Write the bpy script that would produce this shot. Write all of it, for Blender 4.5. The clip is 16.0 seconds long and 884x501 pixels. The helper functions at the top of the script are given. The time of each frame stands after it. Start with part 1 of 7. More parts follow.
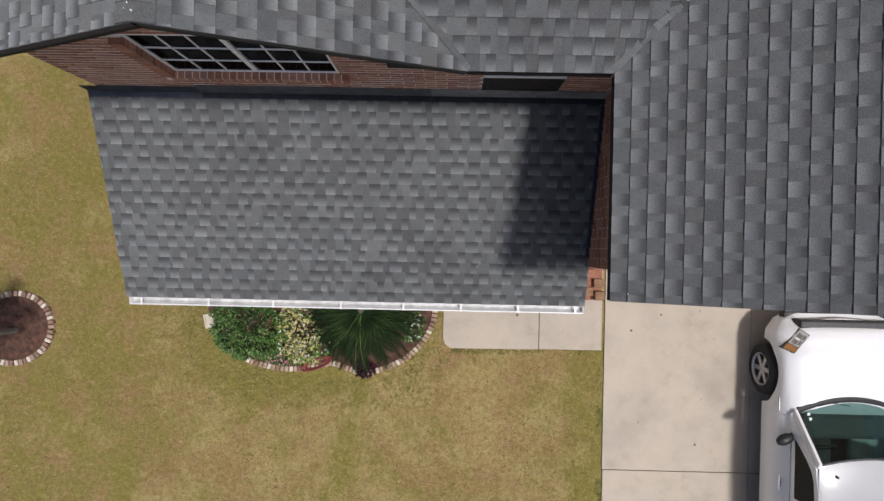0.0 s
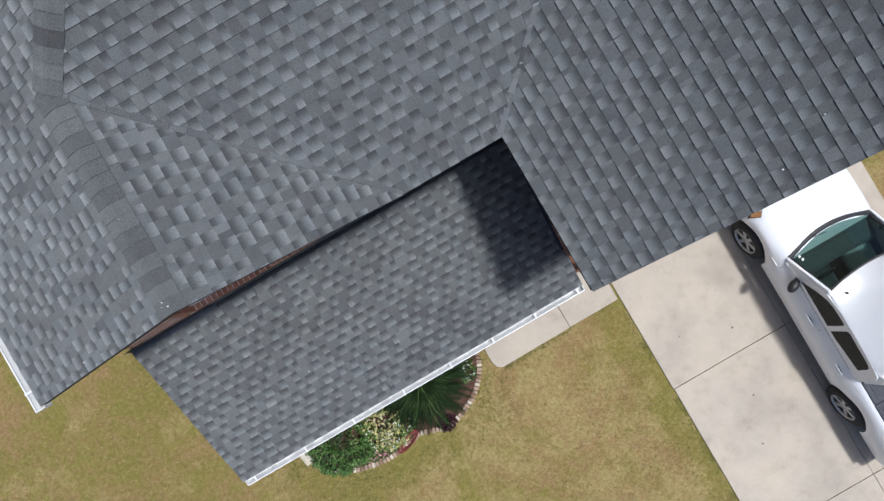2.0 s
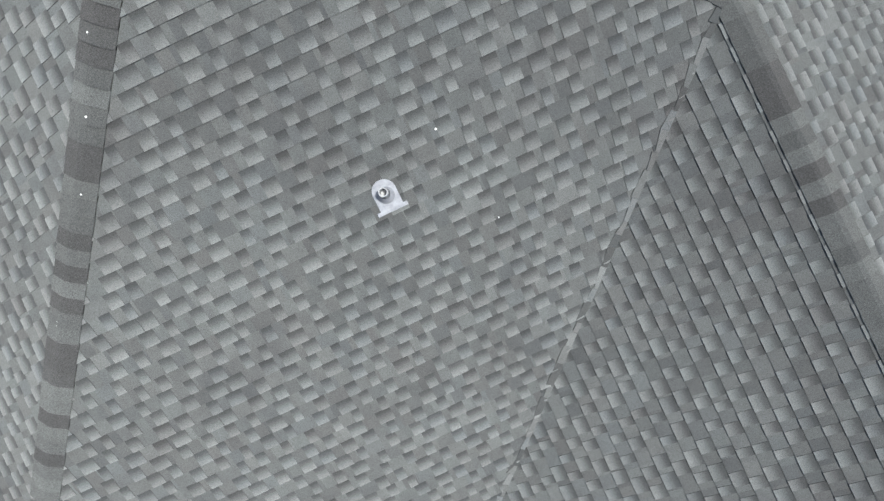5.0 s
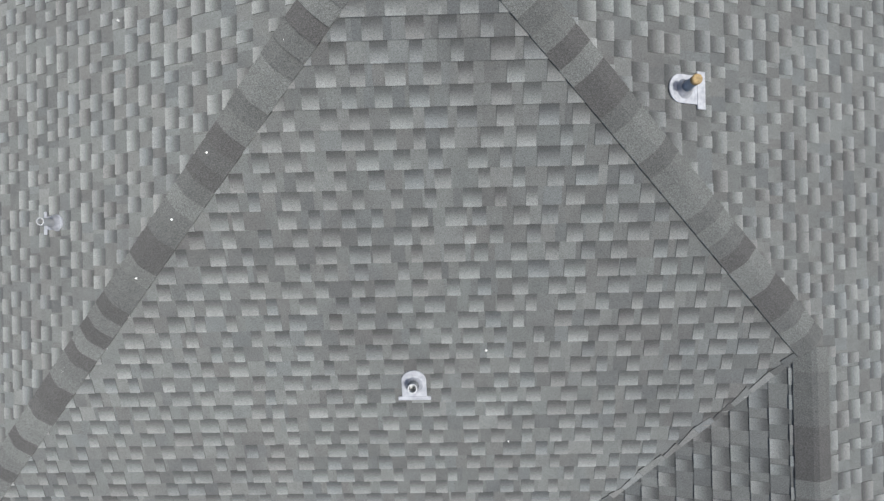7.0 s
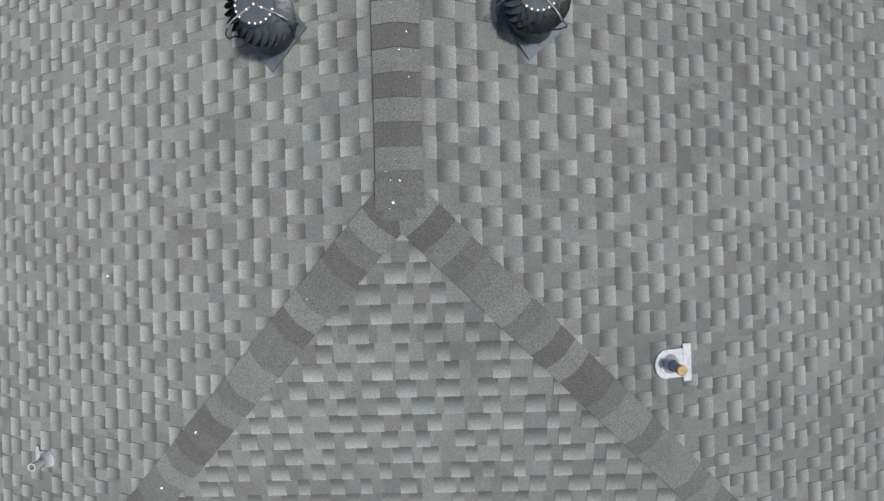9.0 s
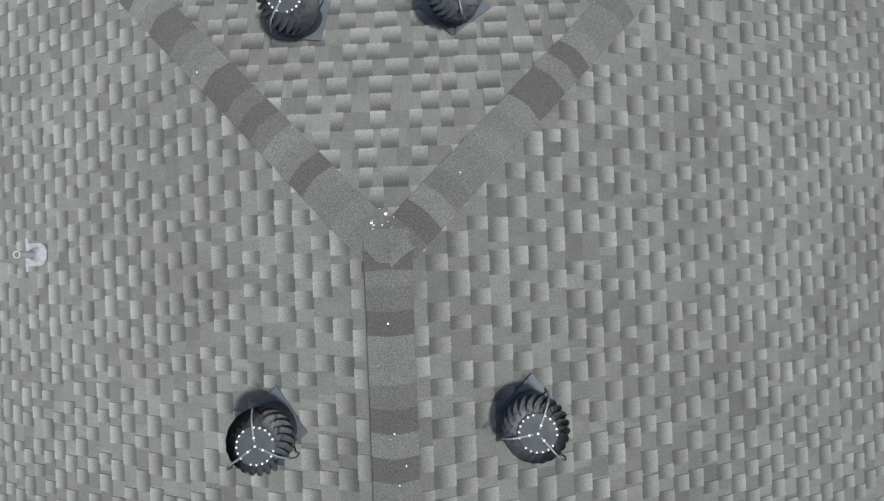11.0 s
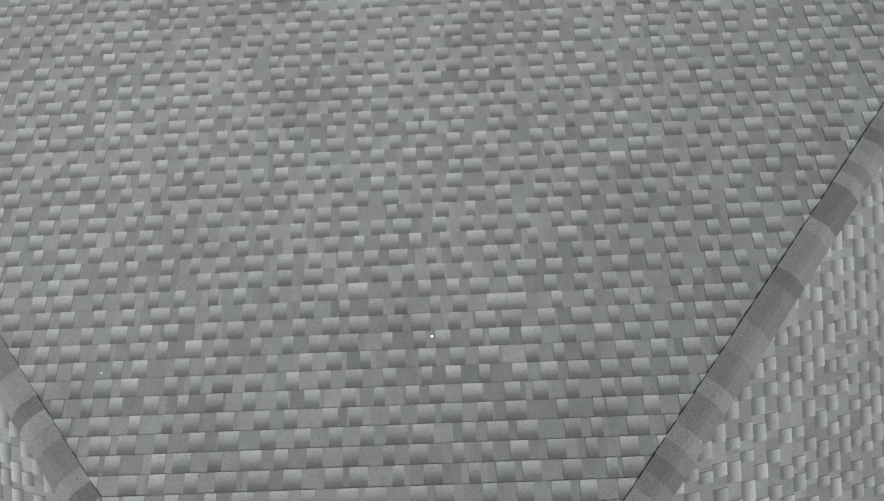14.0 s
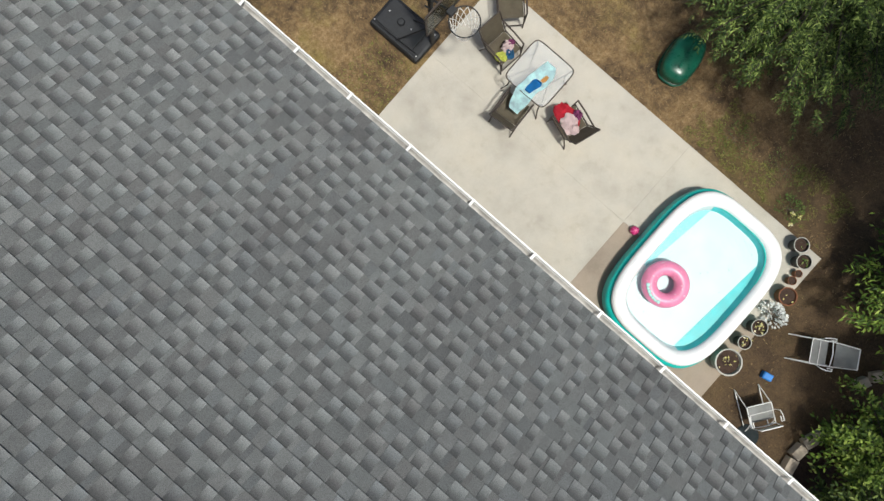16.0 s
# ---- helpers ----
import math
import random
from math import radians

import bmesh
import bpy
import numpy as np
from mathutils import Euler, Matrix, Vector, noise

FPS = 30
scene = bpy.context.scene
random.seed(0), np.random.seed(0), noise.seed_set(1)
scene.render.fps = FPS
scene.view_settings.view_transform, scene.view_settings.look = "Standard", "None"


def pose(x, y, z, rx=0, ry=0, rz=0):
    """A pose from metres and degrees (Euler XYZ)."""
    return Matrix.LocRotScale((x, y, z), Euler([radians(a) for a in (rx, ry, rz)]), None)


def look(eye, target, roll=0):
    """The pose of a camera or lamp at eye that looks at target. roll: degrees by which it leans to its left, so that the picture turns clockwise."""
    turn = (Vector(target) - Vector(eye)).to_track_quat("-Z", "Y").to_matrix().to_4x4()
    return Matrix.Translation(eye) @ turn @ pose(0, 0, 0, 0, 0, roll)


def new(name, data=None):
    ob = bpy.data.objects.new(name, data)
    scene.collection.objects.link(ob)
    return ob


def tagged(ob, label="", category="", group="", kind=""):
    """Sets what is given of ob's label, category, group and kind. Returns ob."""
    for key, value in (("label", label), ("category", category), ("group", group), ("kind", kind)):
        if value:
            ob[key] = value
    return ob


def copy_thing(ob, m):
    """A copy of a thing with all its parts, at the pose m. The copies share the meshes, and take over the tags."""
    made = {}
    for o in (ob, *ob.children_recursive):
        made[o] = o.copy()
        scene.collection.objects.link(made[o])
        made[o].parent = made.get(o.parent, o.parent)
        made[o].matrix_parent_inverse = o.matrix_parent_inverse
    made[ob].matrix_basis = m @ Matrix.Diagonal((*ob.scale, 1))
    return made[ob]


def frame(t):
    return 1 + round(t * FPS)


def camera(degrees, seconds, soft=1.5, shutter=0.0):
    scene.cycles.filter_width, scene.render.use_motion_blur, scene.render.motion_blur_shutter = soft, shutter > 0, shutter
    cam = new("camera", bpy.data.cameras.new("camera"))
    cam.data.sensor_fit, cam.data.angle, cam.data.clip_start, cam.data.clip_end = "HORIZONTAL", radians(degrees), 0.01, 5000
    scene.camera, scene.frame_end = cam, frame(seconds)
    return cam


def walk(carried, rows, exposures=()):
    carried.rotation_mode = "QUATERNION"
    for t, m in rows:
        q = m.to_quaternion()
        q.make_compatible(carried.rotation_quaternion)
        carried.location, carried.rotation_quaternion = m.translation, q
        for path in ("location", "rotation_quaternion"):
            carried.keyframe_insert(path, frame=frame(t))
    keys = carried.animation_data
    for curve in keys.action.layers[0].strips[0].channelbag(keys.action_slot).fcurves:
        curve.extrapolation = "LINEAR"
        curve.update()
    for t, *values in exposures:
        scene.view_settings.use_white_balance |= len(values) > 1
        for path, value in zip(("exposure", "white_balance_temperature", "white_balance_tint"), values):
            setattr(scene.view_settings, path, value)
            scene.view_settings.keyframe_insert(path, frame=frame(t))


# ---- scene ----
cam = camera(73.7, 16.0, soft=1.45)
# seconds, eye, and the turns about x, y and z of a camera that looks straight down
PATH = [
    (0, 1.167, 1.504, 9.062, -0.24, 0.83, 1.15),
    (0.2, 1.168, 1.530, 9.205, -0.10, 0.76, -2.85),
    (0.5, 1.166, 1.593, 9.363, 0.01, 0.58, -10.00),
    (1, 1.194, 1.698, 9.611, 0.29, 0.55, -20.88),
    (1.5, 1.254, 1.872, 9.943, 0.22, 0.54, -28.05),
    (2, 1.364, 2.128, 10.233, 0.37, 0.61, -30.25),
    (2.5, 1.572, 2.525, 10.239, 0.32, 0.67, -30.56),
    (3, 1.884, 3.065, 10.227, 0.20, 0.80, -30.48),
    (3.5, 2.257, 3.667, 10.239, 0.16, 0.85, -30.35),
    (4, 2.620, 4.257, 10.249, 0.02, 0.76, -30.02),
    (4.3, 2.821, 4.584, 10.262, -0.01, 0.62, -27.88),
    (4.5, 2.946, 4.741, 10.262, 0.11, 0.90, -27.20),
    (4.7, 3.075, 4.975, 10.258, -0.03, 1.01, -27.01),
    (6.8, 3.172, 6.701, 10.267, 0.21, 1.46, -1.20),
    (7, 3.168, 6.847, 10.269, 0.21, 1.45, -1.20),
    (7.5, 3.169, 7.242, 10.280, 0.14, 1.42, -1.23),
    (8, 3.204, 7.680, 10.291, 0.09, 1.39, -1.28),
    (8.2, 3.222, 7.830, 10.292, 0.14, 1.40, -1.33),
    (10.3, 3.335, 10.062, 10.302, 0.01, 1.27, -2.18),
    (10.5, 3.330, 10.277, 10.309, 0.13, 1.17, -2.26),
    (11, 3.349, 10.826, 10.324, 0.14, 1.17, -2.28),
    (11.5, 3.364, 11.403, 10.330, 0.12, 1.10, -2.44),
    (12, 3.405, 11.942, 10.344, 0.17, 1.12, -2.51),
    (12.5, 3.479, 12.458, 10.353, 0.33, 1.22, -2.55),
    (13, 3.567, 13.078, 10.324, 0.25, 1.28, -2.60),
    (13.5, 3.616, 13.684, 10.267, 0.05, 1.34, -2.59),
    (14, 3.650, 14.331, 10.158, -0.23, 1.26, -2.61),
    (14.5, 3.669, 14.915, 10.078, -0.52, 1.32, -2.52),
    (15, 3.658, 15.472, 10.007, -0.08, 1.02, -2.44),
    (15.2, 3.652, 15.682, 9.992, 0.13, 0.98, -2.35),
    (15.3, 3.640, 15.760, 9.985, 0.30, 0.90, -0.26),
    (15.4, 3.638, 15.845, 9.980, 0.42, 0.88, 3.28),
    (15.5, 3.642, 15.982, 9.984, 0.46, 0.92, 11.42),
    (15.7, 3.600, 16.170, 9.975, 0.65, 0.58, 23.37),
    (15.8, 3.590, 16.253, 9.975, 0.55, 0.58, 27.39),
    (15.9, 3.585, 16.355, 9.980, 0.70, 0.55, 35.36),
    (16, 3.602, 16.393, 9.995, 1.05, 0.57, 41.25),
]
EXPOSURES = [(0.0, 0.03, 6140, 14.0), (0.5, 0.31, 5960, 11.5), (1.0, 0.31, 5890, 10.5), (1.5, 0.23, 5790, 10.5), (2.5, 0.27, 5650, 9.0), (3.0, 0.35, 5650, 7.0), (4.5, 0.74, 6060, 5.0), (7.0, 0.70, 6260, 7.0), (10.5, 0.65, 6340, 5.0), (13.0, 0.67, 6370, 5.5), (14.5, 0.70, 6430, 6.0), (15.0, 0.66, 6450, 6.0), (16.0, 0.40, 6330, 5.5)]
walk(cam, [(t, pose(x, y, z, a, b, c)) for t, x, y, z, a, b, c in PATH], EXPOSURES)

# ---- light: thin overcast with a weak high sun from the east ----
SUN_FROM = Vector((0.29, -0.06, 1.0)).normalized()
world = bpy.data.worlds.new("world")
scene.world = world
world.use_nodes = True
wn = world.node_tree
sky = wn.nodes.new("ShaderNodeTexSky")
sky.sky_type, sky.sun_disc = "NISHITA", False
sky.sun_elevation = math.asin(SUN_FROM.z)
sky.sun_rotation = math.atan2(SUN_FROM.x, SUN_FROM.y)
sky.dust_density, sky.air_density, sky.ozone_density = 4.0, 1.0, 0.9
wn.links.new(sky.outputs[0], wn.nodes["Background"].inputs[0])
wn.nodes["Background"].inputs[1].default_value = 0.079
sun = new("sun", bpy.data.lights.new("sun", "SUN"))
sun.data.energy, sun.data.angle, sun.data.color = 2.92, radians(5.0), (1.0, 0.95, 0.88)
sun.matrix_world = look(SUN_FROM * 40, (0, 0, 0))


# ---- materials ----
class Mat:
    """A node material with short ways to add nodes."""
    def __init__(self, name, rough=0.8, metal=0.0):
        self.m = bpy.data.materials.new(name)
        self.m.use_nodes = True
        self.t = self.m.node_tree
        self.b = self.t.nodes["Principled BSDF"]
        self.b.inputs["Roughness"].default_value, self.b.inputs["Metallic"].default_value = rough, metal
        self._c = None

    def node(self, kind, **inputs):
        n = self.t.nodes.new("ShaderNode" + kind)
        for k, v in inputs.items():
            self.put(n.inputs[int(k[1:]) if k[0] == "i" and k[1:].isdigit() else k], v)
        return n

    def put(self, socket, v):
        if isinstance(v, bpy.types.NodeSocket):
            self.t.links.new(v, socket)
        else:
            socket.default_value = v

    def coords(self):
        if self._c is None:
            self._c = self.node("NewGeometry").outputs["Position"]
        return self._c

    def noise(self, scale, detail=4.0, rough=0.6, at=None, out=0):
        n = self.node("TexNoise", Scale=scale, Detail=detail, Roughness=rough)
        self.put(n.inputs["Vector"], at or self.coords())
        return n.outputs[out]

    def ramp(self, fac, stops):
        r = self.node("ValToRGB")
        self.put(r.inputs[0], fac)
        e = r.color_ramp.elements
        while len(e) < len(stops):
            e.new(0.5)
        for el, (p, c) in zip(e, stops):
            el.position, el.color = p, (*c, 1) if len(c) == 3 else c
        return r.outputs[0]

    def mix(self, fac, a, b, how="MIX"):
        n = self.node("MixRGB", i0=fac, i1=a if not isinstance(a, tuple) else (*a, 1), i2=b if not isinstance(b, tuple) else (*b, 1))
        n.blend_type = how
        return n.outputs[0]

    def math(self, op, a, b=0.0):
        n = self.node("Math", i0=a, i1=b)
        n.operation = op
        return n.outputs[0]

    def color(self, c):
        self.put(self.b.inputs["Base Color"], c if not isinstance(c, tuple) else (*c, 1))
        return self

    def rough(self, v):
        self.put(self.b.inputs["Roughness"], v)
        return self

    def bump(self, height, strength=0.3, dist=0.01):
        n = self.node("Bump", Strength=strength, Distance=dist, Height=height)
        self.t.links.new(n.outputs[0], self.b.inputs["Normal"])
        return self


def g3(v):
    return (v, v, v)


def plain(name, c, rough=0.6, metal=0.0, var=0.15, scale=8.0, bump=0.05, fine=90.0):
    """Paint, plastic or metal with soft staining and fine grain."""
    m = Mat(name, rough, metal)
    lo, hi = tuple(x * (1 - var) for x in c), tuple(min(1, x * (1 + var)) for x in c)
    m.color(m.ramp(m.noise(scale), [(0.3, lo), (0.7, hi)]))
    m.rough(m.ramp(m.noise(scale * 2.3), [(0.3, g3(rough * 0.85)), (0.7, g3(min(1, rough * 1.15)))]))
    m.bump(m.noise(fine, 2.0), bump, 0.004)
    return m.m


def shingle_material():
    """Granule-coated asphalt shingle: UV x is the piece's own number, UV y runs down the tab towards its butt."""
    m = Mat("asphalt_shingle", 0.93)
    uv = m.node("UVMap").outputs[0]
    sep = m.node("SeparateXYZ", i0=uv)
    rnd = m.math("FRACT", m.math("ADD", sep.outputs[0], m.node("ObjectInfo").outputs["Random"]))
    blend = sep.outputs[1]
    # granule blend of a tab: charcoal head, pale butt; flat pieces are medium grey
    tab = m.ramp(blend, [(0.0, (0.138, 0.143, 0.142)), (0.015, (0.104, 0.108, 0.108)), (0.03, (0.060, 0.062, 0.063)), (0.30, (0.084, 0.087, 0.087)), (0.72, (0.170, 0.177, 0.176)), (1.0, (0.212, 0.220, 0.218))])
    tint = m.ramp(rnd, [(0.0, (0.80, 0.81, 0.825)), (0.16, (1.0, 0.995, 0.99)), (0.3, (0.89, 0.865, 0.86)), (0.42, (0.965, 0.985, 0.98)), (0.58, (1.06, 1.05, 1.04)), (0.72, (0.93, 0.955, 0.98)), (0.86, (1.03, 1.05, 1.045)), (1.0, (1.17, 1.165, 1.155))])
    c = m.mix(1.0, tab, tint, "MULTIPLY")
    # broad staining and single pale granules
    c = m.mix(1.0, c, m.ramp(m.noise(1.1, 5.0, 0.65), [(0.30, (0.83, 0.815, 0.82)), (0.47, g3(1.0)), (0.70, (1.08, 1.09, 1.09))]), "MULTIPLY")
    c = m.mix(1.0, c, m.ramp(m.noise(7.0, 4.0), [(0.3, g3(0.92)), (0.7, g3(1.08))]), "MULTIPLY")
    c = m.mix(1.0, c, m.ramp(m.noise(130.0, 3.0, 0.85), [(0.3, g3(0.55)), (0.5, g3(1.0)), (0.63, g3(1.18)), (0.73, g3(1.7))]), "MULTIPLY")
    m.color(c)
    m.b.inputs["Diffuse Roughness"].default_value = 1.0
    m.bump(m.noise(260.0, 2.0), 0.35, 0.003)
    return m.m


SHINGLE = shingle_material()


def cap_material():
    m = Mat("ridge_cap_shingle", 0.93)
    uv = m.node("UVMap").outputs[0]
    sep = m.node("SeparateXYZ", i0=uv)
    rnd = m.math("FRACT", m.math("ADD", sep.outputs[0], m.node("ObjectInfo").outputs["Random"]))
    pick = m.math("FRACT", m.math("MULTIPLY", rnd, 37.0))
    dark = m.ramp(pick, [(0.0, (0.065, 0.065, 0.065)), (0.27, (0.068, 0.067, 0.067)), (0.32, (0.084, 0.087, 0.086)), (0.55, (0.089, 0.092, 0.091)), (0.60, (0.101, 0.105, 0.104)), (0.76, (0.104, 0.108, 0.106)), (0.82, (0.114, 0.119, 0.117)), (1.0, (0.119, 0.124, 0.122))])
    c = m.mix(1.0, dark, m.ramp(m.noise(2.0, 3.0), [(0.3, g3(0.9)), (0.7, g3(1.1))]), "MULTIPLY")
    c = m.mix(1.0, c, m.ramp(m.noise(130.0, 3.0, 0.85), [(0.3, g3(0.40)), (0.5, g3(1.0)), (0.72, g3(1.8))]), "MULTIPLY")
    m.color(c)
    m.b.inputs["Diffuse Roughness"].default_value = 1.0
    m.bump(m.noise(240.0, 2.0), 0.4, 0.003)
    return m.m


CAP = cap_material()


def lawn_material():
    m = Mat("lawn", 0.95)
    sep = m.node("SeparateXYZ", i0=m.coords())
    fine = m.math("ADD", m.math("MULTIPLY", m.noise(14.0, 6.0, 0.75), 0.65), m.math("MULTIPLY", m.noise(48.0, 4.0, 0.8), 0.35))
    green = m.ramp(fine, [(0.34, (0.150, 0.126, 0.020)), (0.5, (0.238, 0.205, 0.042)), (0.66, (0.335, 0.290, 0.090))])
    straw = m.ramp(fine, [(0.34, (0.245, 0.180, 0.050)), (0.5, (0.375, 0.292, 0.108)), (0.66, (0.50, 0.412, 0.192))])
    brown = m.ramp(fine, [(0.34, (0.185, 0.113, 0.038)), (0.5, (0.315, 0.203, 0.080)), (0.66, (0.414, 0.294, 0.156))])
    # greener close to the house's west side
    lush = m.ramp(m.math("ADD", m.math("MULTIPLY", sep.outputs[0], -0.30), m.math("MULTIPLY", sep.outputs[1], 0.12)), [(0.50, g3(0.0)), (1.3, g3(0.11))])
    # watered strips: beside the porch, round the front bed and along the driveway's edge
    def strip(axis, at, wide):
        d = m.math("ABSOLUTE", m.math("SUBTRACT", sep.outputs[axis], at))
        return m.ramp(m.math("DIVIDE", d, wide), [(0.35, g3(1.0)), (1.0, g3(0.0))])
    wet = m.math("MULTIPLY", strip(0, -3.05, 0.75), strip(1, 2.0, 1.7))
    wet = m.math("MAXIMUM", wet, m.math("MULTIPLY", strip(0, 3.45, 0.55), strip(1, -2.0, 3.0)))
    wet = m.math("MAXIMUM", wet, m.math("MULTIPLY", strip(0, -1.0, 2.2), strip(1, -0.35, 0.75)))
    lush = m.math("ADD", lush, m.math("MULTIPLY", wet, 0.13))
    patch = m.math("ADD", m.math("MULTIPLY", m.noise(0.75, 5.0, 0.65), 0.72), m.math("MULTIPLY", m.noise(3.4, 5.0, 0.7), 0.28))
    c = m.mix(m.ramp(m.math("SUBTRACT", patch, lush), [(0.41, g3(0.0)), (0.52, g3(1.0))]), green, straw)
    worn = m.ramp(m.math("ADD", m.math("MULTIPLY", m.noise(1.25, 5.0, 0.65), 0.6), m.math("MULTIPLY", m.noise(5.5, 5.0, 0.75), 0.4)), [(0.45, g3(0.0)), (0.60, g3(0.9))])
    c = m.mix(m.math("MULTIPLY", worn, m.math("SUBTRACT", 1.0, m.math("MULTIPLY", wet, 0.8))), c, brown)
    soil = m.ramp(m.noise(30.0, 5.0, 0.7), [(0.3, (0.034, 0.021, 0.011)), (0.6, (0.080, 0.050, 0.025)), (0.8, (0.155, 0.105, 0.058))])
    dead = m.ramp(fine, [(0.34, (0.135, 0.080, 0.030)), (0.5, (0.27, 0.175, 0.080)), (0.66, (0.46, 0.335, 0.18))])
    # the back yard is mostly dead grass and bare earth; tree shade to the east is put in as more dark soil
    back = m.ramp(m.math("DIVIDE", m.math("SUBTRACT", sep.outputs[1], 12.0), 4.0), [(0.2, g3(0.0)), (0.8, g3(1.0))])
    east = m.ramp(m.math("DIVIDE", sep.outputs[0], 10.0), [(0.45, g3(0.0)), (0.82, g3(1.0))])
    bare = m.ramp(m.math("ADD", m.math("MULTIPLY", m.noise(1.1, 5.0, 0.7), 0.7), m.math("MULTIPLY", m.noise(6.0, 4.0, 0.7), 0.3)), [(0.42, g3(0.0)), (0.60, g3(1.0))])
    yard = m.mix(m.ramp(m.noise(0.9, 5.0, 0.7), [(0.52, g3(0.0)), (0.68, g3(0.55))]), dead, green)
    yard = m.mix(m.mix(east, bare, m.mix(0.75, bare, (1.0, 1.0, 1.0))), yard, soil)
    c = m.mix(back, c, yard)
    c = m.mix(1.0, c, m.ramp(m.noise(60.0, 4.0, 0.85), [(0.3, g3(0.45)), (0.7, g3(1.40))]), "MULTIPLY")
    m.color(c)
    m.bump(m.noise(55.0, 4.0, 0.7), 0.9, 0.03)
    return m.m


LAWN = lawn_material()


def concrete_material(name, base=(0.438, 0.412, 0.358)):
    m = Mat(name, 0.9)
    big = m.noise(0.9, 6.0, 0.6)
    c = m.ramp(big, [(0.3, tuple(x * 0.80 for x in base)), (0.5, base), (0.72, tuple(min(1, x * k) for x, k in zip(base, (1.10, 1.08, 1.04))))])
    stain = m.noise(3.2, 7.0, 0.65)
    c = m.mix(1.0, c, m.ramp(stain, [(0.28, (0.84, 0.83, 0.81)), (0.45, (0.97, 0.96, 0.95)), (0.6, g3(1.0)), (0.8, g3(1.04))]), "MULTIPLY")
    c = m.mix(1.0, c, m.ramp(m.noise(120.0, 3.0, 0.8), [(0.3, g3(0.88)), (0.7, g3(1.1))]), "MULTIPLY")
    m.color(c)
    m.bump(m.noise(140.0, 4.0), 0.25, 0.004)
    return m.m


CONCRETE = concrete_material("concrete")


def brick_material(name="brick"):
    m = Mat(name, 0.9)
    r = m.node("ObjectInfo").outputs["Random"]
    isl = m.node("NewGeometry").outputs["Random Per Island"]
    k = m.math("FRACT", m.math("ADD", r, isl))
    c = m.ramp(k, [(0.0, (0.25, 0.105, 0.066)), (0.4, (0.37, 0.165, 0.105)), (0.75, (0.45, 0.235, 0.155)), (1.0, (0.32, 0.17, 0.13))])
    c = m.mix(1.0, c, m.ramp(m.noise(40.0, 5.0), [(0.3, g3(0.75)), (0.7, g3(1.2))]), "MULTIPLY")
    m.color(c)
    m.bump(m.noise(150.0, 3.0), 0.4, 0.004)
    return m.m


BRICK = brick_material()
MORTAR = plain("mortar", (0.74, 0.66, 0.56), 0.95, var=0.2, scale=20)
WHITE_METAL = plain("white_painted_metal", (0.72, 0.72, 0.70), 0.45, var=0.08, scale=5)
GUTTER_FLOOR = plain("weathered_gutter", (0.39, 0.375, 0.35), 0.6, var=0.35, scale=9)
WHITE_TRIM = plain("white_trim", (0.74, 0.73, 0.70), 0.5, var=0.06)
WINDOW_WHITE = plain("white_window_vinyl", (0.86, 0.86, 0.85), 0.45, var=0.04)
DARK_TRIM = plain("dark_trim", (0.010, 0.010, 0.011), 0.95)
FLASHING = plain("dark_flashing", (0.075, 0.088, 0.115), 0.55, var=0.3)
DECK = plain("roof_underlay", (0.04, 0.04, 0.042), 0.95)
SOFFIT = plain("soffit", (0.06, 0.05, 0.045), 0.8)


# ---- mesh helpers ----
def link_bm(name, bm, material, parent=None, label="", smooth=False):
    me = bpy.data.meshes.new(name)
    bmesh.ops.recalc_face_normals(bm, faces=bm.faces)
    bm.to_mesh(me)
    bm.free()
    for mt in (material if isinstance(material, (list, tuple)) else [material]):
        me.materials.append(mt)
    if smooth:
        for p in me.polygons:
            p.use_smooth = True
    ob = new(name, me)
    if parent is not None:
        ob.parent = parent
    if label:
        ob["label"] = label
    return ob


def part(name, bm, material, parent, label="", smooth=False):
    return link_bm(name, bm, material, parent, label, smooth)


def add_box(bm, lo, hi, bevel=0.0, m=None):
    r = bmesh.ops.create_cube(bm, size=1.0)
    vs = r["verts"]
    lo, hi = Vector(lo), Vector(hi)
    for v in vs:
        v.co = Vector([lo[i] + (v.co[i] + 0.5) * (hi[i] - lo[i]) for i in range(3)])
    if bevel:
        es = list({e for v in vs for e in v.link_edges})
        r = bmesh.ops.bevel(bm, geom=es, offset=bevel, segments=2, affect="EDGES", profile=0.5)
        vs = list({v for f in r["faces"] for v in f.verts} | {v for v in vs if v.is_valid})
    if m is not None:
        bmesh.ops.transform(bm, matrix=m, verts=vs)
    return vs


def box(lo, hi, bevel=0.0):
    bm = bmesh.new()
    add_box(bm, lo, hi, bevel)
    return bm


def add_tube(bm, pts, r, seg=8, closed=False):
    """A round tube along a polyline."""
    pts = [Vector(p) for p in pts]
    rings, n = [], len(pts)
    up = Vector((0, 0, 1))
    for i, p in enumerate(pts):
        a = pts[(i - 1) % n] if closed or i else p
        b = pts[(i + 1) % n] if closed or i < n - 1 else p
        d = (b - a).normalized()
        s = d.cross(up if abs(d.z) < 0.95 else Vector((1, 0, 0))).normalized()
        u = s.cross(d)
        rr = r[i] if isinstance(r, (list, tuple)) else r
        rings.append([bm.verts.new(p + (s * math.cos(k * math.tau / seg) + u * math.sin(k * math.tau / seg)) * rr) for k in range(seg)])
    for i in range(n if closed else n - 1):
        A, B = rings[i], rings[(i + 1) % n]
        for k in range(seg):
            bm.faces.new((A[k], A[(k + 1) % seg], B[(k + 1) % seg], B[k]))
    if not closed:
        bm.faces.new(rings[0][::-1])
        bm.faces.new(rings[-1])


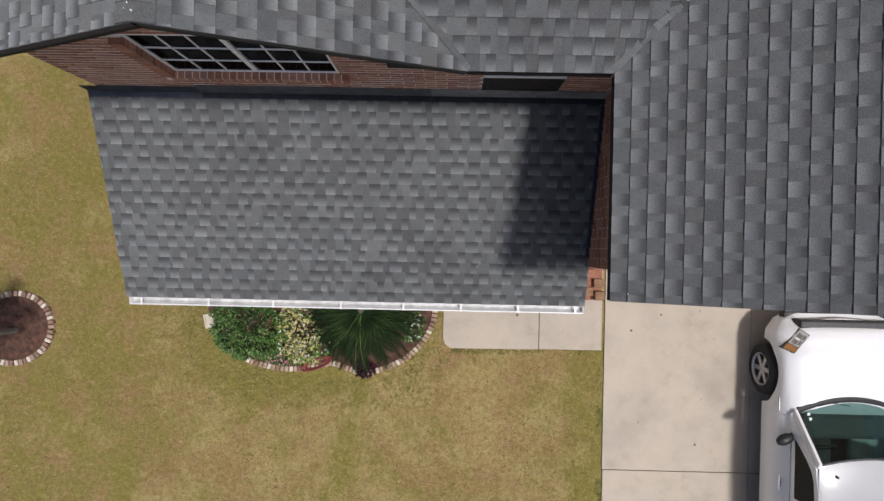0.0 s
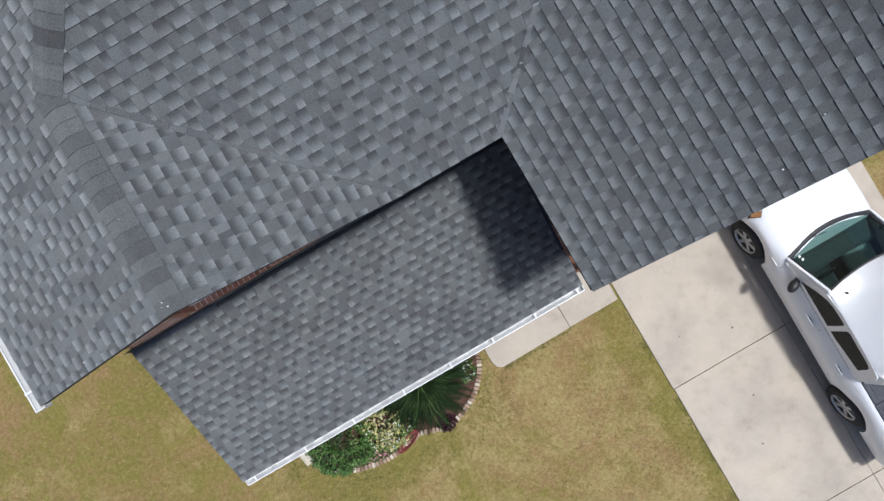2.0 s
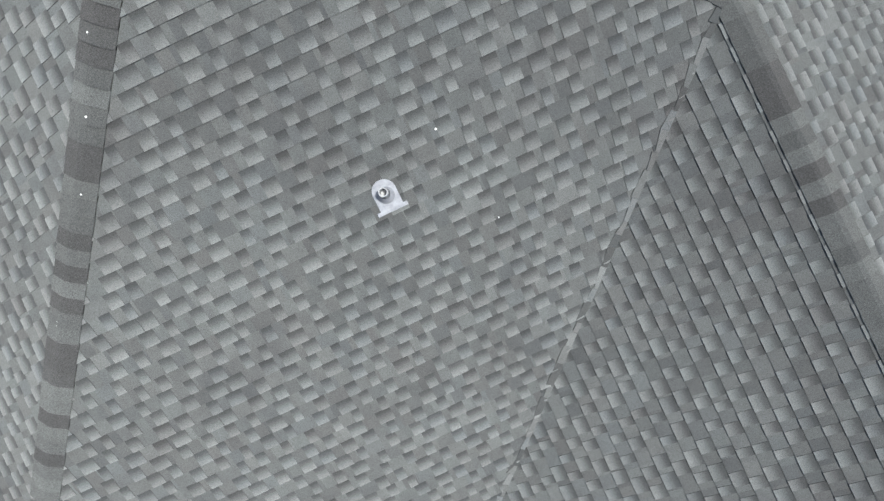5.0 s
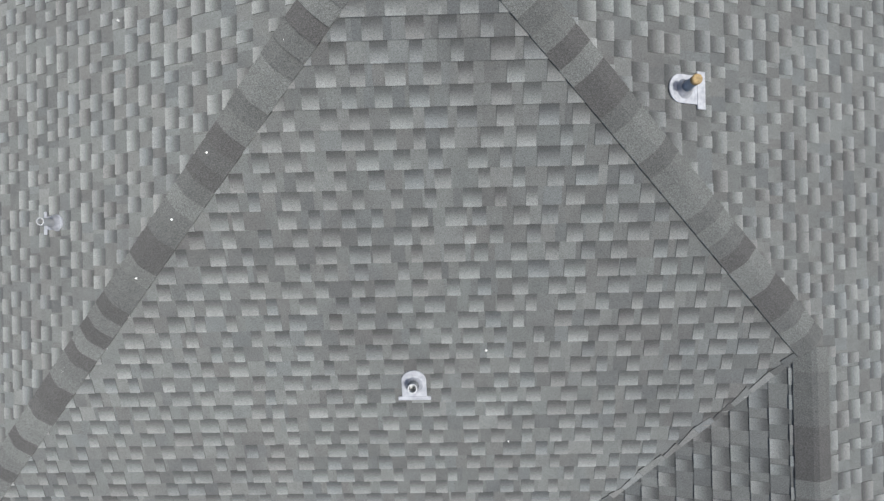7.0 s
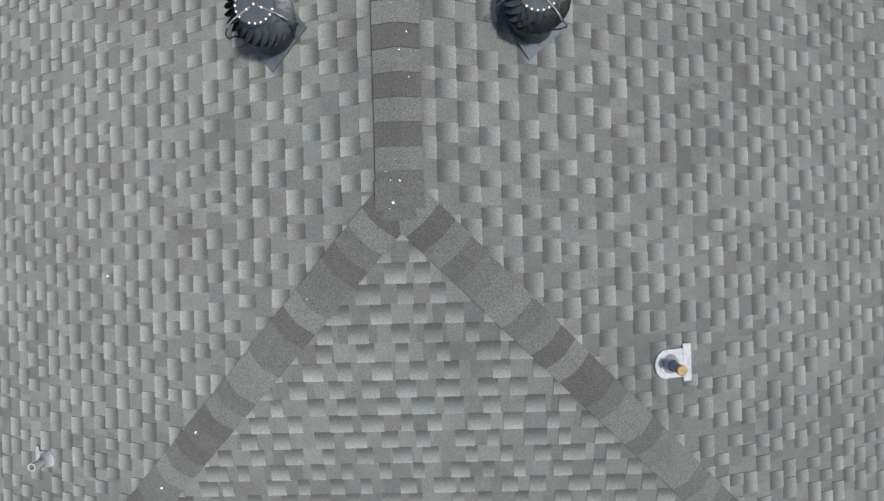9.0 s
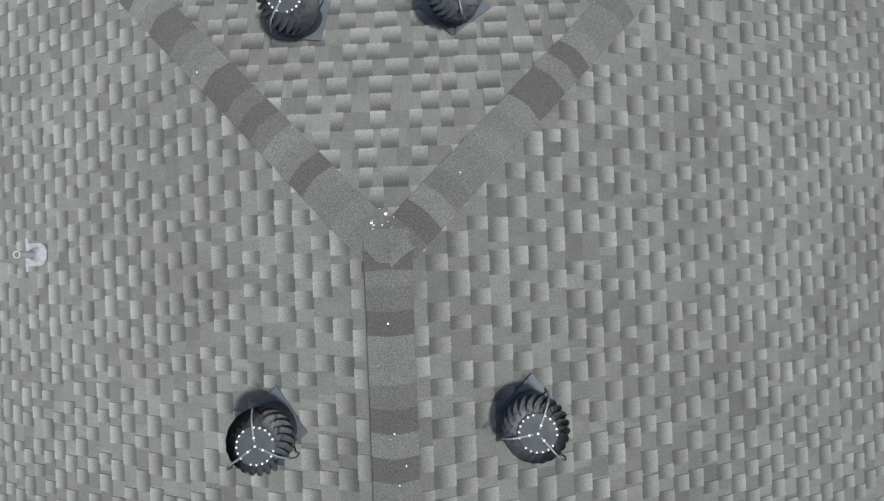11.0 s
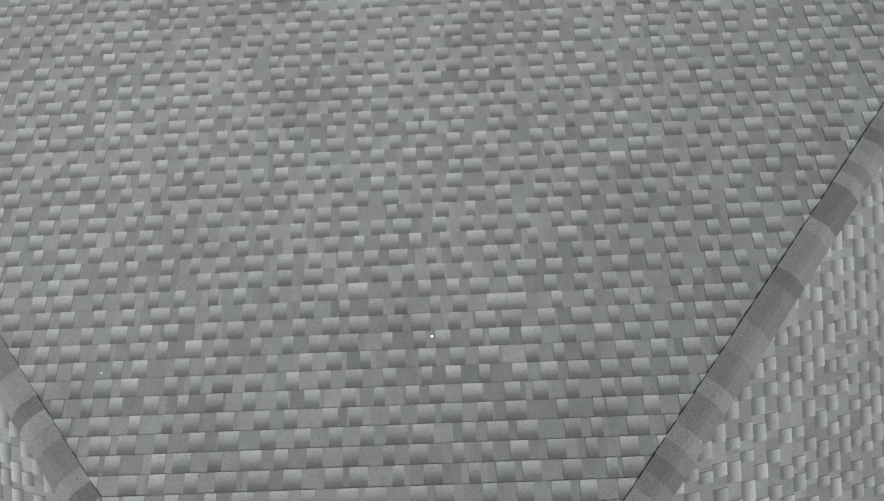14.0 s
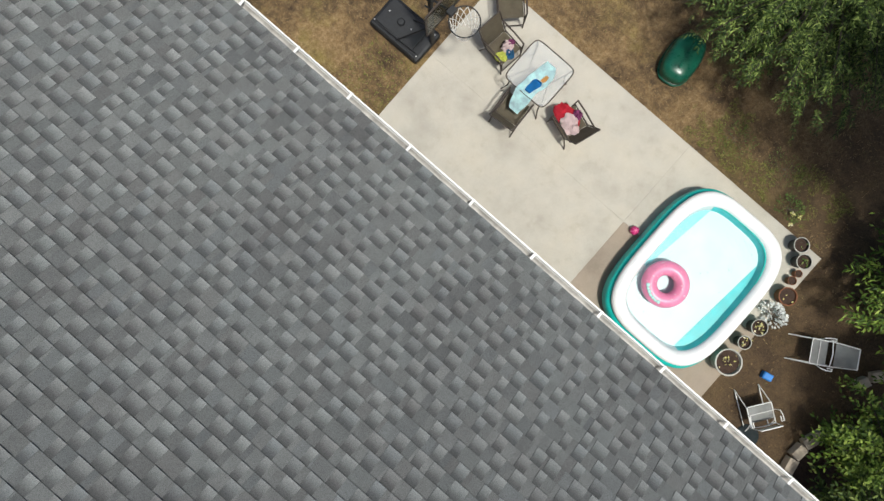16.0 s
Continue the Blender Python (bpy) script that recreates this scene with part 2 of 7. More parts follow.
def tube(pts, r, seg=8, closed=False):
    bm = bmesh.new()
    add_tube(bm, pts, r, seg, closed)
    return bm


def add_lathe(bm, profile, seg=32, centre=(0, 0, 0)):
    """A turned shape: profile of (radius, height); radius 0 closes it."""
    rings = []
    for r, z in profile:
        if r < 1e-6:
            rings.append([bm.verts.new((centre[0], centre[1], centre[2] + z))])
        else:
            rings.append([bm.verts.new((centre[0] + r * math.cos(k * math.tau / seg), centre[1] + r * math.sin(k * math.tau / seg), centre[2] + z)) for k in range(seg)])
    for A, B in zip(rings, rings[1:]):
        for k in range(seg):
            j = (k + 1) % seg
            if len(A) == 1 and len(B) > 1:
                bm.faces.new((A[0], B[j], B[k]))
            elif len(B) == 1 and len(A) > 1:
                bm.faces.new((A[k], A[j], B[0]))
            elif len(A) > 1:
                bm.faces.new((A[k], A[j], B[j], B[k]))


def lathe(profile, seg=32, centre=(0, 0, 0)):
    bm = bmesh.new()
    add_lathe(bm, profile, seg, centre)
    return bm


def prism(bm, poly, z0, z1):
    """Extrude a flat outline between two heights."""
    a = [bm.verts.new((p[0], p[1], z0)) for p in poly]
    b = [bm.verts.new((p[0], p[1], z1)) for p in poly]
    n = len(poly)
    bm.faces.new(a[::-1])
    bm.faces.new(b)
    for i in range(n):
        bm.faces.new((a[i], a[(i + 1) % n], b[(i + 1) % n], b[i]))


def empty(name, at=(0, 0, 0), rz=0.0):
    ob = new(name)
    ob.matrix_basis = pose(*at, 0, 0, rz)
    return ob


def clip_poly(poly, region):
    """Cut a polygon to a convex counter-clockwise region (2D)."""
    out = poly
    n = len(region)
    for i in range(n):
        ax, ay = region[i]
        bx, by = region[(i + 1) % n]
        src, out = out, []
        if not src:
            return []
        side = [(bx - ax) * (p[1] - ay) - (by - ay) * (p[0] - ax) for p in src]
        for j in range(len(src)):
            k = (j + 1) % len(src)
            if side[j] >= 0:
                out.append(src[j])
            if (side[j] >= 0) != (side[k] >= 0):
                t = side[j] / (side[j] - side[k])
                out.append((src[j][0] + t * (src[k][0] - src[j][0]), src[j][1] + t * (src[k][1] - src[j][1])))
    return out


# ---- the plan of the house ----
EAVE, PITCH_Y, PITCH_X, PITCH_F, PITCH_W, PITCH_G = 4.61, 0.434, 0.452, 0.4396, 0.4617, 0.443
Y_FRONT, Y_BACK, EAVE_N = 2.84, 16.90, 4.625
RIDGE_X, RIDGE_Z = 3.0, 7.26
WEST = RIDGE_X - (RIDGE_Z - EAVE) / PITCH_W
EAST = RIDGE_X + (RIDGE_Z - EAVE) / PITCH_X
APEX_F = Y_FRONT + (RIDGE_Z - EAVE) / PITCH_F
APEX_B = Y_BACK - (RIDGE_Z - EAVE_N) / PITCH_Y
HIP_IN = (EAVE_N - EAVE) / PITCH_X      # the north eave stands a little higher than the side eaves
HIP_W = (EAVE_N - EAVE) / PITCH_W
GABLE_Y, GABLE_E = 2.835, 1.27            # front gable: rake line and where its east slope meets the eave
GABLE_X = -0.795
GABLE_Z = EAVE + (GABLE_X - WEST) * PITCH_W
PITCH_E = (GABLE_Z - EAVE) / (GABLE_E - GABLE_X)
GABLE_TOP = Y_FRONT + (GABLE_Z - EAVE) / PITCH_F
GAR_W, GAR_Y = 2.375, 1.128               # garage wing: west eave and front rake
GAR_X = 5.652
GAR_Z = EAVE + (GAR_X - GAR_W) * PITCH_G
GAR_TOP = Y_FRONT + (GAR_Z - EAVE) / PITCH_F
PORCH_W, PORCH_E, PORCH_Y, PORCH_BACK = -2.585, 2.72, 0.865, 3.08
PORCH_Z, PORCH_PITCH = 2.255, 0.37
WALL_F = 3.05                            # face of the front wall

COURSE = 0.127                           # shingle exposure up the slope
TABS = [0.075, 0.09, 0.105, 0.12, 0.14]


class Slope:
    """A roof plane: origin on the eave, u along the eave, v up the slope, n out of it."""
    def __init__(self, name, origin, u, v, regions):
        self.name, self.o, self.u, self.v = name, Vector(origin), Vector(u).normalized(), Vector(v).normalized()
        self.n = self.u.cross(self.v).normalized()
        self.regions = []
        for poly in regions:
            flat = [((Vector(p) - self.o).dot(self.u), (Vector(p) - self.o).dot(self.v)) for p in poly]
            area = sum(a[0] * b[1] - b[0] * a[1] for a, b in zip(flat, flat[1:] + flat[:1]))
            self.regions.append(flat if area > 0 else flat[::-1])

    def at(self, a, b, h=0.0):
        return self.o + self.u * a + self.v * b + self.n * h

    def matrix(self, a, b, h=0.0):
        m = Matrix((self.u, self.v, self.n)).transposed().to_4x4()
        m.translation = self.at(a, b, h)
        return m


nx, ny = 1 / math.hypot(1, PITCH_X), 1 / math.hypot(1, PITCH_Y)
ne = 1 / math.hypot(1, PITCH_E)
ng = 1 / math.hypot(1, PITCH_G)
nw, nf = 1 / math.hypot(1, PITCH_W), 1 / math.hypot(1, PITCH_F)
apexF, apexB = (RIDGE_X, APEX_F, RIDGE_Z), (RIDGE_X, APEX_B, RIDGE_Z)
gable_top, gable_tip = (GABLE_X, GABLE_TOP, GABLE_Z), (GABLE_X, GABLE_Y, GABLE_Z)
gar_top, gar_tip = (GAR_X, GAR_TOP, GAR_Z), (GAR_X, GAR_Y, GAR_Z)
SLOPES = [
    Slope("roof_slope_south", (0, Y_FRONT, EAVE), (1, 0, 0), (0, nf, PITCH_F * nf),
          [[(GABLE_E, Y_FRONT, EAVE), (GAR_W, Y_FRONT, EAVE), gar_top, apexF, gable_top]]),
    Slope("roof_slope_west", (WEST, 0, EAVE), (0, -1, 0), (nw, 0, PITCH_W * nw),
          [[(WEST, GABLE_Y, EAVE), gable_tip, gable_top, (WEST, GABLE_TOP, EAVE)],
           [(WEST, GABLE_TOP, EAVE), gable_top, apexF, apexB, (WEST, Y_BACK, EAVE)]]),
    Slope("roof_slope_east", (EAST, 0, EAVE), (0, 1, 0), (-nx, 0, PITCH_X * nx),
          [[(EAST, GAR_Y, EAVE), gar_tip, gar_top, (EAST, GAR_TOP, EAVE)],
           [(EAST, GAR_TOP, EAVE), gar_top, apexF, apexB, (EAST, Y_BACK, EAVE)]]),
    Slope("roof_slope_north", (0, Y_BACK, EAVE_N), (-1, 0, 0), (0, -ny, PITCH_Y * ny),
          [[(WEST + HIP_W, Y_BACK, EAVE_N), (EAST - HIP_IN, Y_BACK, EAVE_N), apexB]]),
    Slope("roof_slope_gable", (GABLE_E, 0, EAVE), (0, 1, 0), (-ne, 0, PITCH_E * ne),
          [[(GABLE_E, GABLE_Y, EAVE), (GABLE_E, Y_FRONT, EAVE), gable_top, gable_tip]]),
    Slope("roof_slope_garage", (GAR_W, 0, EAVE), (0, -1, 0), (ng, 0, PITCH_G * ng),
          [[(GAR_W, GAR_Y, EAVE), (GAR_W, Y_FRONT, EAVE), gar_top, gar_tip]]),
]
pn = 1 / math.hypot(1, PORCH_PITCH)
PORCH = Slope("porch_roof", (0, PORCH_Y, PORCH_Z), (1, 0, 0), (0, pn, PORCH_PITCH * pn),
              [[(PORCH_W, PORCH_Y, PORCH_Z), (PORCH_E, PORCH_Y, PORCH_Z),
                (PORCH_E, PORCH_BACK, PORCH_Z + (PORCH_BACK - PORCH_Y) * PORCH_PITCH), (PORCH_W, PORCH_BACK, PORCH_Z + (PORCH_BACK - PORCH_Y) * PORCH_PITCH)]])

LIFT, TAB = 0.007, 0.006      # how far a course's butt stands off, and how thick a tab is


class Flat:
    """Collects faces with UVs for one joined mesh."""
    def __init__(self):
        self.v, self.f, self.uv = [], [], []

    def face(self, pts, uvs):
        k = len(self.v)
        self.v += [tuple(p) for p in pts]
        self.f.append(tuple(range(k, k + len(pts))))
        self.uv += uvs

    def build(self, name, material, parent):
        me = bpy.data.meshes.new(name)
        me.from_pydata(self.v, [], self.f)
        lay = me.uv_layers.new(name="UVMap")
        lay.data.foreach_set("uv", [c for p in self.uv for c in p])
        me.materials.append(material)
        ob = new(name, me)
        ob.parent = parent
        return ob


def tab_mesh(w):
    """One shingle tab, its butt along y = 0."""
    out = Flat()
    hb, ht = LIFT + TAB, TAB * 0.6
    t = [(-w / 2, 0, hb), (w / 2, 0, hb), (w / 2, COURSE, ht), (-w / 2, COURSE, ht)]
    b = [(x, y, -0.002) for x, y, _ in t]
    out.face(t, [(0.0, 1.0), (0.0, 1.0), (0.0, 0.045), (0.0, 0.045)])
    out.face([b[0], b[1], t[1], t[0]], [(0.0, 0.05)] * 4)
    out.face([b[1], b[2], t[2], t[1]], [(0.0, 0.2)] * 4)
    out.face([b[3], b[0], t[0], t[3]], [(0.0, 0.2)] * 4)
    me = bpy.data.meshes.new("shingle")
    me.from_pydata(out.v, [], out.f)
    lay = me.uv_layers.new(name="UVMap")
    lay.data.foreach_set("uv", [c for p in out.uv for c in p])
    me.materials.append(SHINGLE)
    return me


TAB_MESH = {w: tab_mesh(w) for w in TABS}
singles = []                  # tabs that become objects of their own, made last


def shingle_slope(sl, parent, seed, pick=None):
    rng = random.Random(seed)
    drift = 0.0
    out = Flat()
    lo = min(p[0] for r in sl.regions for p in r) - 0.3
    hi = max(p[0] for r in sl.regions for p in r) + 0.3
    top = max(p[1] for r in sl.regions for p in r)
    for j in range(int(top / COURSE) + 1):
        v0, v1 = j * COURSE, (j + 1) * COURSE
        # flat lower layer, shingle by shingle
        a = lo - rng.random()
        while a < hi:
            b = a + rng.uniform(0.09, 0.26)
            r, tone = rng.random(), rng.random() ** 1.5 * 0.015
            for reg in sl.regions:
                q = clip_poly([(a, v0), (b - 0.0004, v0), (b - 0.0004, v1 + 0.012), (a, v1 + 0.012)], reg)
                if len(q) > 2:
                    hh = [LIFT * (1 - (p[1] - v0) / COURSE) for p in q]
                    out.face([sl.at(p[0], p[1], h) for p, h in zip(q, hh)], [(r, tone)] * len(q))
            # butt edge
            for reg in sl.regions:
                q = clip_poly([(a, v0 - 1e-4), (b - 0.0004, v0 - 1e-4), (b - 0.0004, v0 + 1e-4), (a, v0 + 1e-4)], reg)
                if len(q) > 2:
                    x0, x1 = min(p[0] for p in q), max(p[0] for p in q)
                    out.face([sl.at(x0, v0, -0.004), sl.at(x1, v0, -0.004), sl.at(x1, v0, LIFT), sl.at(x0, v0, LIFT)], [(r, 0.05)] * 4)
            a = b
        # raised tabs
        drift += rng.gauss(0, 0.035)
        slot = 0
        while lo + slot * 0.222 < hi:
            w = rng.choice(TABS)
            a = lo + (j % 2) * 0.111 + drift % 0.222 + slot * 0.222 + max(-0.04, min(0.04, rng.gauss(0, 0.024)))
            slot += 1
            rect = [(a, v0), (a + w, v0), (a + w, v1), (a, v1)]
            r = rng.random()
            for reg in sl.regions:
                q = clip_poly(rect, reg)
                if len(q) < 3:
                    continue
                whole = len(q) == 4 and all(abs(p[0] - s[0]) + abs(p[1] - s[1]) < 1e-6 for p, s in zip(q, rect))
                if whole and pick and pick(sl.at(a + w / 2, v0)) and len(singles) < 300:
                    singles.append((sl, a + w / 2, v0, w))
                    continue
                hh = [(LIFT + TAB) + (TAB * 0.6 - LIFT - TAB) * (p[1] - v0) / COURSE for p in q]
                t = [sl.at(p[0], p[1], h) for p, h in zip(q, hh)]
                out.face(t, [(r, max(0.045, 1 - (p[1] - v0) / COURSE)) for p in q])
                for i in range(len(q)):
                    k = (i + 1) % len(q)
                    if q[i][1] > v1 - 1e-5 and q[k][1] > v1 - 1e-5:
                        continue
                    butt = abs(q[i][1] - v0) < 1e-5 and abs(q[k][1] - v0) < 1e-5
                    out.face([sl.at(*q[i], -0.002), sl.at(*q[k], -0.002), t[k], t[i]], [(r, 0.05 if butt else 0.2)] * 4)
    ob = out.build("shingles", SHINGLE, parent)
    return ob


# ---- ground ----
def build_ground():
    bm = bmesh.new()
    prism(bm, [(-400, -400), (400, -400), (400, 400), (-400, 400)], -1.0, 0.0)
    tagged(link_bm("ground", bm, LAWN), "dry patchy lawn of straw and green grass over brown earth", "ground", kind="structure")


build_ground()


# ---- the house ----
house = tagged(empty("house", (3.0, 9.0, 0)), "brick house with a dark grey shingled hip roof and white gutters", "house")


def under(ob):
    """Make ob a part of the house without moving it."""
    ob.parent = house
    ob.matrix_parent_inverse = house.matrix_basis.inverted()
    return ob


def slab(name, sl, drop, thick, grow=0.0):
    """The boards below a slope, with a drip edge's thickness."""
    bm = bmesh.new()
    for reg in sl.regions:
        a = [bm.verts.new(sl.at(p[0], p[1], -drop)) for p in reg]
        b = [bm.verts.new(sl.at(p[0], p[1], -drop - thick)) for p in reg]
        bm.faces.new(a)
        bm.faces.new(b[::-1])
        for i in range(len(reg)):
            k = (i + 1) % len(reg)
            bm.faces.new((b[i], b[k], a[k], a[i]))
    return under(link_bm(name, bm, DECK))


roofs = {}
for i, sl in enumerate(SLOPES + [PORCH]):
    near = None
    if sl.name in ("roof_slope_south", "roof_slope_west", "roof_slope_east", "roof_slope_north"):
        near = lambda p: (p - Vector((3.0, 9.9, 7.2))).length < 2.25
    roofs[sl.name] = slab(sl.name, sl, 0.004, 0.05)
    roofs[sl.name]["label"] = "low shed porch roof of dark grey asphalt shingles" if sl is PORCH else "dark grey laminated asphalt shingles in courses"
    tagged(shingle_slope(sl, roofs[sl.name], 11 + i, near), kind="stuff")


def cap_mesh(half, drop, length, name):
    """One bent cap shingle: butt at y = 0, drop per metre to each side."""
    out = Flat()
    xs = [-half, -half * 0.45, -0.02, 0.02, half * 0.45, half]
    z = lambda x, h: -abs(x) * drop + h
    lo, hi = 0.027, 0.015
    top0 = [(x, 0.004 * (x / half) ** 2, z(x, lo)) for x in xs]
    top1 = [(x, length, z(x, hi)) for x in xs]
    for i in range(5):
        out.face([top0[i], top0[i + 1], top1[i + 1], top1[i]], [(0.0, 0.5)] * 4)
        b0, b1 = (top0[i][0], top0[i][1], top0[i][2] - 0.026), (top0[i + 1][0], top0[i + 1][1], top0[i + 1][2] - 0.026)
        out.face([b0, b1, top0[i + 1], top0[i]], [(0.0, 0.5)] * 4)
    for s in (0, 5):
        b0, b1 = (top0[s][0], top0[s][1], top0[s][2] - 0.034), (top1[s][0], top1[s][1], top1[s][2] - 0.034)
        q = [b0, top0[s], top1[s], b1]
        out.face(q if s == 0 else q[::-1], [(0.0, 0.5)] * 4)
    me = bpy.data.meshes.new(name)
    me.from_pydata(out.v, [], out.f)
    lay = me.uv_layers.new(name="UVMap")
    lay.data.foreach_set("uv", [c for p in out.uv for c in p])
    me.materials.append(CAP)
    return me


def cap_line(a, b, roof, half=0.125, step=0.127, stop=0.0):
    """Lap cap shingles up a hip or along a ridge from a to b."""
    a, b = Vector(a), Vector(b)
    d = (b - a).normalized()
    side = d.cross(Vector((0, 0, 1))).normalized()
    up = side.cross(d).normalized()
    flat = abs(d.z) < 0.01
    slope = PITCH_X if flat else 0.32
    me = cap_mesh(half, slope, step + 0.05, "ridge_cap")
    n = round(((b - a).length - stop) / step)
    for i in range(n):
        m = Matrix((side, d, up)).transposed().to_4x4()
        m.translation = a + d * (i * step)
        caps.append((me, m, roof))


caps = []
corner = lambda x, y: (x, y, EAVE)
cap_line(gable_top, apexF, "roof_slope_south", stop=0.03)
cap_line(gar_top, apexF, "roof_slope_south", stop=0.03)
cap_line((WEST + HIP_W, Y_BACK, EAVE_N), apexB, "roof_slope_north", stop=0.03)
cap_line((EAST - HIP_IN, Y_BACK, EAVE_N), apexB, "roof_slope_north", stop=0.03)
cap_line(gable_tip, gable_top, "roof_slope_gable")
cap_line(gar_tip, gar_top, "roof_slope_garage")
cap_line((RIDGE_X, APEX_F + 0.01, RIDGE_Z + 0.006), (RIDGE_X, APEX_B + 0.06, RIDGE_Z + 0.006), "roof_slope_west")
# bent caps where the hips meet the ridge
for y, turn in ((APEX_F - 0.115, 0), (APEX_B + 0.115, 180)):
    caps.append((cap_mesh(0.13, PITCH_X * 0.86, 0.20, "ridge_cap"), pose(RIDGE_X, y, RIDGE_Z - 0.018, 11, 0, turn), "roof_slope_west"))


# ---- cut shingle edges down the valleys ----
def valley(a, b, seed, tone, width=0.07, side=1, lift=0.016):
    """Trimmed shingle ends along a valley from a down to b, lying on the south slope."""
    rng = random.Random(seed)
    a, b = Vector(a), Vector(b)
    d = (b - a).normalized()
    n = BY_NAME["roof_slope_south"].n
    s = n.cross(d).normalized() * side
    out, at, length = Flat(), 0.0, (b - a).length
    while at < length - 0.02:
        step = min(rng.uniform(0.10, 0.24), length - at)
        w0, w1 = width * rng.uniform(0.5, 1.25), width * rng.uniform(0.5, 1.25)
        q = [a + d * at, a + d * (at + step - 0.003), a + d * (at + step - 0.003) + s * w1, a + d * at + s * w0]
        t = [p + n * (lift + rng.uniform(-0.0015, 0.0015)) for p in q]
        r, k = rng.random(), rng.choice(tone)
        out.face(t if side > 0 else t[::-1], [(r, k)] * 4)
        for i in range(4):
            j = (i + 1) % 4
            out.face([q[i], q[j], t[j], t[i]], [(r, 0.3)] * 4)
        at += step
    tagged(out.build("valley_edge", SHINGLE, roofs["roof_slope_south"]), kind="stuff")


BY_NAME = {sl.name: sl for sl in SLOPES}
valley(gable_top, (GABLE_E, Y_FRONT, EAVE), 61, (0.0, 0.0, 0.5), 0.05, 1)
valley(gar_top, (GAR_W, Y_FRONT, EAVE), 62, (0.0, 0.3, 0.7, 0.0), 0.06, -1, 0.0125)


# ---- gutters ----
GUTTER_PALE = plain("pale_gutter_floor", (0.56, 0.56, 0.55), 0.6, var=0.25, scale=9)


def gutter(name, a, b, out, straps, floor=GUTTER_FLOOR):
    """A white channel gutter from a to b; out points away from the eave."""
    a, b, out = Vector(a), Vector(b), Vector(out)
    d = (b - a).normalized()
    up = Vector((0, 0, 1))
    length = (b - a).length
    holder = link_bm(name, bmesh.new(), WHITE_METAL)
    me = holder.data
    bm = bmesh.new()
    prof = [(0.0, 0.015), (0.0, -0.095), (0.075, -0.095), (0.105, -0.055), (0.118, -0.02), (0.118, 0.0), (0.104, 0.0), (0.104, -0.018), (0.09, -0.055), (0.068, -0.085), (0.006, -0.085), (0.006, 0.015)]
    A = [bm.verts.new(a + out * x + up * z) for x, z in prof]
    B = [bm.verts.new(b + out * x + up * z) for x, z in prof]
    for i in range(len(prof)):
        k = (i + 1) % len(prof)
        f = bm.faces.new((A[i], A[k], B[k], B[i]))
        f.material_index = 1 if i in (8, 9) else 0
    for p in (a, b):
        s = d * 0.004
        q = [p - s + out * 0.0 + up * 0.012, p - s + out * 0.0 - up * 0.095, p - s + out * 0.08 - up * 0.095, p - s + out * 0.118 - up * 0.02, p - s + out * 0.118 + up * 0.0]
        v0 = [bm.verts.new(c) for c in q]
        v1 = [bm.verts.new(c + d * 0.008) for c in q]
        bm.faces.new(v0)
        bm.faces.new(v1[::-1])
        for i in range(5):
            k = (i + 1) % 5
            bm.faces.new((v0[i], v0[k], v1[k], v1[i]))
    bmesh.ops.recalc_face_normals(bm, faces=bm.faces)
    bm.to_mesh(me)
    bm.free()
    me.materials.append(floor)
    under(holder)
    holder["label"] = "white metal channel gutter with weathered floor"
    for s in straps:
        if not 0.05 < s < length - 0.02:
            continue
        c = a + d * s
        bm = bmesh.new()
        m = Matrix((d, out, up)).transposed().to_4x4()
        m.translation = c
        add_box(bm, (-0.013, -0.02, 0.004), (0.013, 0.121, 0.010), 0.002, m)
        st = link_bm("strap", bm, WHITE_METAL)
        st.parent = holder
        st.matrix_parent_inverse = holder.matrix_world.inverted()


gutter("gutter", (PORCH_W, PORCH_Y + 0.022, PORCH_Z - 0.065), (PORCH_E, PORCH_Y + 0.022, PORCH_Z - 0.065), (0, -1, 0), [x - PORCH_W for x in (-2.445, -1.652, -0.893, -0.102, 0.631, 1.30, 1.965, 2.63)], floor=GUTTER_PALE)
gutter("gutter", (WEST, Y_BACK - 0.035, EAVE_N - 0.063), (EAST, Y_BACK - 0.035, EAVE_N - 0.063), (0, 1, 0), [x - WEST for x in (-2.24, -1.52, -0.79, -0.06, 0.57, 1.25, 1.91, 2.64, 3.41, 4.16, 4.97, 5.73, 6.49, 7.26, 8.0)])
gutter("gutter", (WEST - 0.01, GABLE_Y - 0.02, EAVE - 0.065), (WEST - 0.01, Y_BACK - 0.04, EAVE - 0.065), (-1, 0, 0), [0.2 + 0.7 * i for i in range(20)])


# ---- trim boards along the rakes and eaves ----
def board(name, a, b, w, h, material):
    a, b = Vector(a), Vector(b)
    d = (b - a).normalized()
    s = d.cross(Vector((0, 0, 1))).normalized()
    u = s.cross(d)
    m = Matrix((d, s, u)).transposed().to_4x4()
    m.translation = a
    bm = bmesh.new()
    add_box(bm, (0, -w / 2, -h), ((b - a).length, w / 2, 0), 0.003, m)
    return under(link_bm(name, bm, material))


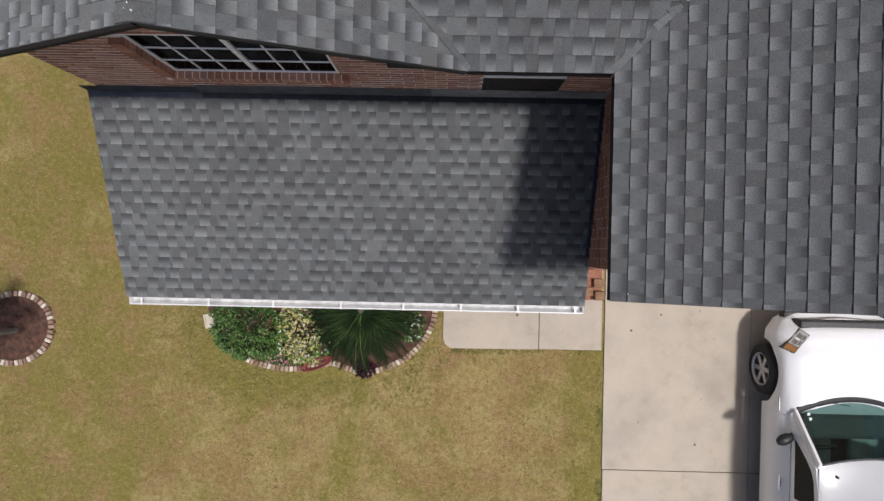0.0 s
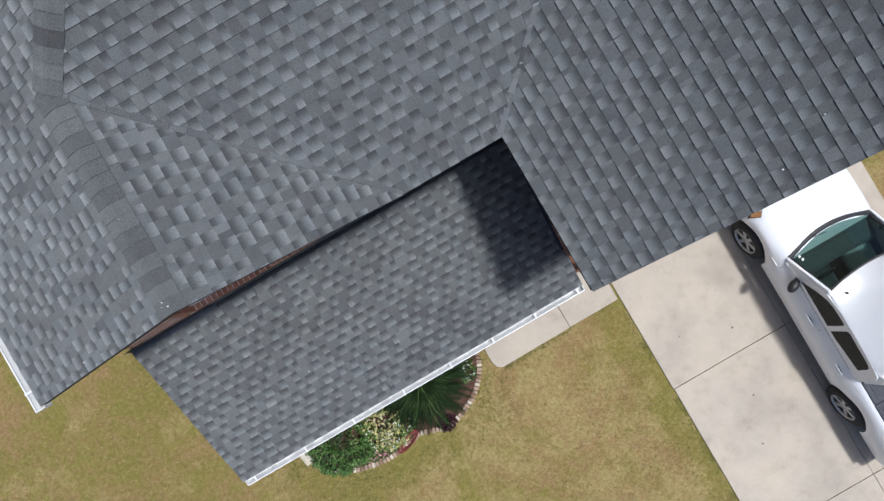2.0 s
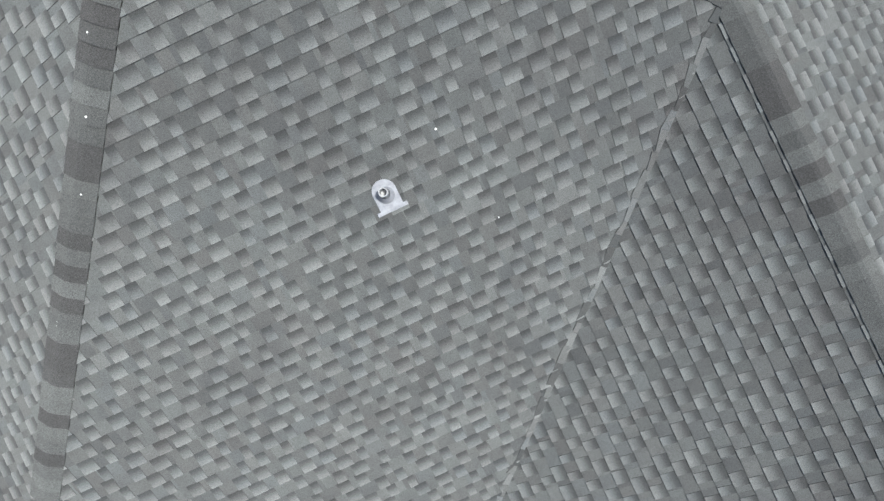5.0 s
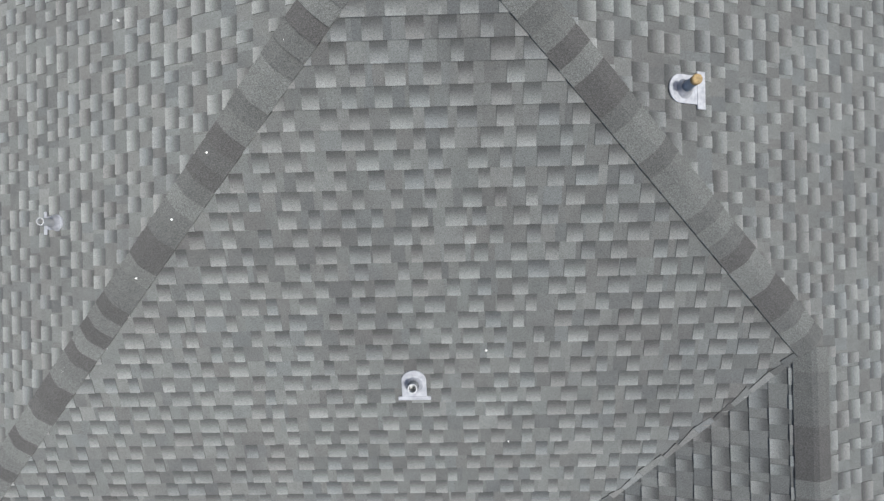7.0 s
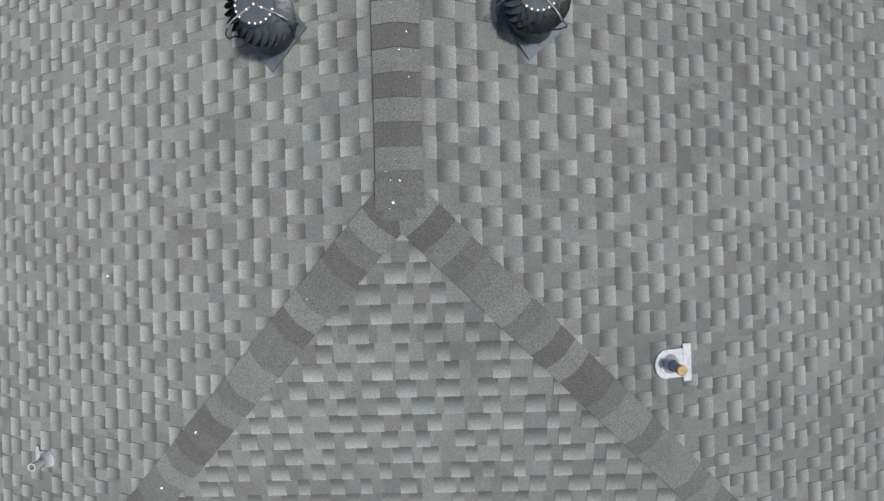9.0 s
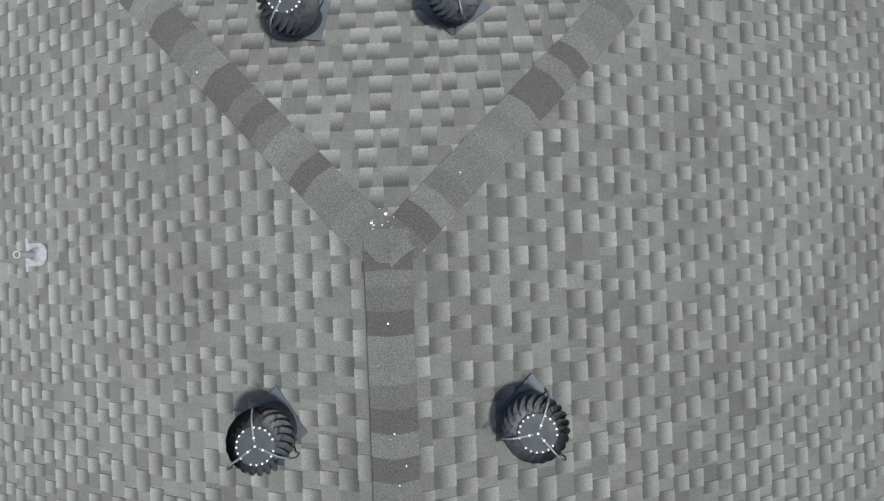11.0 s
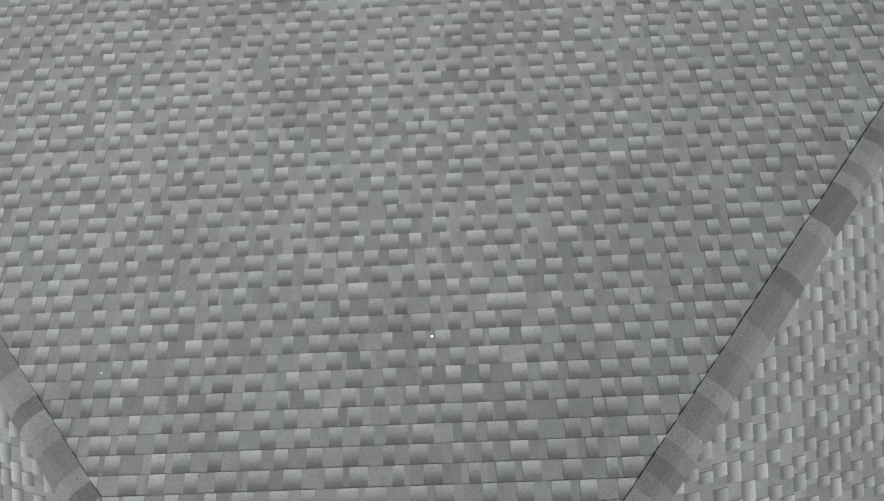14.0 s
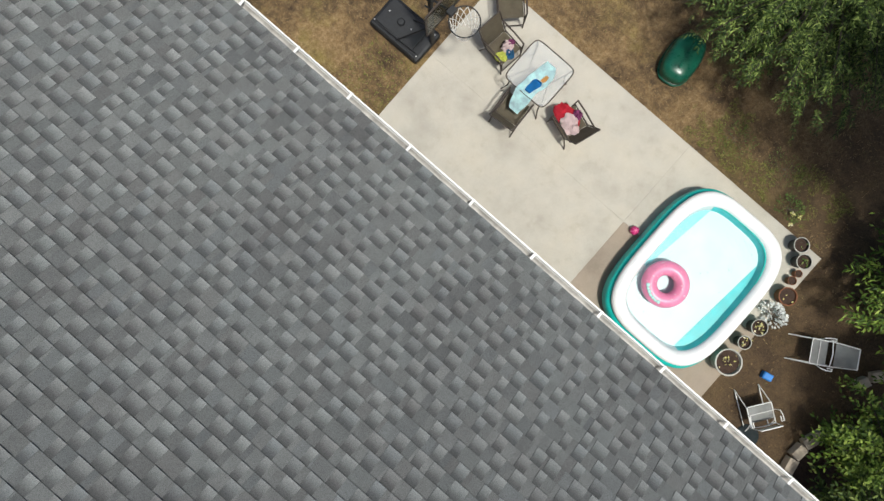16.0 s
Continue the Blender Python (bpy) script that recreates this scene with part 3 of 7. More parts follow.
for a, b in (((WEST, GABLE_Y + 0.02, EAVE), gable_tip), ((GABLE_E, GABLE_Y + 0.02, EAVE), gable_tip), ((GAR_W, GAR_Y + 0.02, EAVE), gar_tip), ((EAST, GAR_Y + 0.02, EAVE), gar_tip)):
    a, b = Vector(a), Vector(b)
    b.y = a.y
    b -= (b - a).normalized() * 0.004
    board("rake_board", a - Vector((0, 0, 0.06)), b - Vector((0, 0, 0.06)), 0.025, 0.055, DARK_TRIM)
board("fascia", (GABLE_E, Y_FRONT + 0.02, EAVE - 0.05), (GAR_W, Y_FRONT + 0.02, EAVE - 0.05), 0.025, 0.075, DARK_TRIM)
board("fascia", (GAR_W + 0.02, GAR_Y, EAVE - 0.05), (GAR_W + 0.02, Y_FRONT, EAVE - 0.05), 0.025, 0.075, DARK_TRIM)
board("fascia", (WEST, Y_BACK - 0.012, EAVE_N - 0.06), (EAST, Y_BACK - 0.012, EAVE_N - 0.06), 0.02, 0.16, WHITE_TRIM)
board("fascia", (PORCH_W, PORCH_Y - 0.003, PORCH_Z - 0.03), (PORCH_E, PORCH_Y - 0.003, PORCH_Z - 0.03), 0.02, 0.14, WHITE_TRIM)



def cornice_return():
    """Dark boxed end of the gable overhang where it runs into the eave; soffit shadow is put into its black colour."""
    bm = bmesh.new()
    tri = [(0.66, 4.80), (0.66, 4.56), (1.42, 4.50)]
    a = [bm.verts.new((x, GABLE_Y + 0.035, z)) for x, z in tri]
    b = [bm.verts.new((x, 3.04, z)) for x, z in tri]
    bm.faces.new(a)
    bm.faces.new(b[::-1])
    for i in range(3):
        j = (i + 1) % 3
        bm.faces.new((a[i], a[j], b[j], b[i]))
    under(link_bm("cornice_return", bm, DARK_TRIM))


cornice_return()

# ---- walls ----
WIN1 = (-1.365, 0.135, 3.735, 4.66)
WIN2 = (1.435, 2.18, 3.36, 4.38)
GAR_WALL, GAR_FRONT = 2.70, 1.32
WALL_W = -2.413                          # outer face of the west wall


def wall_box(name, lo, hi, material=MORTAR):
    return under(link_bm(name, box(lo, hi), material))


def build_walls():
    y0, y1 = WALL_F + 0.018, WALL_F + 0.22
    top = EAVE - 0.10
    # front wall cut around its two upper windows
    xs = [WALL_W, WIN1[0], WIN1[1], WIN2[0], WIN2[1], GAR_WALL]
    high, step = WIN1[3], GABLE_E - 0.1
    wall_box("wall", (xs[0], y0, 0), (xs[1], y1, high))
    wall_box("wall", (xs[1], y0, 0), (xs[2], y1, WIN1[2] - 0.11))
    wall_box("wall", (xs[2], y0, 0), (step, y1, high))
    wall_box("wall", (step, y0, 0), (xs[3], y1, top))
    wall_box("wall", (xs[3], y0, 0), (xs[4], y1, WIN2[2] - 0.11))
    wall_box("wall", (xs[4], y0, 0), (xs[5], y1, top))
    # gable triangle above the eave line
    bm = bmesh.new()
    k = 0.12
    tri = [(WALL_W + 0.05, high), (step - 0.13, high), (GABLE_X, GABLE_Z - k)]
    a = [bm.verts.new((x, y0, z)) for x, z in tri]
    b = [bm.verts.new((x, y1, z)) for x, z in tri]
    bm.faces.new(a)
    bm.faces.new(b[::-1])
    for i in range(3):
        j = (i + 1) % 3
        bm.faces.new((a[i], a[j], b[j], b[i]))
    under(link_bm("gable_wall", bm, MORTAR))
    wall_box("wall", (GAR_WALL + 0.01, GAR_FRONT, 0), (GAR_WALL + 0.22, y0, EAVE - 0.1))
    wall_box("wall", (GAR_WALL + 0.22, GAR_FRONT, 0), (EAST - 0.45, GAR_FRONT + 0.2, EAVE - 0.1))
    wall_box("wall", (EAST - 0.65, GAR_FRONT + 0.2, 0), (EAST - 0.45, Y_BACK - 0.45, EAVE - 0.1))
    wall_box("wall", (WALL_W, y1, 0), (WALL_W + 0.2, Y_BACK - 0.45, EAVE - 0.1))
    wall_box("wall", (WALL_W + 0.2, Y_BACK - 0.65, 0), (EAST - 0.65, Y_BACK - 0.45, EAVE - 0.1))
    # one dark sheet behind each upper window, the unlit room put into its colour
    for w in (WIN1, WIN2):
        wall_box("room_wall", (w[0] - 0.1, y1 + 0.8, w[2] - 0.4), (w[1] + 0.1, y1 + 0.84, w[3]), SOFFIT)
    # soffits
    wall_box("soffit", (GABLE_E, Y_FRONT + 0.04, EAVE - 0.16), (GAR_WALL, WALL_F + 0.04, EAVE - 0.13), SOFFIT)
    wall_box("soffit", (GAR_W + 0.04, GAR_Y + 0.05, EAVE - 0.16), (GAR_WALL + 0.02, Y_FRONT + 0.04, EAVE - 0.13), SOFFIT)


build_walls()


def glass_material(name, tint, gloss=0.04, most=0.16):
    """Thin pane: lets light through, mirrors at its surface."""
    m = Mat(name)
    t = m.t
    t.nodes.remove(m.b)
    fr = m.node("Fresnel", IOR=1.5)
    lim = m.math("MINIMUM", fr.outputs[0], most)
    tr = m.node("BsdfTransparent")
    tr.inputs[0].default_value = (*tint, 1)
    gl = m.node("BsdfGlossy")
    gl.inputs["Roughness"].default_value = gloss
    mx = m.node("MixShader")
    t.links.new(lim, mx.inputs[0])
    t.links.new(tr.outputs[0], mx.inputs[1])
    t.links.new(gl.outputs[0], mx.inputs[2])
    t.links.new(mx.outputs[0], t.nodes["Material Output"].inputs[0])
    return m.m


WINDOW_GLASS = glass_material("window_glass", (0.012, 0.014, 0.018), most=0.05)


def window(x0, x1, z0, z1, cols, rows, sashes, screen=0.0):
    """A white window with divided panes, set back in its brick opening."""
    y = WALL_F + 0.018
    bm = bmesh.new()
    f = 0.024
    add_box(bm, (x0, y - 0.006, z0), (x1, y + 0.05, z0 + f), 0.004)
    add_box(bm, (x0, y - 0.006, z1 - f), (x1, y + 0.05, z1), 0.004)
    add_box(bm, (x0, y - 0.006, z0 + f), (x0 + f, y + 0.05, z1 - f), 0.004)
    add_box(bm, (x1 - f, y - 0.006, z0 + f), (x1, y + 0.05, z1 - f), 0.004)
    win = under(link_bm("window", bm, WINDOW_WHITE))
    win["label"] = "white framed window with divided dark panes"
    w = (x1 - x0) / sashes
    for s in range(sashes):
        a, b = x0 + s * w, x0 + (s + 1) * w
        if s:
            part("mullion", box((a - 0.022, y - 0.010, z0 + f), (a + 0.022, y + 0.05, z1 - f), 0.004), WINDOW_WHITE, win)
        a, b = a + 0.03, b - 0.03
        for c in range(1, cols):
            x = a + (b - a) * c / cols
            z0 = max(z0, screen)
            part("muntin", box((x - 0.006, y - 0.006, z0 + f), (x + 0.006, y + 0.006, z1 - f), 0.001), WINDOW_WHITE, win)
        for r in range(1, rows if not screen else 1):
            z = z0 + (z1 - z0) * r / rows
            part("muntin", box((a, y - 0.007, z - 0.006), (b, y + 0.005, z + 0.006), 0.001), WINDOW_WHITE, win)
        pane = part("pane", box((a, y + 0.007, z0 + f), (b, y + 0.011, z1 - f)), WINDOW_GLASS, win)
        pane.visible_shadow = False
    return win


window(*WIN1, 3, 3, 2)
RAIL = 3.75
low = window(*WIN2, 3, 2, 1, RAIL)
part("meeting_rail", box((WIN2[0], WALL_F - 0.004, RAIL - 0.022), (WIN2[1], WALL_F + 0.05, RAIL + 0.022), 0.003), WINDOW_WHITE, low)
part("insect_screen", box((WIN2[0] + 0.002, WALL_F + 0.002, 3.29), (WIN2[1] - 0.002, WALL_F + 0.010, RAIL - 0.024)), plain("black_mesh", (0.014, 0.012, 0.012), 0.9), low, "dark insect screen")


# ---- brickwork of the upper front wall ----
def brick_mesh(lx, ly, lz, name="brick", bev=0.004):
    bm = bmesh.new()
    add_box(bm, (-lx / 2, -ly / 2, -lz / 2), (lx / 2, ly / 2, lz / 2))
    me = bpy.data.meshes.new(name)
    bm.to_mesh(me)
    bm.free()
    me.materials.append(BRICK)
    return me


BR = {k: brick_mesh(*k) for k in ((0.10, 0.09, 0.058), (0.196, 0.05, 0.058), (0.093, 0.05, 0.058), (0.058, 0.09, 0.10))}
wall_bricks = []
joints = bmesh.new()


def bed_joint(x0, x1, z):
    """Sloped mortar on the top edge of a brick."""
    q = [(WALL_F + 0.003, z), (WALL_F + 0.017, z + 0.0095), (WALL_F + 0.03, z + 0.0095), (WALL_F + 0.03, z)]
    a, b = [[joints.verts.new((x, y, h)) for y, h in q] for x in (x0, x1)]
    for i in range(4):
        j = (i + 1) % 4
        joints.faces.new((a[i], a[j], b[j], b[i]))



def lay_front():
    row = 0
    z = 2.92
    while z < GABLE_Z - 0.2:
        x = WALL_W + 0.02 + (0.103 if row % 2 else 0.0)
        if row % 2 and z + 0.06 < GABLE_Z - 0.16 - abs(WALL_W + 0.07 - GABLE_X) * PITCH_W:
            wall_bricks.append(((0.093, 0.05, 0.058), (WALL_W + 0.02 + 0.0465, WALL_F + 0.027, z + 0.029)))
            bed_joint(WALL_W + 0.02, x, z + 0.058)
        while x < GAR_WALL - 0.1:
            lim = EAVE - 0.17 if x > GABLE_E - 0.25 else GABLE_Z - 0.16 - abs(x + 0.1 - GABLE_X) * PITCH_W
            inside = [w for w in (WIN1, WIN2) if x + 0.2 > w[0] and x < w[1] and z + 0.06 > w[2] - 0.115 and z < w[3]]
            if z + 0.06 < lim:
                if not inside:
                    bed_joint(x - 0.005, x + 0.201, z + 0.058)
                    wall_bricks.append(((0.196, 0.05, 0.058), (x + 0.098, WALL_F + 0.006 + 0.025 - 0.002 + random.uniform(-0.002, 0.002), z + 0.029)))
                else:
                    # bricks cut to fit beside the opening
                    w = inside[0]
                    left, right = w[0] - (0.10 if w is WIN1 else 0.004), w[1] + 0.004
                    for lo, hi in ((x, min(x + 0.196, left)), (max(x, right), x + 0.196)):
                        if hi - lo > 0.03:
                            bed_joint(lo - 0.005, hi + 0.003, z + 0.058)
                            wall_bricks.append(((hi - lo, 0.05, 0.058), ((lo + hi) / 2, WALL_F + 0.027, z + 0.029)))
            x += 0.206
        z += 0.068
        row += 1
    # west wall of the garage above the porch
    for r in range(26):
        z = 2.24 + r * 0.068
        for c in range(9):
            y = GAR_FRONT + 0.008 + c * 0.206 - (0.103 if r % 2 else 0.0)
            lo, hi = max(y, GAR_FRONT + 0.004), min(y + 0.196, WALL_F)
            if hi - lo > 0.03:
                wall_bricks.append(((0.05, hi - lo, 0.058), (GAR_WALL + 0.029 + random.uniform(-0.002, 0.002), (lo + hi) / 2, z + 0.029)))
    # rowlock sill
    w = WIN1
    n = int((w[1] - w[0] + 0.1) / 0.068)
    add_box(joints, (w[0] - 0.05, WALL_F - 0.047, w[2] - 0.102), (w[1] + 0.05, WALL_F + 0.04, w[2] - 0.008))
    for i in range(n + 1):
        wall_bricks.append(((0.058, 0.09, 0.10), (w[0] - 0.05 + 0.034 + i * 0.068, WALL_F - 0.005, w[2] - 0.055)))
    # soldier reveal up the sides of the large window
    for i in range(13):
        wall_bricks.append(((0.10, 0.09, 0.058), (WIN1[0] - 0.052, WALL_F - 0.005, WIN1[2] + 0.03 + i * 0.068)))
    add_box(joints, (WIN1[0] - 0.098, WALL_F - 0.046, WIN1[2] - 0.1), (WIN1[0] - 0.006, WALL_F + 0.04, WIN1[2] + 0.87))


lay_front()
tagged(under(link_bm("mortar_joints", joints, MORTAR)), kind="stuff")

# ---- flashing where the porch roof meets the walls ----
PB = PORCH_Z + (PORCH_BACK - PORCH_Y) * PORCH_PITCH


# near-black flashing metal, with contact shadow put into its colour
SHADOW_FLASHING = plain("tarred_flashing", (0.030, 0.035, 0.045), 0.75, var=0.3)
GREY_FLASHING = plain("grey_flashing", (0.19, 0.205, 0.23), 0.5, 0.2, var=0.3)
PALE_FLASHING = plain("pale_flashing", (0.42, 0.43, 0.45), 0.5, 0.1, var=0.3)


def flashing():
    n = 9
    for i in range(n):
        x0 = PORCH_W + 0.02 + i * (PORCH_E - PORCH_W - 0.04) / n
        x1 = x0 + (PORCH_E - PORCH_W) / n - 0.006
        a0 = PORCH.at(x0, (WALL_F - PORCH_Y) / pn - 0.06, 0.02)
        a1 = PORCH.at(x1, (WALL_F - PORCH_Y) / pn - 0.06, 0.02)
        zt = PB + (0.19 if i < 2 else 0.25) + random.uniform(-0.010, 0.010)
        bm = bmesh.new()
        q = [a0, a1, Vector((x1, WALL_F - 0.012, PB + 0.01)), Vector((x0, WALL_F - 0.012, PB + 0.01))]
        u = [Vector((x0, WALL_F - 0.006, zt)), Vector((x1, WALL_F - 0.006, zt))]
        v = [bm.verts.new(p) for p in q] + [bm.verts.new(p) for p in u]
        bm.faces.new((v[3], v[2], v[5], v[4]))
        bmesh.ops.solidify(bm, geom=bm.faces[:], thickness=0.003)
        under(link_bm("flashing", bm, FLASHING if i < 2 else GREY_FLASHING if i < 6 else PALE_FLASHING))
        # lap on the roof: the shadow below the apron is in its dark colour
        bm = bmesh.new()
        bm.faces.new([bm.verts.new(p) for p in q])
        bmesh.ops.solidify(bm, geom=bm.faces[:], thickness=0.003)
        under(link_bm("flashing", bm, FLASHING if i < 2 else SHADOW_FLASHING))
    # stepped flashing along the garage wall
    for j in range(13):
        v0 = 0.60 + j * COURSE
        p = PORCH.at(GAR_WALL, v0, 0.012)
        bm = box((p.x - 0.035, p.y, p.z - 0.02), (p.x + 0.003, p.y + 0.13, p.z + 0.04), 0.002)
        under(link_bm("flashing", bm, SHADOW_FLASHING))


flashing()


# ---- brick pier by the garage corner ----
def pier():
    ob = tagged(empty("brick_pier", (3.14, 1.06, 0)), "short red brick pier with rough brown stone cap beside the garage", "pier")
    inv = ob.matrix_basis.inverted()
    part("core", box((-0.13, -0.22, 0), (0.13, 0.22, 0.86)), BRICK, ob)
    for r in range(12):
        z = 0.034 + r * 0.068
        for s in (-1, 1):
            for k in range(2):
                b = new("brick", BR[(0.196, 0.05, 0.058)])
                b.parent = ob
                b.matrix_basis = pose(s * 0.125, -0.105 + k * 0.21 + (0.02 if r % 2 else -0.02), z, 0, 0, 90)
        for k in range(1):
            b = new("brick", BR[(0.196, 0.05, 0.058)])
            b.parent = ob
            b.matrix_basis = pose(0, -0.22, z)
    for i, (x, y) in enumerate(((-0.06, -0.12), (0.07, 0.0), (-0.05, 0.13), (0.08, -0.17))):
        part("cap_stone", box((x - 0.065, y - 0.06, 0.86), (x + 0.065, y + 0.06, 0.93 + 0.02 * i), 0.012), TAN_STONE if i != 2 else BRICK, ob, "rough brown stone block" if i != 2 else "")


TAN_STONE = plain("tan_stone", (0.26, 0.15, 0.085), 0.95, var=0.3, scale=14, bump=0.4, fine=60)
pier()


# ---- plumbing vents ----
LEAD = plain("pale_lead", (0.33, 0.34, 0.37), 0.6, 0.1, var=0.22, scale=25, bump=0.2)
PIPE_GREY = plain("pale_grey_pipe", (0.40, 0.41, 0.42), 0.6, var=0.15, scale=20)
RUST = plain("tan_rusty_cap", (0.27, 0.19, 0.09), 0.8, var=0.35, scale=40)


def vent_pipe(sl, x, y, tall, r, rusty=False, bar=0.24, plate=0.18, foot=0.03):
    z = sl.at(0, 0).z
    p = Vector((x, y, 0)) - sl.o
    a = p.dot(sl.u)
    horiz = Vector((sl.v.x, sl.v.y, 0))
    b = p.dot(horiz) / horiz.length_squared
    root = new("vent_pipe")
    root.matrix_basis = Matrix.Translation(sl.at(a, b, 0.008))
    tagged(root, "rusty capped plumbing vent pipe on white roof flashing" if rusty else "grey plumbing vent pipe in a white flashing boot on the shingles", "vent pipe", "plumbing vents")
    tilt = Matrix((sl.u, sl.v, sl.n)).transposed().to_4x4()
    # plate with a rounded head and a skirt bar at its foot
    bm = bmesh.new()
    out = [(-plate / 2, -0.11), (plate / 2, -0.11)] + [(plate / 2 * math.cos(t), 0.03 + plate * 0.5 * math.sin(t)) for t in [i * math.pi / 12 for i in range(13)]]
    prism(bm, out, 0.004, 0.012)
    bmesh.ops.transform(bm, matrix=tilt, verts=bm.verts)
    part("flashing_plate", bm, LEAD, root)
    bm = bmesh.new()
    add_box(bm, (-bar / 2, -0.105 - foot, 0.006), (bar / 2, -0.105, 0.018), 0.003)
    bmesh.ops.transform(bm, matrix=tilt, verts=bm.verts)
    part("skirt", bm, LEAD, root)
    bm = bmesh.new()
    add_lathe(bm, [(r + 0.035, 0.0), (r + 0.03, 0.02), (r + 0.012, 0.05), (r + 0.006, 0.08)], 20)
    part("boot", bm, LEAD, root, smooth=True)
    bm = bmesh.new()
    add_lathe(bm, [(r, -0.05), (r, tall), (r * 0.78, tall), (r * 0.78, tall - 0.1), (0, tall - 0.1)], 20)
    part("pipe", bm, PIPE_GREY if not rusty else plain("blue_grey_pipe", (0.20, 0.25, 0.33), 0.6), root, smooth=False)
    if rusty:
        part("cap", lathe([(r * 1.06, tall - 0.025), (r * 1.08, tall), (r * 0.9, tall + 0.008), (0, tall + 0.01)], 20), RUST, root, "rusty brown cap")
    return root


BY = {sl.name: sl for sl in SLOPES}
vent_pipe(BY["roof_slope_south"], 2.835, 5.90, 0.17, 0.034)
vent_pipe(BY["roof_slope_east"], 4.60, 7.84, 0.22, 0.030, True, foot=0.065)
vent_pipe(BY["roof_slope_west"], 0.225, 7.13, 0.18, 0.028, bar=0.17, plate=0.10)
vent_pipe(BY["roof_slope_west"], 0.27, 10.93, 0.22, 0.026, bar=0.25, plate=0.17)

# ---- turbine ventilators ----
TURBINE = plain("slate_blue_metal", (0.034, 0.040, 0.050), 0.5, 0.1, var=0.2, scale=12)
TURBINE_TOP = plain("slate_metal_top", (0.031, 0.038, 0.048), 0.7, 0.0, var=0.15, scale=9)
RIVET = plain("bright_rivet", (0.85, 0.85, 0.85), 0.35, 0.3)
FLANGE = plain("slate_flange", (0.085, 0.098, 0.12), 0.6, 0.1, var=0.2)
BRACKET = plain("pale_bracket", (0.15, 0.165, 0.18), 0.5, 0.3)


def turbine():
    root = new("turbine_vent")
    tagged(root, "dark slate metal turbine roof ventilator with riveted top", "roof vent", "turbine roof vents")
    part("collar", lathe([(0.14, -0.30), (0.14, 0.0), (0.165, 0.005), (0.165, 0.03), (0.14, 0.03)], 32), TURBINE, root)
    n = 22
    for k in range(n):
        bm = bmesh.new()
        inner, outer = [], []
        for i in range(9):
            t = i / 8
            z = 0.02 + 0.205 * t
            r = 0.100 + 0.066 * math.sin(math.pi * (0.20 + 0.80 * t)) ** 0.6
            z = 0.02 + 0.205 * (1 - (1 - t) ** 1.5)
            th = k * math.tau / n + 0.75 * (t - 0.5)
            inner.append(bm.verts.new(((r - 0.036) * math.cos(th), (r - 0.036) * math.sin(th), z)))
            w = math.tau / n * 1.12
            outer.append(bm.verts.new(((r + 0.013) * math.cos(th + w), (r + 0.013) * math.sin(th + w), z)))
        for i in range(8):
            bm.faces.new((inner[i], inner[i + 1], outer[i + 1], outer[i]))
        bmesh.ops.solidify(bm, geom=bm.faces[:], thickness=0.002)
        part("vane", bm, TURBINE, root, smooth=True)
    part("top_plate", lathe([(0.0, 0.240), (0.06, 0.239), (0.100, 0.234), (0.106, 0.227), (0.106, 0.216), (0.0, 0.216)], 40), TURBINE_TOP, root, smooth=False)
    # near-black filler behind the vanes: dark gaps between them are put into its colour
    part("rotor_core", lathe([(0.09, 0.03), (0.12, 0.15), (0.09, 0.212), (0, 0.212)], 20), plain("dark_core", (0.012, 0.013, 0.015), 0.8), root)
    for k in range(20):
        if k % 7 == 5:
            continue
        th = k * math.tau / 20
        part("rivet", lathe([(0, 0.0075), (0.004, 0.006), (0.0062, 0.0), (0.0062, -0.004)], 8, (0.097 * math.cos(th), 0.097 * math.sin(th), 0.235)), RIVET, root)
    part("rivet", lathe([(0, 0.0075), (0.005, 0.006), (0.0068, 0.0)], 8, (0, 0, 0.240)), RIVET, root)
    for k in range(3):
        th = math.radians(75 + 120 * k)
        c, s = math.cos(th), math.sin(th)
        m = Matrix.Rotation(th, 4, "Z")
        bm = bmesh.new()
        add_box(bm, (0.025, -0.0045, 0.238), (0.135, 0.0045, 0.245), 0.002, m)
        part("bracket", bm, BRACKET, root, "pale metal bracket")
        part("rivet", lathe([(0, 0.0095), (0.005, 0.008), (0.0065, 0.0)], 8, (0.045 * c, 0.045 * s, 0.239)), RIVET, root)
        part("brace", tube([(0.125 * c, 0.125 * s, 0.241), (0.160 * c, 0.160 * s, 0.228), (0.186 * c, 0.186 * s, 0.20)], 0.0045, 6), BRACKET, root)
        part("hook", tube([(0.182 * c, 0.182 * s, 0.205), (0.212 * c - 0.012 * s, 0.212 * s + 0.012 * c, 0.175), (0.214 * c - 0.02 * s, 0.214 * s + 0.02 * c, 0.12), (0.19 * c, 0.19 * s, 0.06), (0.155 * c, 0.155 * s, -0.03)], 0.005, 6), TURBINE, root, "dark bent hook")
    # the rotor stands well clear of its collar
    for ob in root.children:
        for v in ob.data.vertices:
            if v.co.z > 0:
                v.co.z *= 0.76
    return root


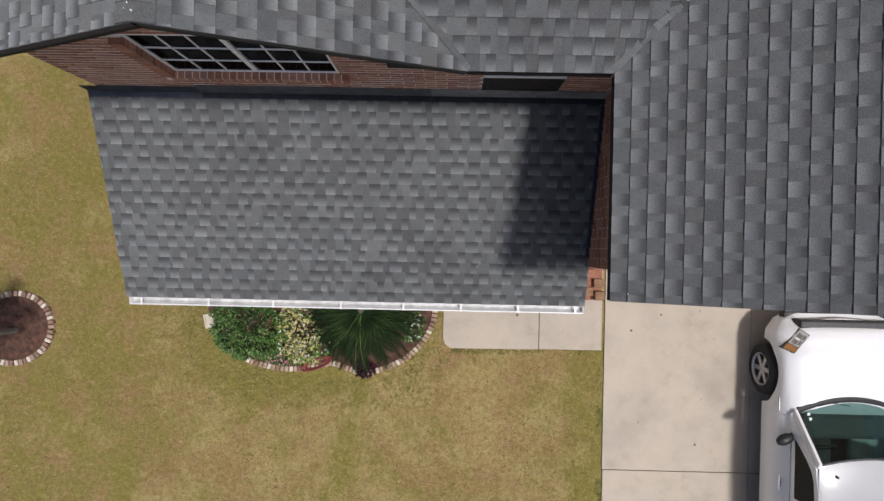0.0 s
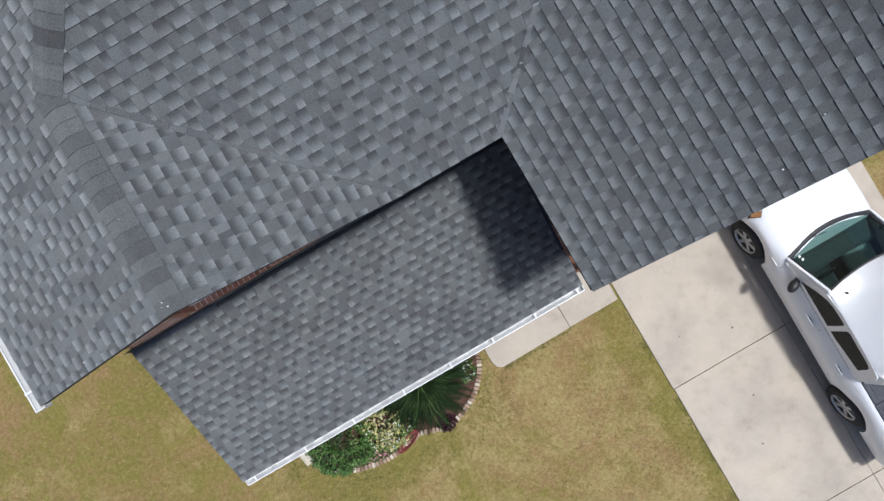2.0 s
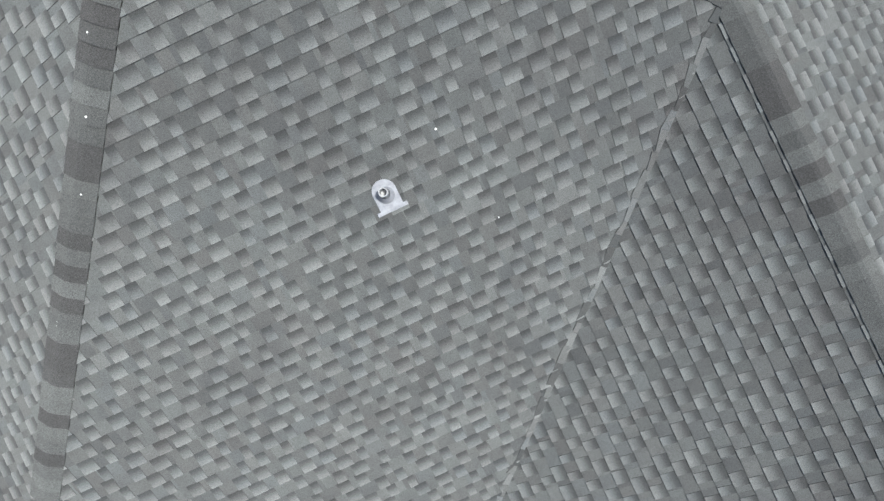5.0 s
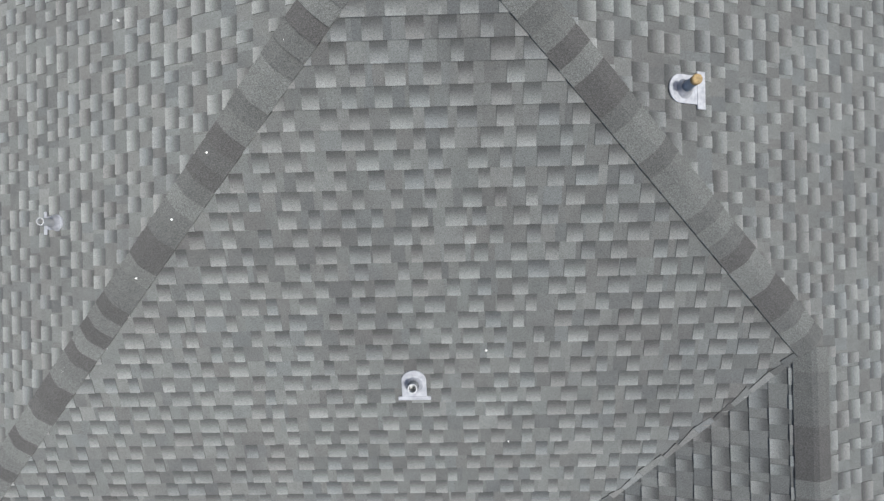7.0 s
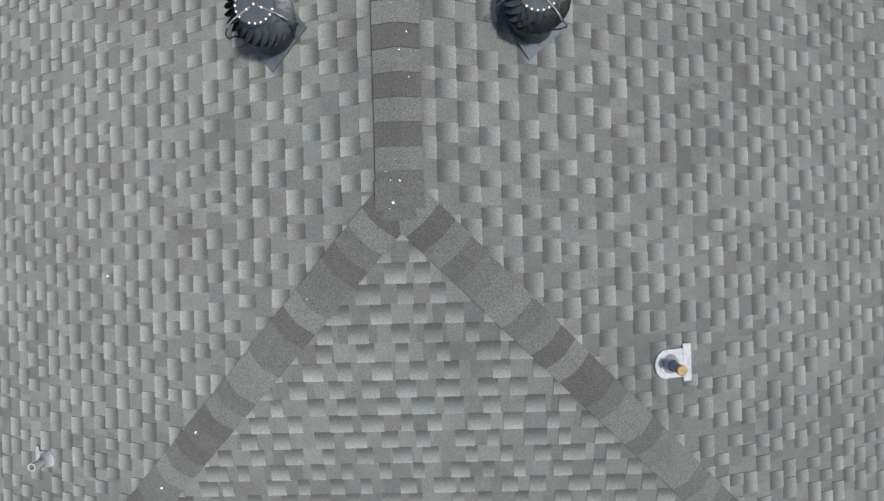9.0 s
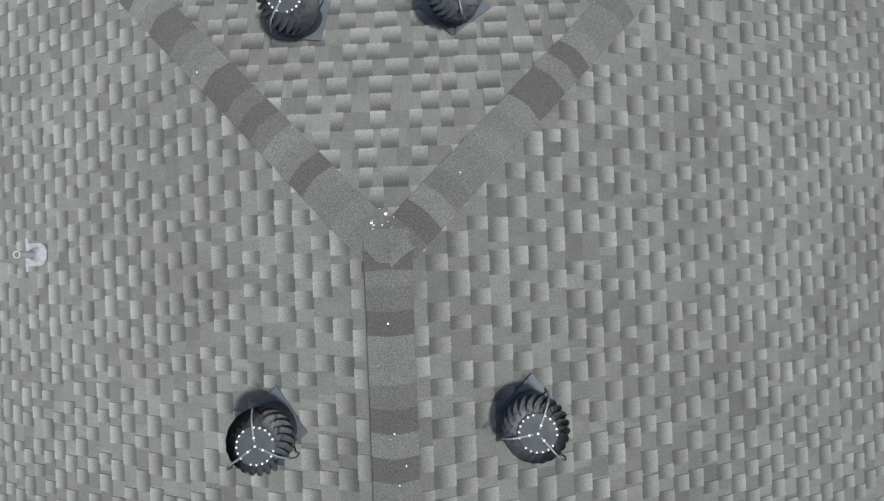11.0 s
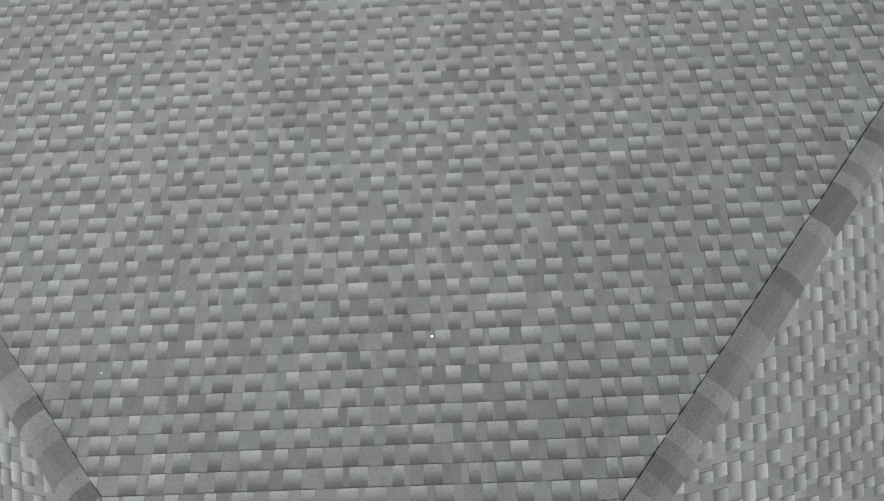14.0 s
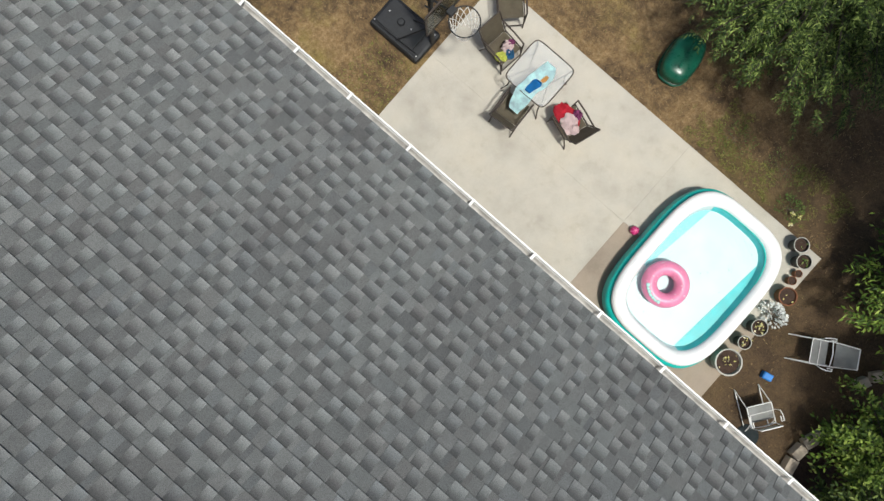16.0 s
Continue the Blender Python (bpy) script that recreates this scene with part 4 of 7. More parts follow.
def place_turbines():
    t0 = turbine()
    spots = [(2.289, 9.870, 20, (-PITCH_W, 0)), (3.739, 9.885, -6, (PITCH_X, 0)), (2.440, 12.325, 45, (0, PITCH_Y)), (3.411, 12.364, -33, (0, PITCH_Y))]
    plates = []
    for i, (x, y, rz, (gx, gy)) in enumerate(spots):
        z = RIDGE_Z - abs(x - RIDGE_X) * (PITCH_W if x < RIDGE_X else PITCH_X) if i < 2 else EAVE_N + (Y_BACK - y) * PITCH_Y
        m = pose(x, y, z + 0.205, 0, 0, rz)
        if i == 0:
            t0.matrix_basis = m
            ob = t0
        else:
            ob = copy_thing(t0, m)
        # the flange lies on the slope
        n = Vector((gx, gy, 1)).normalized()
        tilt = Vector((0, 0, 1)).rotation_difference(n).to_matrix().to_4x4()
        plates.append((ob, m.inverted() @ Matrix.Translation((x, y, z)) @ tilt @ Matrix.Rotation(radians(-8 if i == 2 else 40), 4, "Z")))
    for ob, m in plates:
        bm = bmesh.new()
        add_box(bm, (-0.165, -0.165, 0.016), (0.165, 0.165, 0.024), 0.002, m)
        part("base_flange", bm, FLANGE, ob, "slate base flange")


place_turbines()


# ---- specks on the shingles ----
def droppings():
    bm = bmesh.new()
    rng = random.Random(4)
    spots = []
    for (cx, cy, n, s) in ((2.96, 8.93, 16, 0.06), (2.97, 11.0, 12, 0.06), (2.96, 10.4, 6, 0.25), (2.98, 9.6, 8, 0.3)):
        spots += [(cx + rng.gauss(0, 0.05), cy + rng.gauss(0, s)) for _ in range(n)]
    spots += [(1.63, 7.50), (1.33, 7.10), (1.0, 6.72), (2.2, 8.09), (2.45, 8.34), (0.27, 6.04), (3.36, 6.15), (3.4, 11.26), (1.82, 11.99), (5.19, 13.0), (3.46, 13.72), (1.14, 13.57), (-0.78, 3.705), (-0.845, 2.92), (-0.82, 2.95), (-0.79, 2.90), (1.469, 1.299), (-0.967, 1.728), (2.488, 1.191), (4.08, 1.347), (4.486, 1.587), (-1.927, 2.93), (3.53, 5.40), (0.287, 6.066), (0.89, 8.48), (5.69, 13.5)]
    for x, y in spots:
        z = min(RIDGE_Z - abs(x - RIDGE_X) * (PITCH_W if x < RIDGE_X else PITCH_X), EAVE + (y - Y_FRONT) * PITCH_F if y > 4.6 else 99, EAVE_N + (Y_BACK - y) * PITCH_Y, GABLE_Z if y < 4.6 else 99) + 0.024
        if y < 2.8:
            z = PORCH_Z + (y - PORCH_Y) * PORCH_PITCH + 0.018 if x < GAR_W else EAVE + (x - GAR_W) * PITCH_G + 0.018
        r = rng.choice((0.003, 0.005, 0.007, 0.010))
        add_lathe(bm, [(0, 0.003), (r * 0.7, 0.002), (r, -0.012)], 7, (x, y, z))
    tagged(link_bm("bird_droppings", bm, RIVET_WHITE), "small white bird droppings spattered along the ridge", "droppings", kind="stuff")


RIVET_WHITE = plain("chalky_white", (0.8, 0.8, 0.78), 0.9)
droppings()


# ---- concrete: driveway, walk and patio ----
def slabs(name, label, rects, top, material):
    for (x0, y0, x1, y1) in rects:
        ob = link_bm(name, box((x0, y0, -0.08), (x1, y1, top), 0.004), material)
        tagged(ob, label, "pavement", kind="structure")


DRIVE = concrete_material("warm_concrete", (0.475, 0.418, 0.338))
slabs("driveway", "pale stained concrete driveway slabs", [
    (3.545, -1.828, 5.756, 1.30), (5.764, -1.828, 8.3, 1.30), (3.555, -4.786, 5.756, -1.839), (5.764, -4.786, 8.3, -1.839), (3.56, -14, 5.756, -4.797), (5.764, -14, 8.3, -4.797)], 0.03, DRIVE)


def walk_slab():
    bm = bmesh.new()
    prism(bm, [(1.09, 2.4), (1.08, 0.12), (1.11, 0.03), (1.20, -0.03), (2.54, -0.02), (2.54, 2.4)], -0.08, 0.028)
    tagged(link_bm("pavement", bm, DRIVE), "pale concrete garden walk with rounded corner", "pavement", kind="structure")
    slabs("pavement", "pale concrete garden walk", [(2.55, -0.015, 3.50, 2.6)], 0.028, DRIVE)


walk_slab()
# brownish slab by the pool: shade on damp concrete is put into its colour
DAMP_SHADED = concrete_material("older_brown_concrete", (0.30, 0.25, 0.20))
slabs("patio", "pale concrete patio slabs with thin joints", [(1.08, 16.5, 5.388, 18.848), (1.08, 18.851, 5.388, 20.56), (5.391, 18.851, 8.29, 20.56)], 0.03, CONCRETE)
slabs("patio", "concrete bed under the patio slabs", [(1.1, 16.52, 8.27, 20.54)], 0.0255, CONCRETE)
tagged(link_bm("patio", box((5.391, 16.5, -0.08), (8.29, 18.848, 0.03), 0.003), DAMP_SHADED), "brownish concrete patio slab with damp and shade in its colour", "pavement", kind="structure")


# ---- plants ----
def leaf_material(name, stops, rough=0.55, trans=0.25):
    m = Mat(name, rough)
    isl = m.node("NewGeometry").outputs["Random Per Island"]
    c = m.ramp(isl, stops)
    c = m.mix(1.0, c, m.ramp(m.noise(6.0, 3.0), [(0.3, g3(0.75)), (0.7, g3(1.2))]), "MULTIPLY")
    m.color(c)
    m.b.inputs["Subsurface Weight"].default_value = 0.0
    m.b.inputs["Specular IOR Level"].default_value = 0.25
    return m.m


LEAF = leaf_material("green_leaf", [(0.0, (0.022, 0.050, 0.010)), (0.5, (0.052, 0.108, 0.020)), (0.85, (0.125, 0.205, 0.048)), (1.0, (0.24, 0.31, 0.10))])
LEAF_BRIGHT = leaf_material("yellow_green_leaf", [(0.0, (0.045, 0.095, 0.016)), (0.5, (0.10, 0.18, 0.036)), (1.0, (0.24, 0.32, 0.08))])
LEAF_DARK = leaf_material("deep_green_leaf", [(0.0, (0.006, 0.014, 0.003)), (0.5, (0.010, 0.024, 0.005)), (0.86, (0.020, 0.044, 0.008)), (1.0, (0.07, 0.12, 0.03))], 0.85)
LEAF_HEDGE = leaf_material("hedge_leaf", [(0.0, (0.018, 0.046, 0.010)), (0.5, (0.056, 0.128, 0.026)), (0.85, (0.14, 0.24, 0.065)), (1.0, (0.26, 0.37, 0.14))])
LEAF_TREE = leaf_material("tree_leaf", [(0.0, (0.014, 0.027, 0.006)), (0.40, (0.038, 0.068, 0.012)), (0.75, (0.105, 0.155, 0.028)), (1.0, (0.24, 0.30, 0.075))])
# brighter version of the tree leaf, sunlight put into its colour
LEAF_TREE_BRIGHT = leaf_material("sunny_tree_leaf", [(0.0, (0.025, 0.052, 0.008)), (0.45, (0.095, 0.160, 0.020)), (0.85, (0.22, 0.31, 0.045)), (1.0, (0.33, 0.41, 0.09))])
LEAF_SILVER = leaf_material("silver_leaf", [(0.0, (0.40, 0.42, 0.40)), (1.0, (0.72, 0.74, 0.72))])
LEAF_PURPLE = leaf_material("purple_leaf", [(0.0, (0.018, 0.008, 0.012)), (1.0, (0.06, 0.022, 0.03))])
PETAL_YELLOW = leaf_material("cream_yellow_petal", [(0.0, (0.35, 0.33, 0.10)), (0.6, (0.55, 0.50, 0.20)), (1.0, (0.65, 0.58, 0.42))])
PETAL_PINK = leaf_material("pink_petal", [(0.0, (0.40, 0.14, 0.18)), (1.0, (0.62, 0.36, 0.38))])
PETAL_WHITE = leaf_material("white_petal", [(0.0, (0.6, 0.62, 0.55)), (1.0, (0.82, 0.82, 0.78))])
BARK = plain("bark", (0.125, 0.105, 0.085), 0.95, var=0.35, scale=25, bump=0.5, fine=60)
SOIL = plain("dark_mulch", (0.040, 0.022, 0.014), 0.98, var=0.45, scale=30, bump=0.9, fine=70)
RED_MULCH = plain("red_brown_mulch", (0.088, 0.043, 0.027), 0.98, var=0.55, scale=12, bump=0.9, fine=60)


def leaves(rng, spots, length, width, droop=0.3, out=None):
    """Folded pointed leaves; spots are (place, direction)."""
    v, f = [], []
    for p, d in spots:
        l = length * rng.uniform(0.65, 1.2)
        w = width * rng.uniform(0.7, 1.2)
        d = Vector(d)
        d = (d + Vector((rng.gauss(0, 0.35), rng.gauss(0, 0.35), rng.gauss(0, 0.3) - droop))).normalized()
        s = d.cross(Vector((rng.gauss(0, 0.4), rng.gauss(0, 0.4), 1))).normalized()
        n = s.cross(d)
        k = len(v)
        mid = p + d * l * 0.45
        v += [tuple(p), tuple(mid + s * w * 0.5 + n * w * 0.12), tuple(p + d * l - Vector((0, 0, droop * l * 0.3))), tuple(mid - s * w * 0.5 + n * w * 0.12)]
        f += [(k, k + 1, k + 2), (k, k + 2, k + 3)]
    return v, f


def leaf_object(name, v, f, material, parent, label=""):
    me = bpy.data.meshes.new(name)
    me.from_pydata(v, [], f)
    me.materials.append(material)
    ob = new(name, me)
    if parent is not None:
        ob.parent = parent
    if label:
        ob["label"] = label
    return ob


def tree(label, at, height, spread, clumps, sprays, per, leaf, material, seed, trunk_r=0.09, low=0.35, lean=(0, 0), squash=0.6, bark=None, tall=0.28):
    """A tapered trunk with limbs; every limb carries drooping leafy sprays."""
    rng = random.Random(seed)
    bark = bark or TREE_BARK
    root = tagged(empty("tree", at), label, "tree")
    top = Vector((lean[0], lean[1], height * 0.8))
    part("trunk", tube([(0, 0, 0), (0.02, 0.01, height * 0.2), (lean[0] * 0.4, lean[1] * 0.4, height * 0.45), top], [trunk_r * 1.3, trunk_r, trunk_r * 0.75, trunk_r * 0.25], 10), bark, root)
    bm, v, f = bmesh.new(), [], []
    for c in range(clumps):
        th, u = rng.uniform(0, math.tau), rng.random() ** 0.5
        zz = rng.uniform(-1, 1)
        r = spread * u * math.sqrt(max(0.05, 1 - zz * zz * 0.7)) * rng.uniform(0.7, 1.15)
        tip = Vector((lean[0] + r * math.cos(th), lean[1] + r * math.sin(th), height * (0.5 + low) * 0.62 + zz * height * tall * squash / 0.6))
        base = Vector((lean[0] * 0.5, lean[1] * 0.5, height * rng.uniform(0.3, 0.6)))
        mid = base.lerp(tip, 0.55) + Vector((rng.gauss(0, 0.08), rng.gauss(0, 0.08), 0.05 * spread))
        add_tube(bm, [base, mid, tip], [trunk_r * 0.28, trunk_r * 0.14, 0.004], 4)
        d0 = (tip - mid).normalized()
        for k in range(sprays):
            a = mid.lerp(tip, rng.uniform(-0.1, 1.0)) + Vector((rng.gauss(0, 1), rng.gauss(0, 1), rng.gauss(0, 0.6))) * spread * 0.03
            d = (d0 + Vector((rng.gauss(0, 0.55), rng.gauss(0, 0.55), rng.gauss(0, 0.25)))).normalized()
            ln = leaf[0] * rng.uniform(2.2, 5.0)
            sag = rng.uniform(0.25, 0.8)
            side = d.cross(Vector((0, 0, 1))).normalized()
            spots = []
            for i in range(per):
                t = (i + rng.random()) / per
                p = a + d * ln * t - Vector((0, 0, sag * ln * t * t))
                q = 1 if i % 2 else -1
                spots.append((p, d * 0.75 + side * q * 0.85 - Vector((0, 0, sag * t * 0.6))))
            b, g = leaves(rng, spots, leaf[0], leaf[1], 0.12)
            n = len(v)
            v += b
            f += [tuple(x + n for x in q) for q in g]
    tagged(part("branchwork", bm, bark, root), kind="stuff")
    leaf_object("crown", v, f, material, root, "loose crown of narrow leaves")
    return root


GREY_BARK = plain("grey_bark", (0.21, 0.19, 0.165), 0.95, var=0.25, scale=25, bump=0.4, fine=60)
# darker copy of the bark, with the crown's shade put into its colour
TREE_BARK = plain("shaded_bark", (0.040, 0.032, 0.022), 0.95, var=0.35, scale=25, bump=0.5, fine=60)
tree("young peach-leaved tree with drooping green sprays over bare earth", (5.05, 23.45, 0), 3.1, 2.5, 350, 14, 19, (0.074, 0.018), LEAF_TREE, 5, low=0.3)
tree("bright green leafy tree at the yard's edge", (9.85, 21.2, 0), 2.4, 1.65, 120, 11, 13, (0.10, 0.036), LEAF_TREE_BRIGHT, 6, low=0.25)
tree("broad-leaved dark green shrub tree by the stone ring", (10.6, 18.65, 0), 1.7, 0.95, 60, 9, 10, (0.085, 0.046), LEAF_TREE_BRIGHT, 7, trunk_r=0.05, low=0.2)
tree("dense green bush beside the roof edge", (11.15, 17.35, 0), 2.5, 1.1, 75, 8, 10, (0.09, 0.046), LEAF_TREE, 8, trunk_r=0.05, low=0.25)
# unseen tree, added so that its crown shades the far yard
tree("tall dense tree added out of view to shade the far yard", (9.3, 24.0, 0), 6.6, 2.4, 150, 9, 11, (0.15, 0.05), LEAF_TREE, 9, trunk_r=0.14, low=0.75, lean=(-1.2, -1.3))
# second unseen tree, added to the east to darken the earth below
tree("tall broad tree added out of view to shade the yard", (13.35, 19.3, 0), 7.5, 3.0, 190, 8, 10, (0.17, 0.065), LEAF_TREE, 19, trunk_r=0.16, low=0.75, lean=(-0.3, 0.0))
tree("small leafy ornamental tree with slim grey trunk in a brick ring", (-5.55, 0.10, 0), 3.1, 0.92, 58, 6, 11, (0.06, 0.024), LEAF, 10, trunk_r=0.036, low=0.5, lean=(0.0, 0.15), bark=GREY_BARK)


def bush(name, label, at, size, count, leaf, material, seed, extra=(), rough=0.5):
    """A low mound of leaves on short stems; extra adds flowers: (material, count, size, name)."""
    rng = random.Random(seed)
    root = tagged(empty(name, at), label, "bush" if name != "flower_bed" else "flowers")
    bm = bmesh.new()
    sx, sy, sz = size
    for _ in range(14):
        th = rng.uniform(0, math.tau)
        add_tube(bm, [(0.3 * sx * rng.gauss(0, 0.3), 0.3 * sy * rng.gauss(0, 0.3), 0), (sx * 0.6 * math.cos(th), sy * 0.6 * math.sin(th), sz * 0.75)], [min(0.012, sz * 0.05), min(0.004, sz * 0.02)], 5)
    part("stems", bm, BARK, root)

    def spots(n, lift=0.0):
        out = []
        while len(out) < n:
            x, y = rng.uniform(-1, 1), rng.uniform(-1, 1)
            q = x * x + y * y
            if q > 1 + rng.gauss(0, 0.08) + 0.7 * noise.noise((x * 1.6 + seed, y * 1.6, 5.0)):
                continue
            bumpy = 0.78 + rough * noise.noise((x * 3.4 + seed, y * 3.4, 0.0)) + 0.6 * rough * noise.noise((x * 7.5 + seed, y * 7.5, 3.0))
            z = sz * math.sqrt(max(0.03, 1 - 0.85 * q)) * bumpy * (1 - 0.55 * rng.random() ** 2) + lift
            d = Vector((x, y, 0.55)).normalized()
            out.append((Vector((x * sx, y * sy, z)), d))
        return out
    v, f = leaves(rng, spots(count), leaf[0], leaf[1], 0.05)
    leaf_object("foliage", v, f, material, root)
    for mt, n, s, nm in extra:
        v, f = [], []
        for p, d in spots(n, 0.015):
            for k in range(5):
                th = k * math.tau / 5 + rng.random()
                a, b = leaves(rng, [(p, (math.cos(th), math.sin(th), 0.5))], s, s * 0.8, 0.0)
                f += [tuple(i + len(v) for i in q) for q in b]
                v += a
        leaf_object(nm, v, f, mt, root)
    return root


bush("bush", "clipped dark green leafy bush in a front bed", (-1.86, 0.31, 0), (0.54, 0.56, 0.54), 6500, (0.052, 0.020), LEAF_HEDGE, 21, rough=1.3)
bush("bush", "pale yellow and pink flowering shrub in a front bed", (-1.06, 0.22, 0), (0.38, 0.52, 0.45), 1500, (0.05, 0.022), LEAF_BRIGHT, 22, ((PETAL_YELLOW, 620, 0.026, "blossoms"), (PETAL_PINK, 40, 0.016, "pink_blossoms"), (PETAL_WHITE, 120, 0.022, "white_blossoms")), 1.0)
bush("bush", "small white flowering plants in a front bed", (0.62, 0.32, 0), (0.16, 0.26, 0.22), 500, (0.05, 0.02), LEAF_HEDGE, 23, ((PETAL_WHITE, 30, 0.022, "blossoms"),))
bush("bush", "small dark purple leafed plant at the bed's edge", (-0.10, -0.36, 0), (0.15, 0.12, 0.2), 320, (0.06, 0.025), LEAF_PURPLE, 24)
bush("bush", "low green ground cover beside the yellow shrub", (-0.78, -0.02, 0), (0.16, 0.2, 0.22), 380, (0.05, 0.022), LEAF_HEDGE, 25, ((PETAL_WHITE, 14, 0.02, "blossoms"),))
bush("bush", "pink flowering ground cover at the brick edging", (-1.35, -0.24, 0), (0.3, 0.12, 0.14), 300, (0.04, 0.02), LEAF_HEDGE, 26, ((PETAL_PINK, 50, 0.02, "blossoms"),))
bush("bush", "green shrub growing in a stone ringed bed", (-3.5, 20.1, 0), (0.55, 0.5, 0.9), 1500, (0.07, 0.035), LEAF, 27)


def sago():
    rng = random.Random(3)
    root = tagged(empty("sago_palm", (-0.13, 0.56, 0)), "dark green sago palm with long arching feathered fronds", "palm")
    part("trunk", lathe([(0.13, 0), (0.15, 0.15), (0.12, 0.30), (0.05, 0.36), (0, 0.36)], 14), BARK, root)
    for k in range(110):
        th = k * 2.39996
        level = (k % 4) / 3
        ln = rng.uniform(0.62, 1.0)
        rise = 0.20 + 0.75 * level + rng.uniform(-0.1, 0.1)
        bend = rng.uniform(-0.22, 0.22)
        c, s = math.cos(th), math.sin(th)
        pts = []
        for i in range(9):
            t = i / 8
            r = 0.05 + ln * t * (1 - 0.12 * rise * t)
            z = 0.42 + rise * ln * t * 0.9 - (0.62 + 0.25 * rise) * ln * t * t * 0.85
            pts.append(Vector((r * c - bend * t * t * r * s, r * s + bend * t * t * r * c, max(0.06, z))))
        v, f = [], []
        side = Vector((-s, c, 0))
        for i in range(1, 43):
            t = 0.12 + 0.88 * i / 43
            x = t * 8
            j = min(7, int(x))
            p = pts[j].lerp(pts[j + 1], x - j)
            d = (pts[j + 1] - pts[j]).normalized()
            w = 0.10 * math.sin(math.pi * (0.15 + 0.8 * t)) + 0.02
            for sg in (-1, 1):
                q = len(v)
                tip = p + side * sg * w * 0.6 + d * w * 1.5 + Vector((0, 0, 0.035 + rng.uniform(-0.02, 0.02)))
                v += [tuple(p - d * 0.007), tuple(p + d * 0.009), tuple(tip)]
                f += [(q, q + 1, q + 2)]
        fr = leaf_object("frond", v, f, LEAF_DARK, root)
        bm = bmesh.new()
        add_tube(bm, pts, [0.006 - 0.0005 * i for i in range(9)], 5)
        part("rachis", bm, LEAF_BRIGHT if k % 7 == 0 else LEAF_DARK, fr)


sago()

# ---- front bed with its brick edging ----
EDGE_BRICK = plain("pale_edging_brick", (0.36, 0.255, 0.19), 0.95, var=0.35, scale=11, bump=0.3)
EDGE_DARK = plain("brown_edging_brick", (0.24, 0.145, 0.10), 0.95, var=0.35, scale=11, bump=0.3)
EDGE_PALE = plain("bleached_edging_brick", (0.58, 0.50, 0.40), 0.95, var=0.2, scale=11, bump=0.3)


def along(points, step, closed=False):
    """Even steps along a smooth curve through the points: (place, heading)."""
    P = [Vector((*p, 0)) for p in points]
    n = len(P)
    dense = []
    for i in range(n if closed else n - 1):
        a = P[(i - 1) % n] if closed or i else P[0]
        b, c = P[i], P[(i + 1) % n]
        d = P[(i + 2) % n] if closed or i < n - 2 else P[-1]
        for k in range(16):
            t = k / 16
            dense.append(0.5 * ((2 * b) + (c - a) * t + (2 * a - 5 * b + 4 * c - d) * t * t + (3 * b - a - 3 * c + d) * t ** 3))
    dense.append(P[0] if closed else P[-1])
    out, acc = [], step / 2
    for a, b in zip(dense, dense[1:]):
        L = (b - a).length
        while acc < L:
            out.append((a.lerp(b, acc / L), math.degrees(math.atan2(b.y - a.y, b.x - a.x))))
            acc += step
        acc -= L
    return out


def edging(ob, curve, step, size, mats, closed=False, lift=0.03):
    meshes = []
    for mt in mats:
        bm = box((-size[0] / 2, -size[1] / 2, -size[2] / 2), (size[0] / 2, size[1] / 2, size[2] / 2), 0.006)
        me = bpy.data.meshes.new("brick")
        bm.to_mesh(me)
        bm.free()
        me.materials.append(mt)
        meshes.append(me)
    rng = random.Random(len(curve))
    inv = ob.matrix_basis.inverted()
    for i, (p, a) in enumerate(along(curve, step, closed)):
        b = new("brick", meshes[i % len(meshes)])
        b.parent = ob
        b.matrix_basis = inv @ pose(p.x, p.y, lift + rng.uniform(-0.008, 0.008), rng.uniform(-4, 4), rng.uniform(-4, 4), a + rng.uniform(-5, 5))


BED = [(-2.58, 0.60), (-2.48, 0.22), (-2.30, -0.05), (-1.85, -0.30), (-1.31, -0.40), (-0.80, -0.35), (-0.60, -0.30), (-0.10, -0.43), (0.42, -0.25), (0.75, 0.03), (0.92, 0.36), (0.96, 0.75)]


def bed():
    ob = tagged(empty("garden_bed", (-0.8, 0.4, 0)), "curved front garden bed of red mulch edged with weathered bricks", "flower bed")
    bm = bmesh.new()
    prism(bm, [(x + 0.8, y - 0.4) for x, y in BED] + [(1.76, 1.3), (-1.7, 1.3)], -0.02, 0.022)
    part("mulch", bm, RED_MULCH, ob)
    edging(ob, BED[1:], 0.068, (0.050, 0.082, 0.06), [EDGE_BRICK, EDGE_PALE, EDGE_BRICK, EDGE_DARK, EDGE_BRICK])


bed()


def basket():
    ob = tagged(empty("plant_basket", (-0.84, -0.30, 0.02), 22), "red-brown woven boat-shaped planter basket", "basket")
    red = plain("red_brown_wicker", (0.20, 0.045, 0.035), 0.8, var=0.3, scale=40)
    rim = [(0.25 * math.cos(t), 0.075 * math.sin(t), 0.10) for t in [i * math.tau / 36 for i in range(36)]]
    part("rim", tube(rim, 0.008, 6, True), red, ob)
    for j in range(4):
        k = 0.92 - 0.13 * j
        part("weave", tube([(x * k, y * k, 0.08 - 0.022 * j) for x, y, z in rim], 0.011, 6, True), red, ob)
    part("base", lathe([(0, 0.0), (0.06, 0.0), (0.06, 0.012), (0, 0.012)], 16), red, ob)


basket()


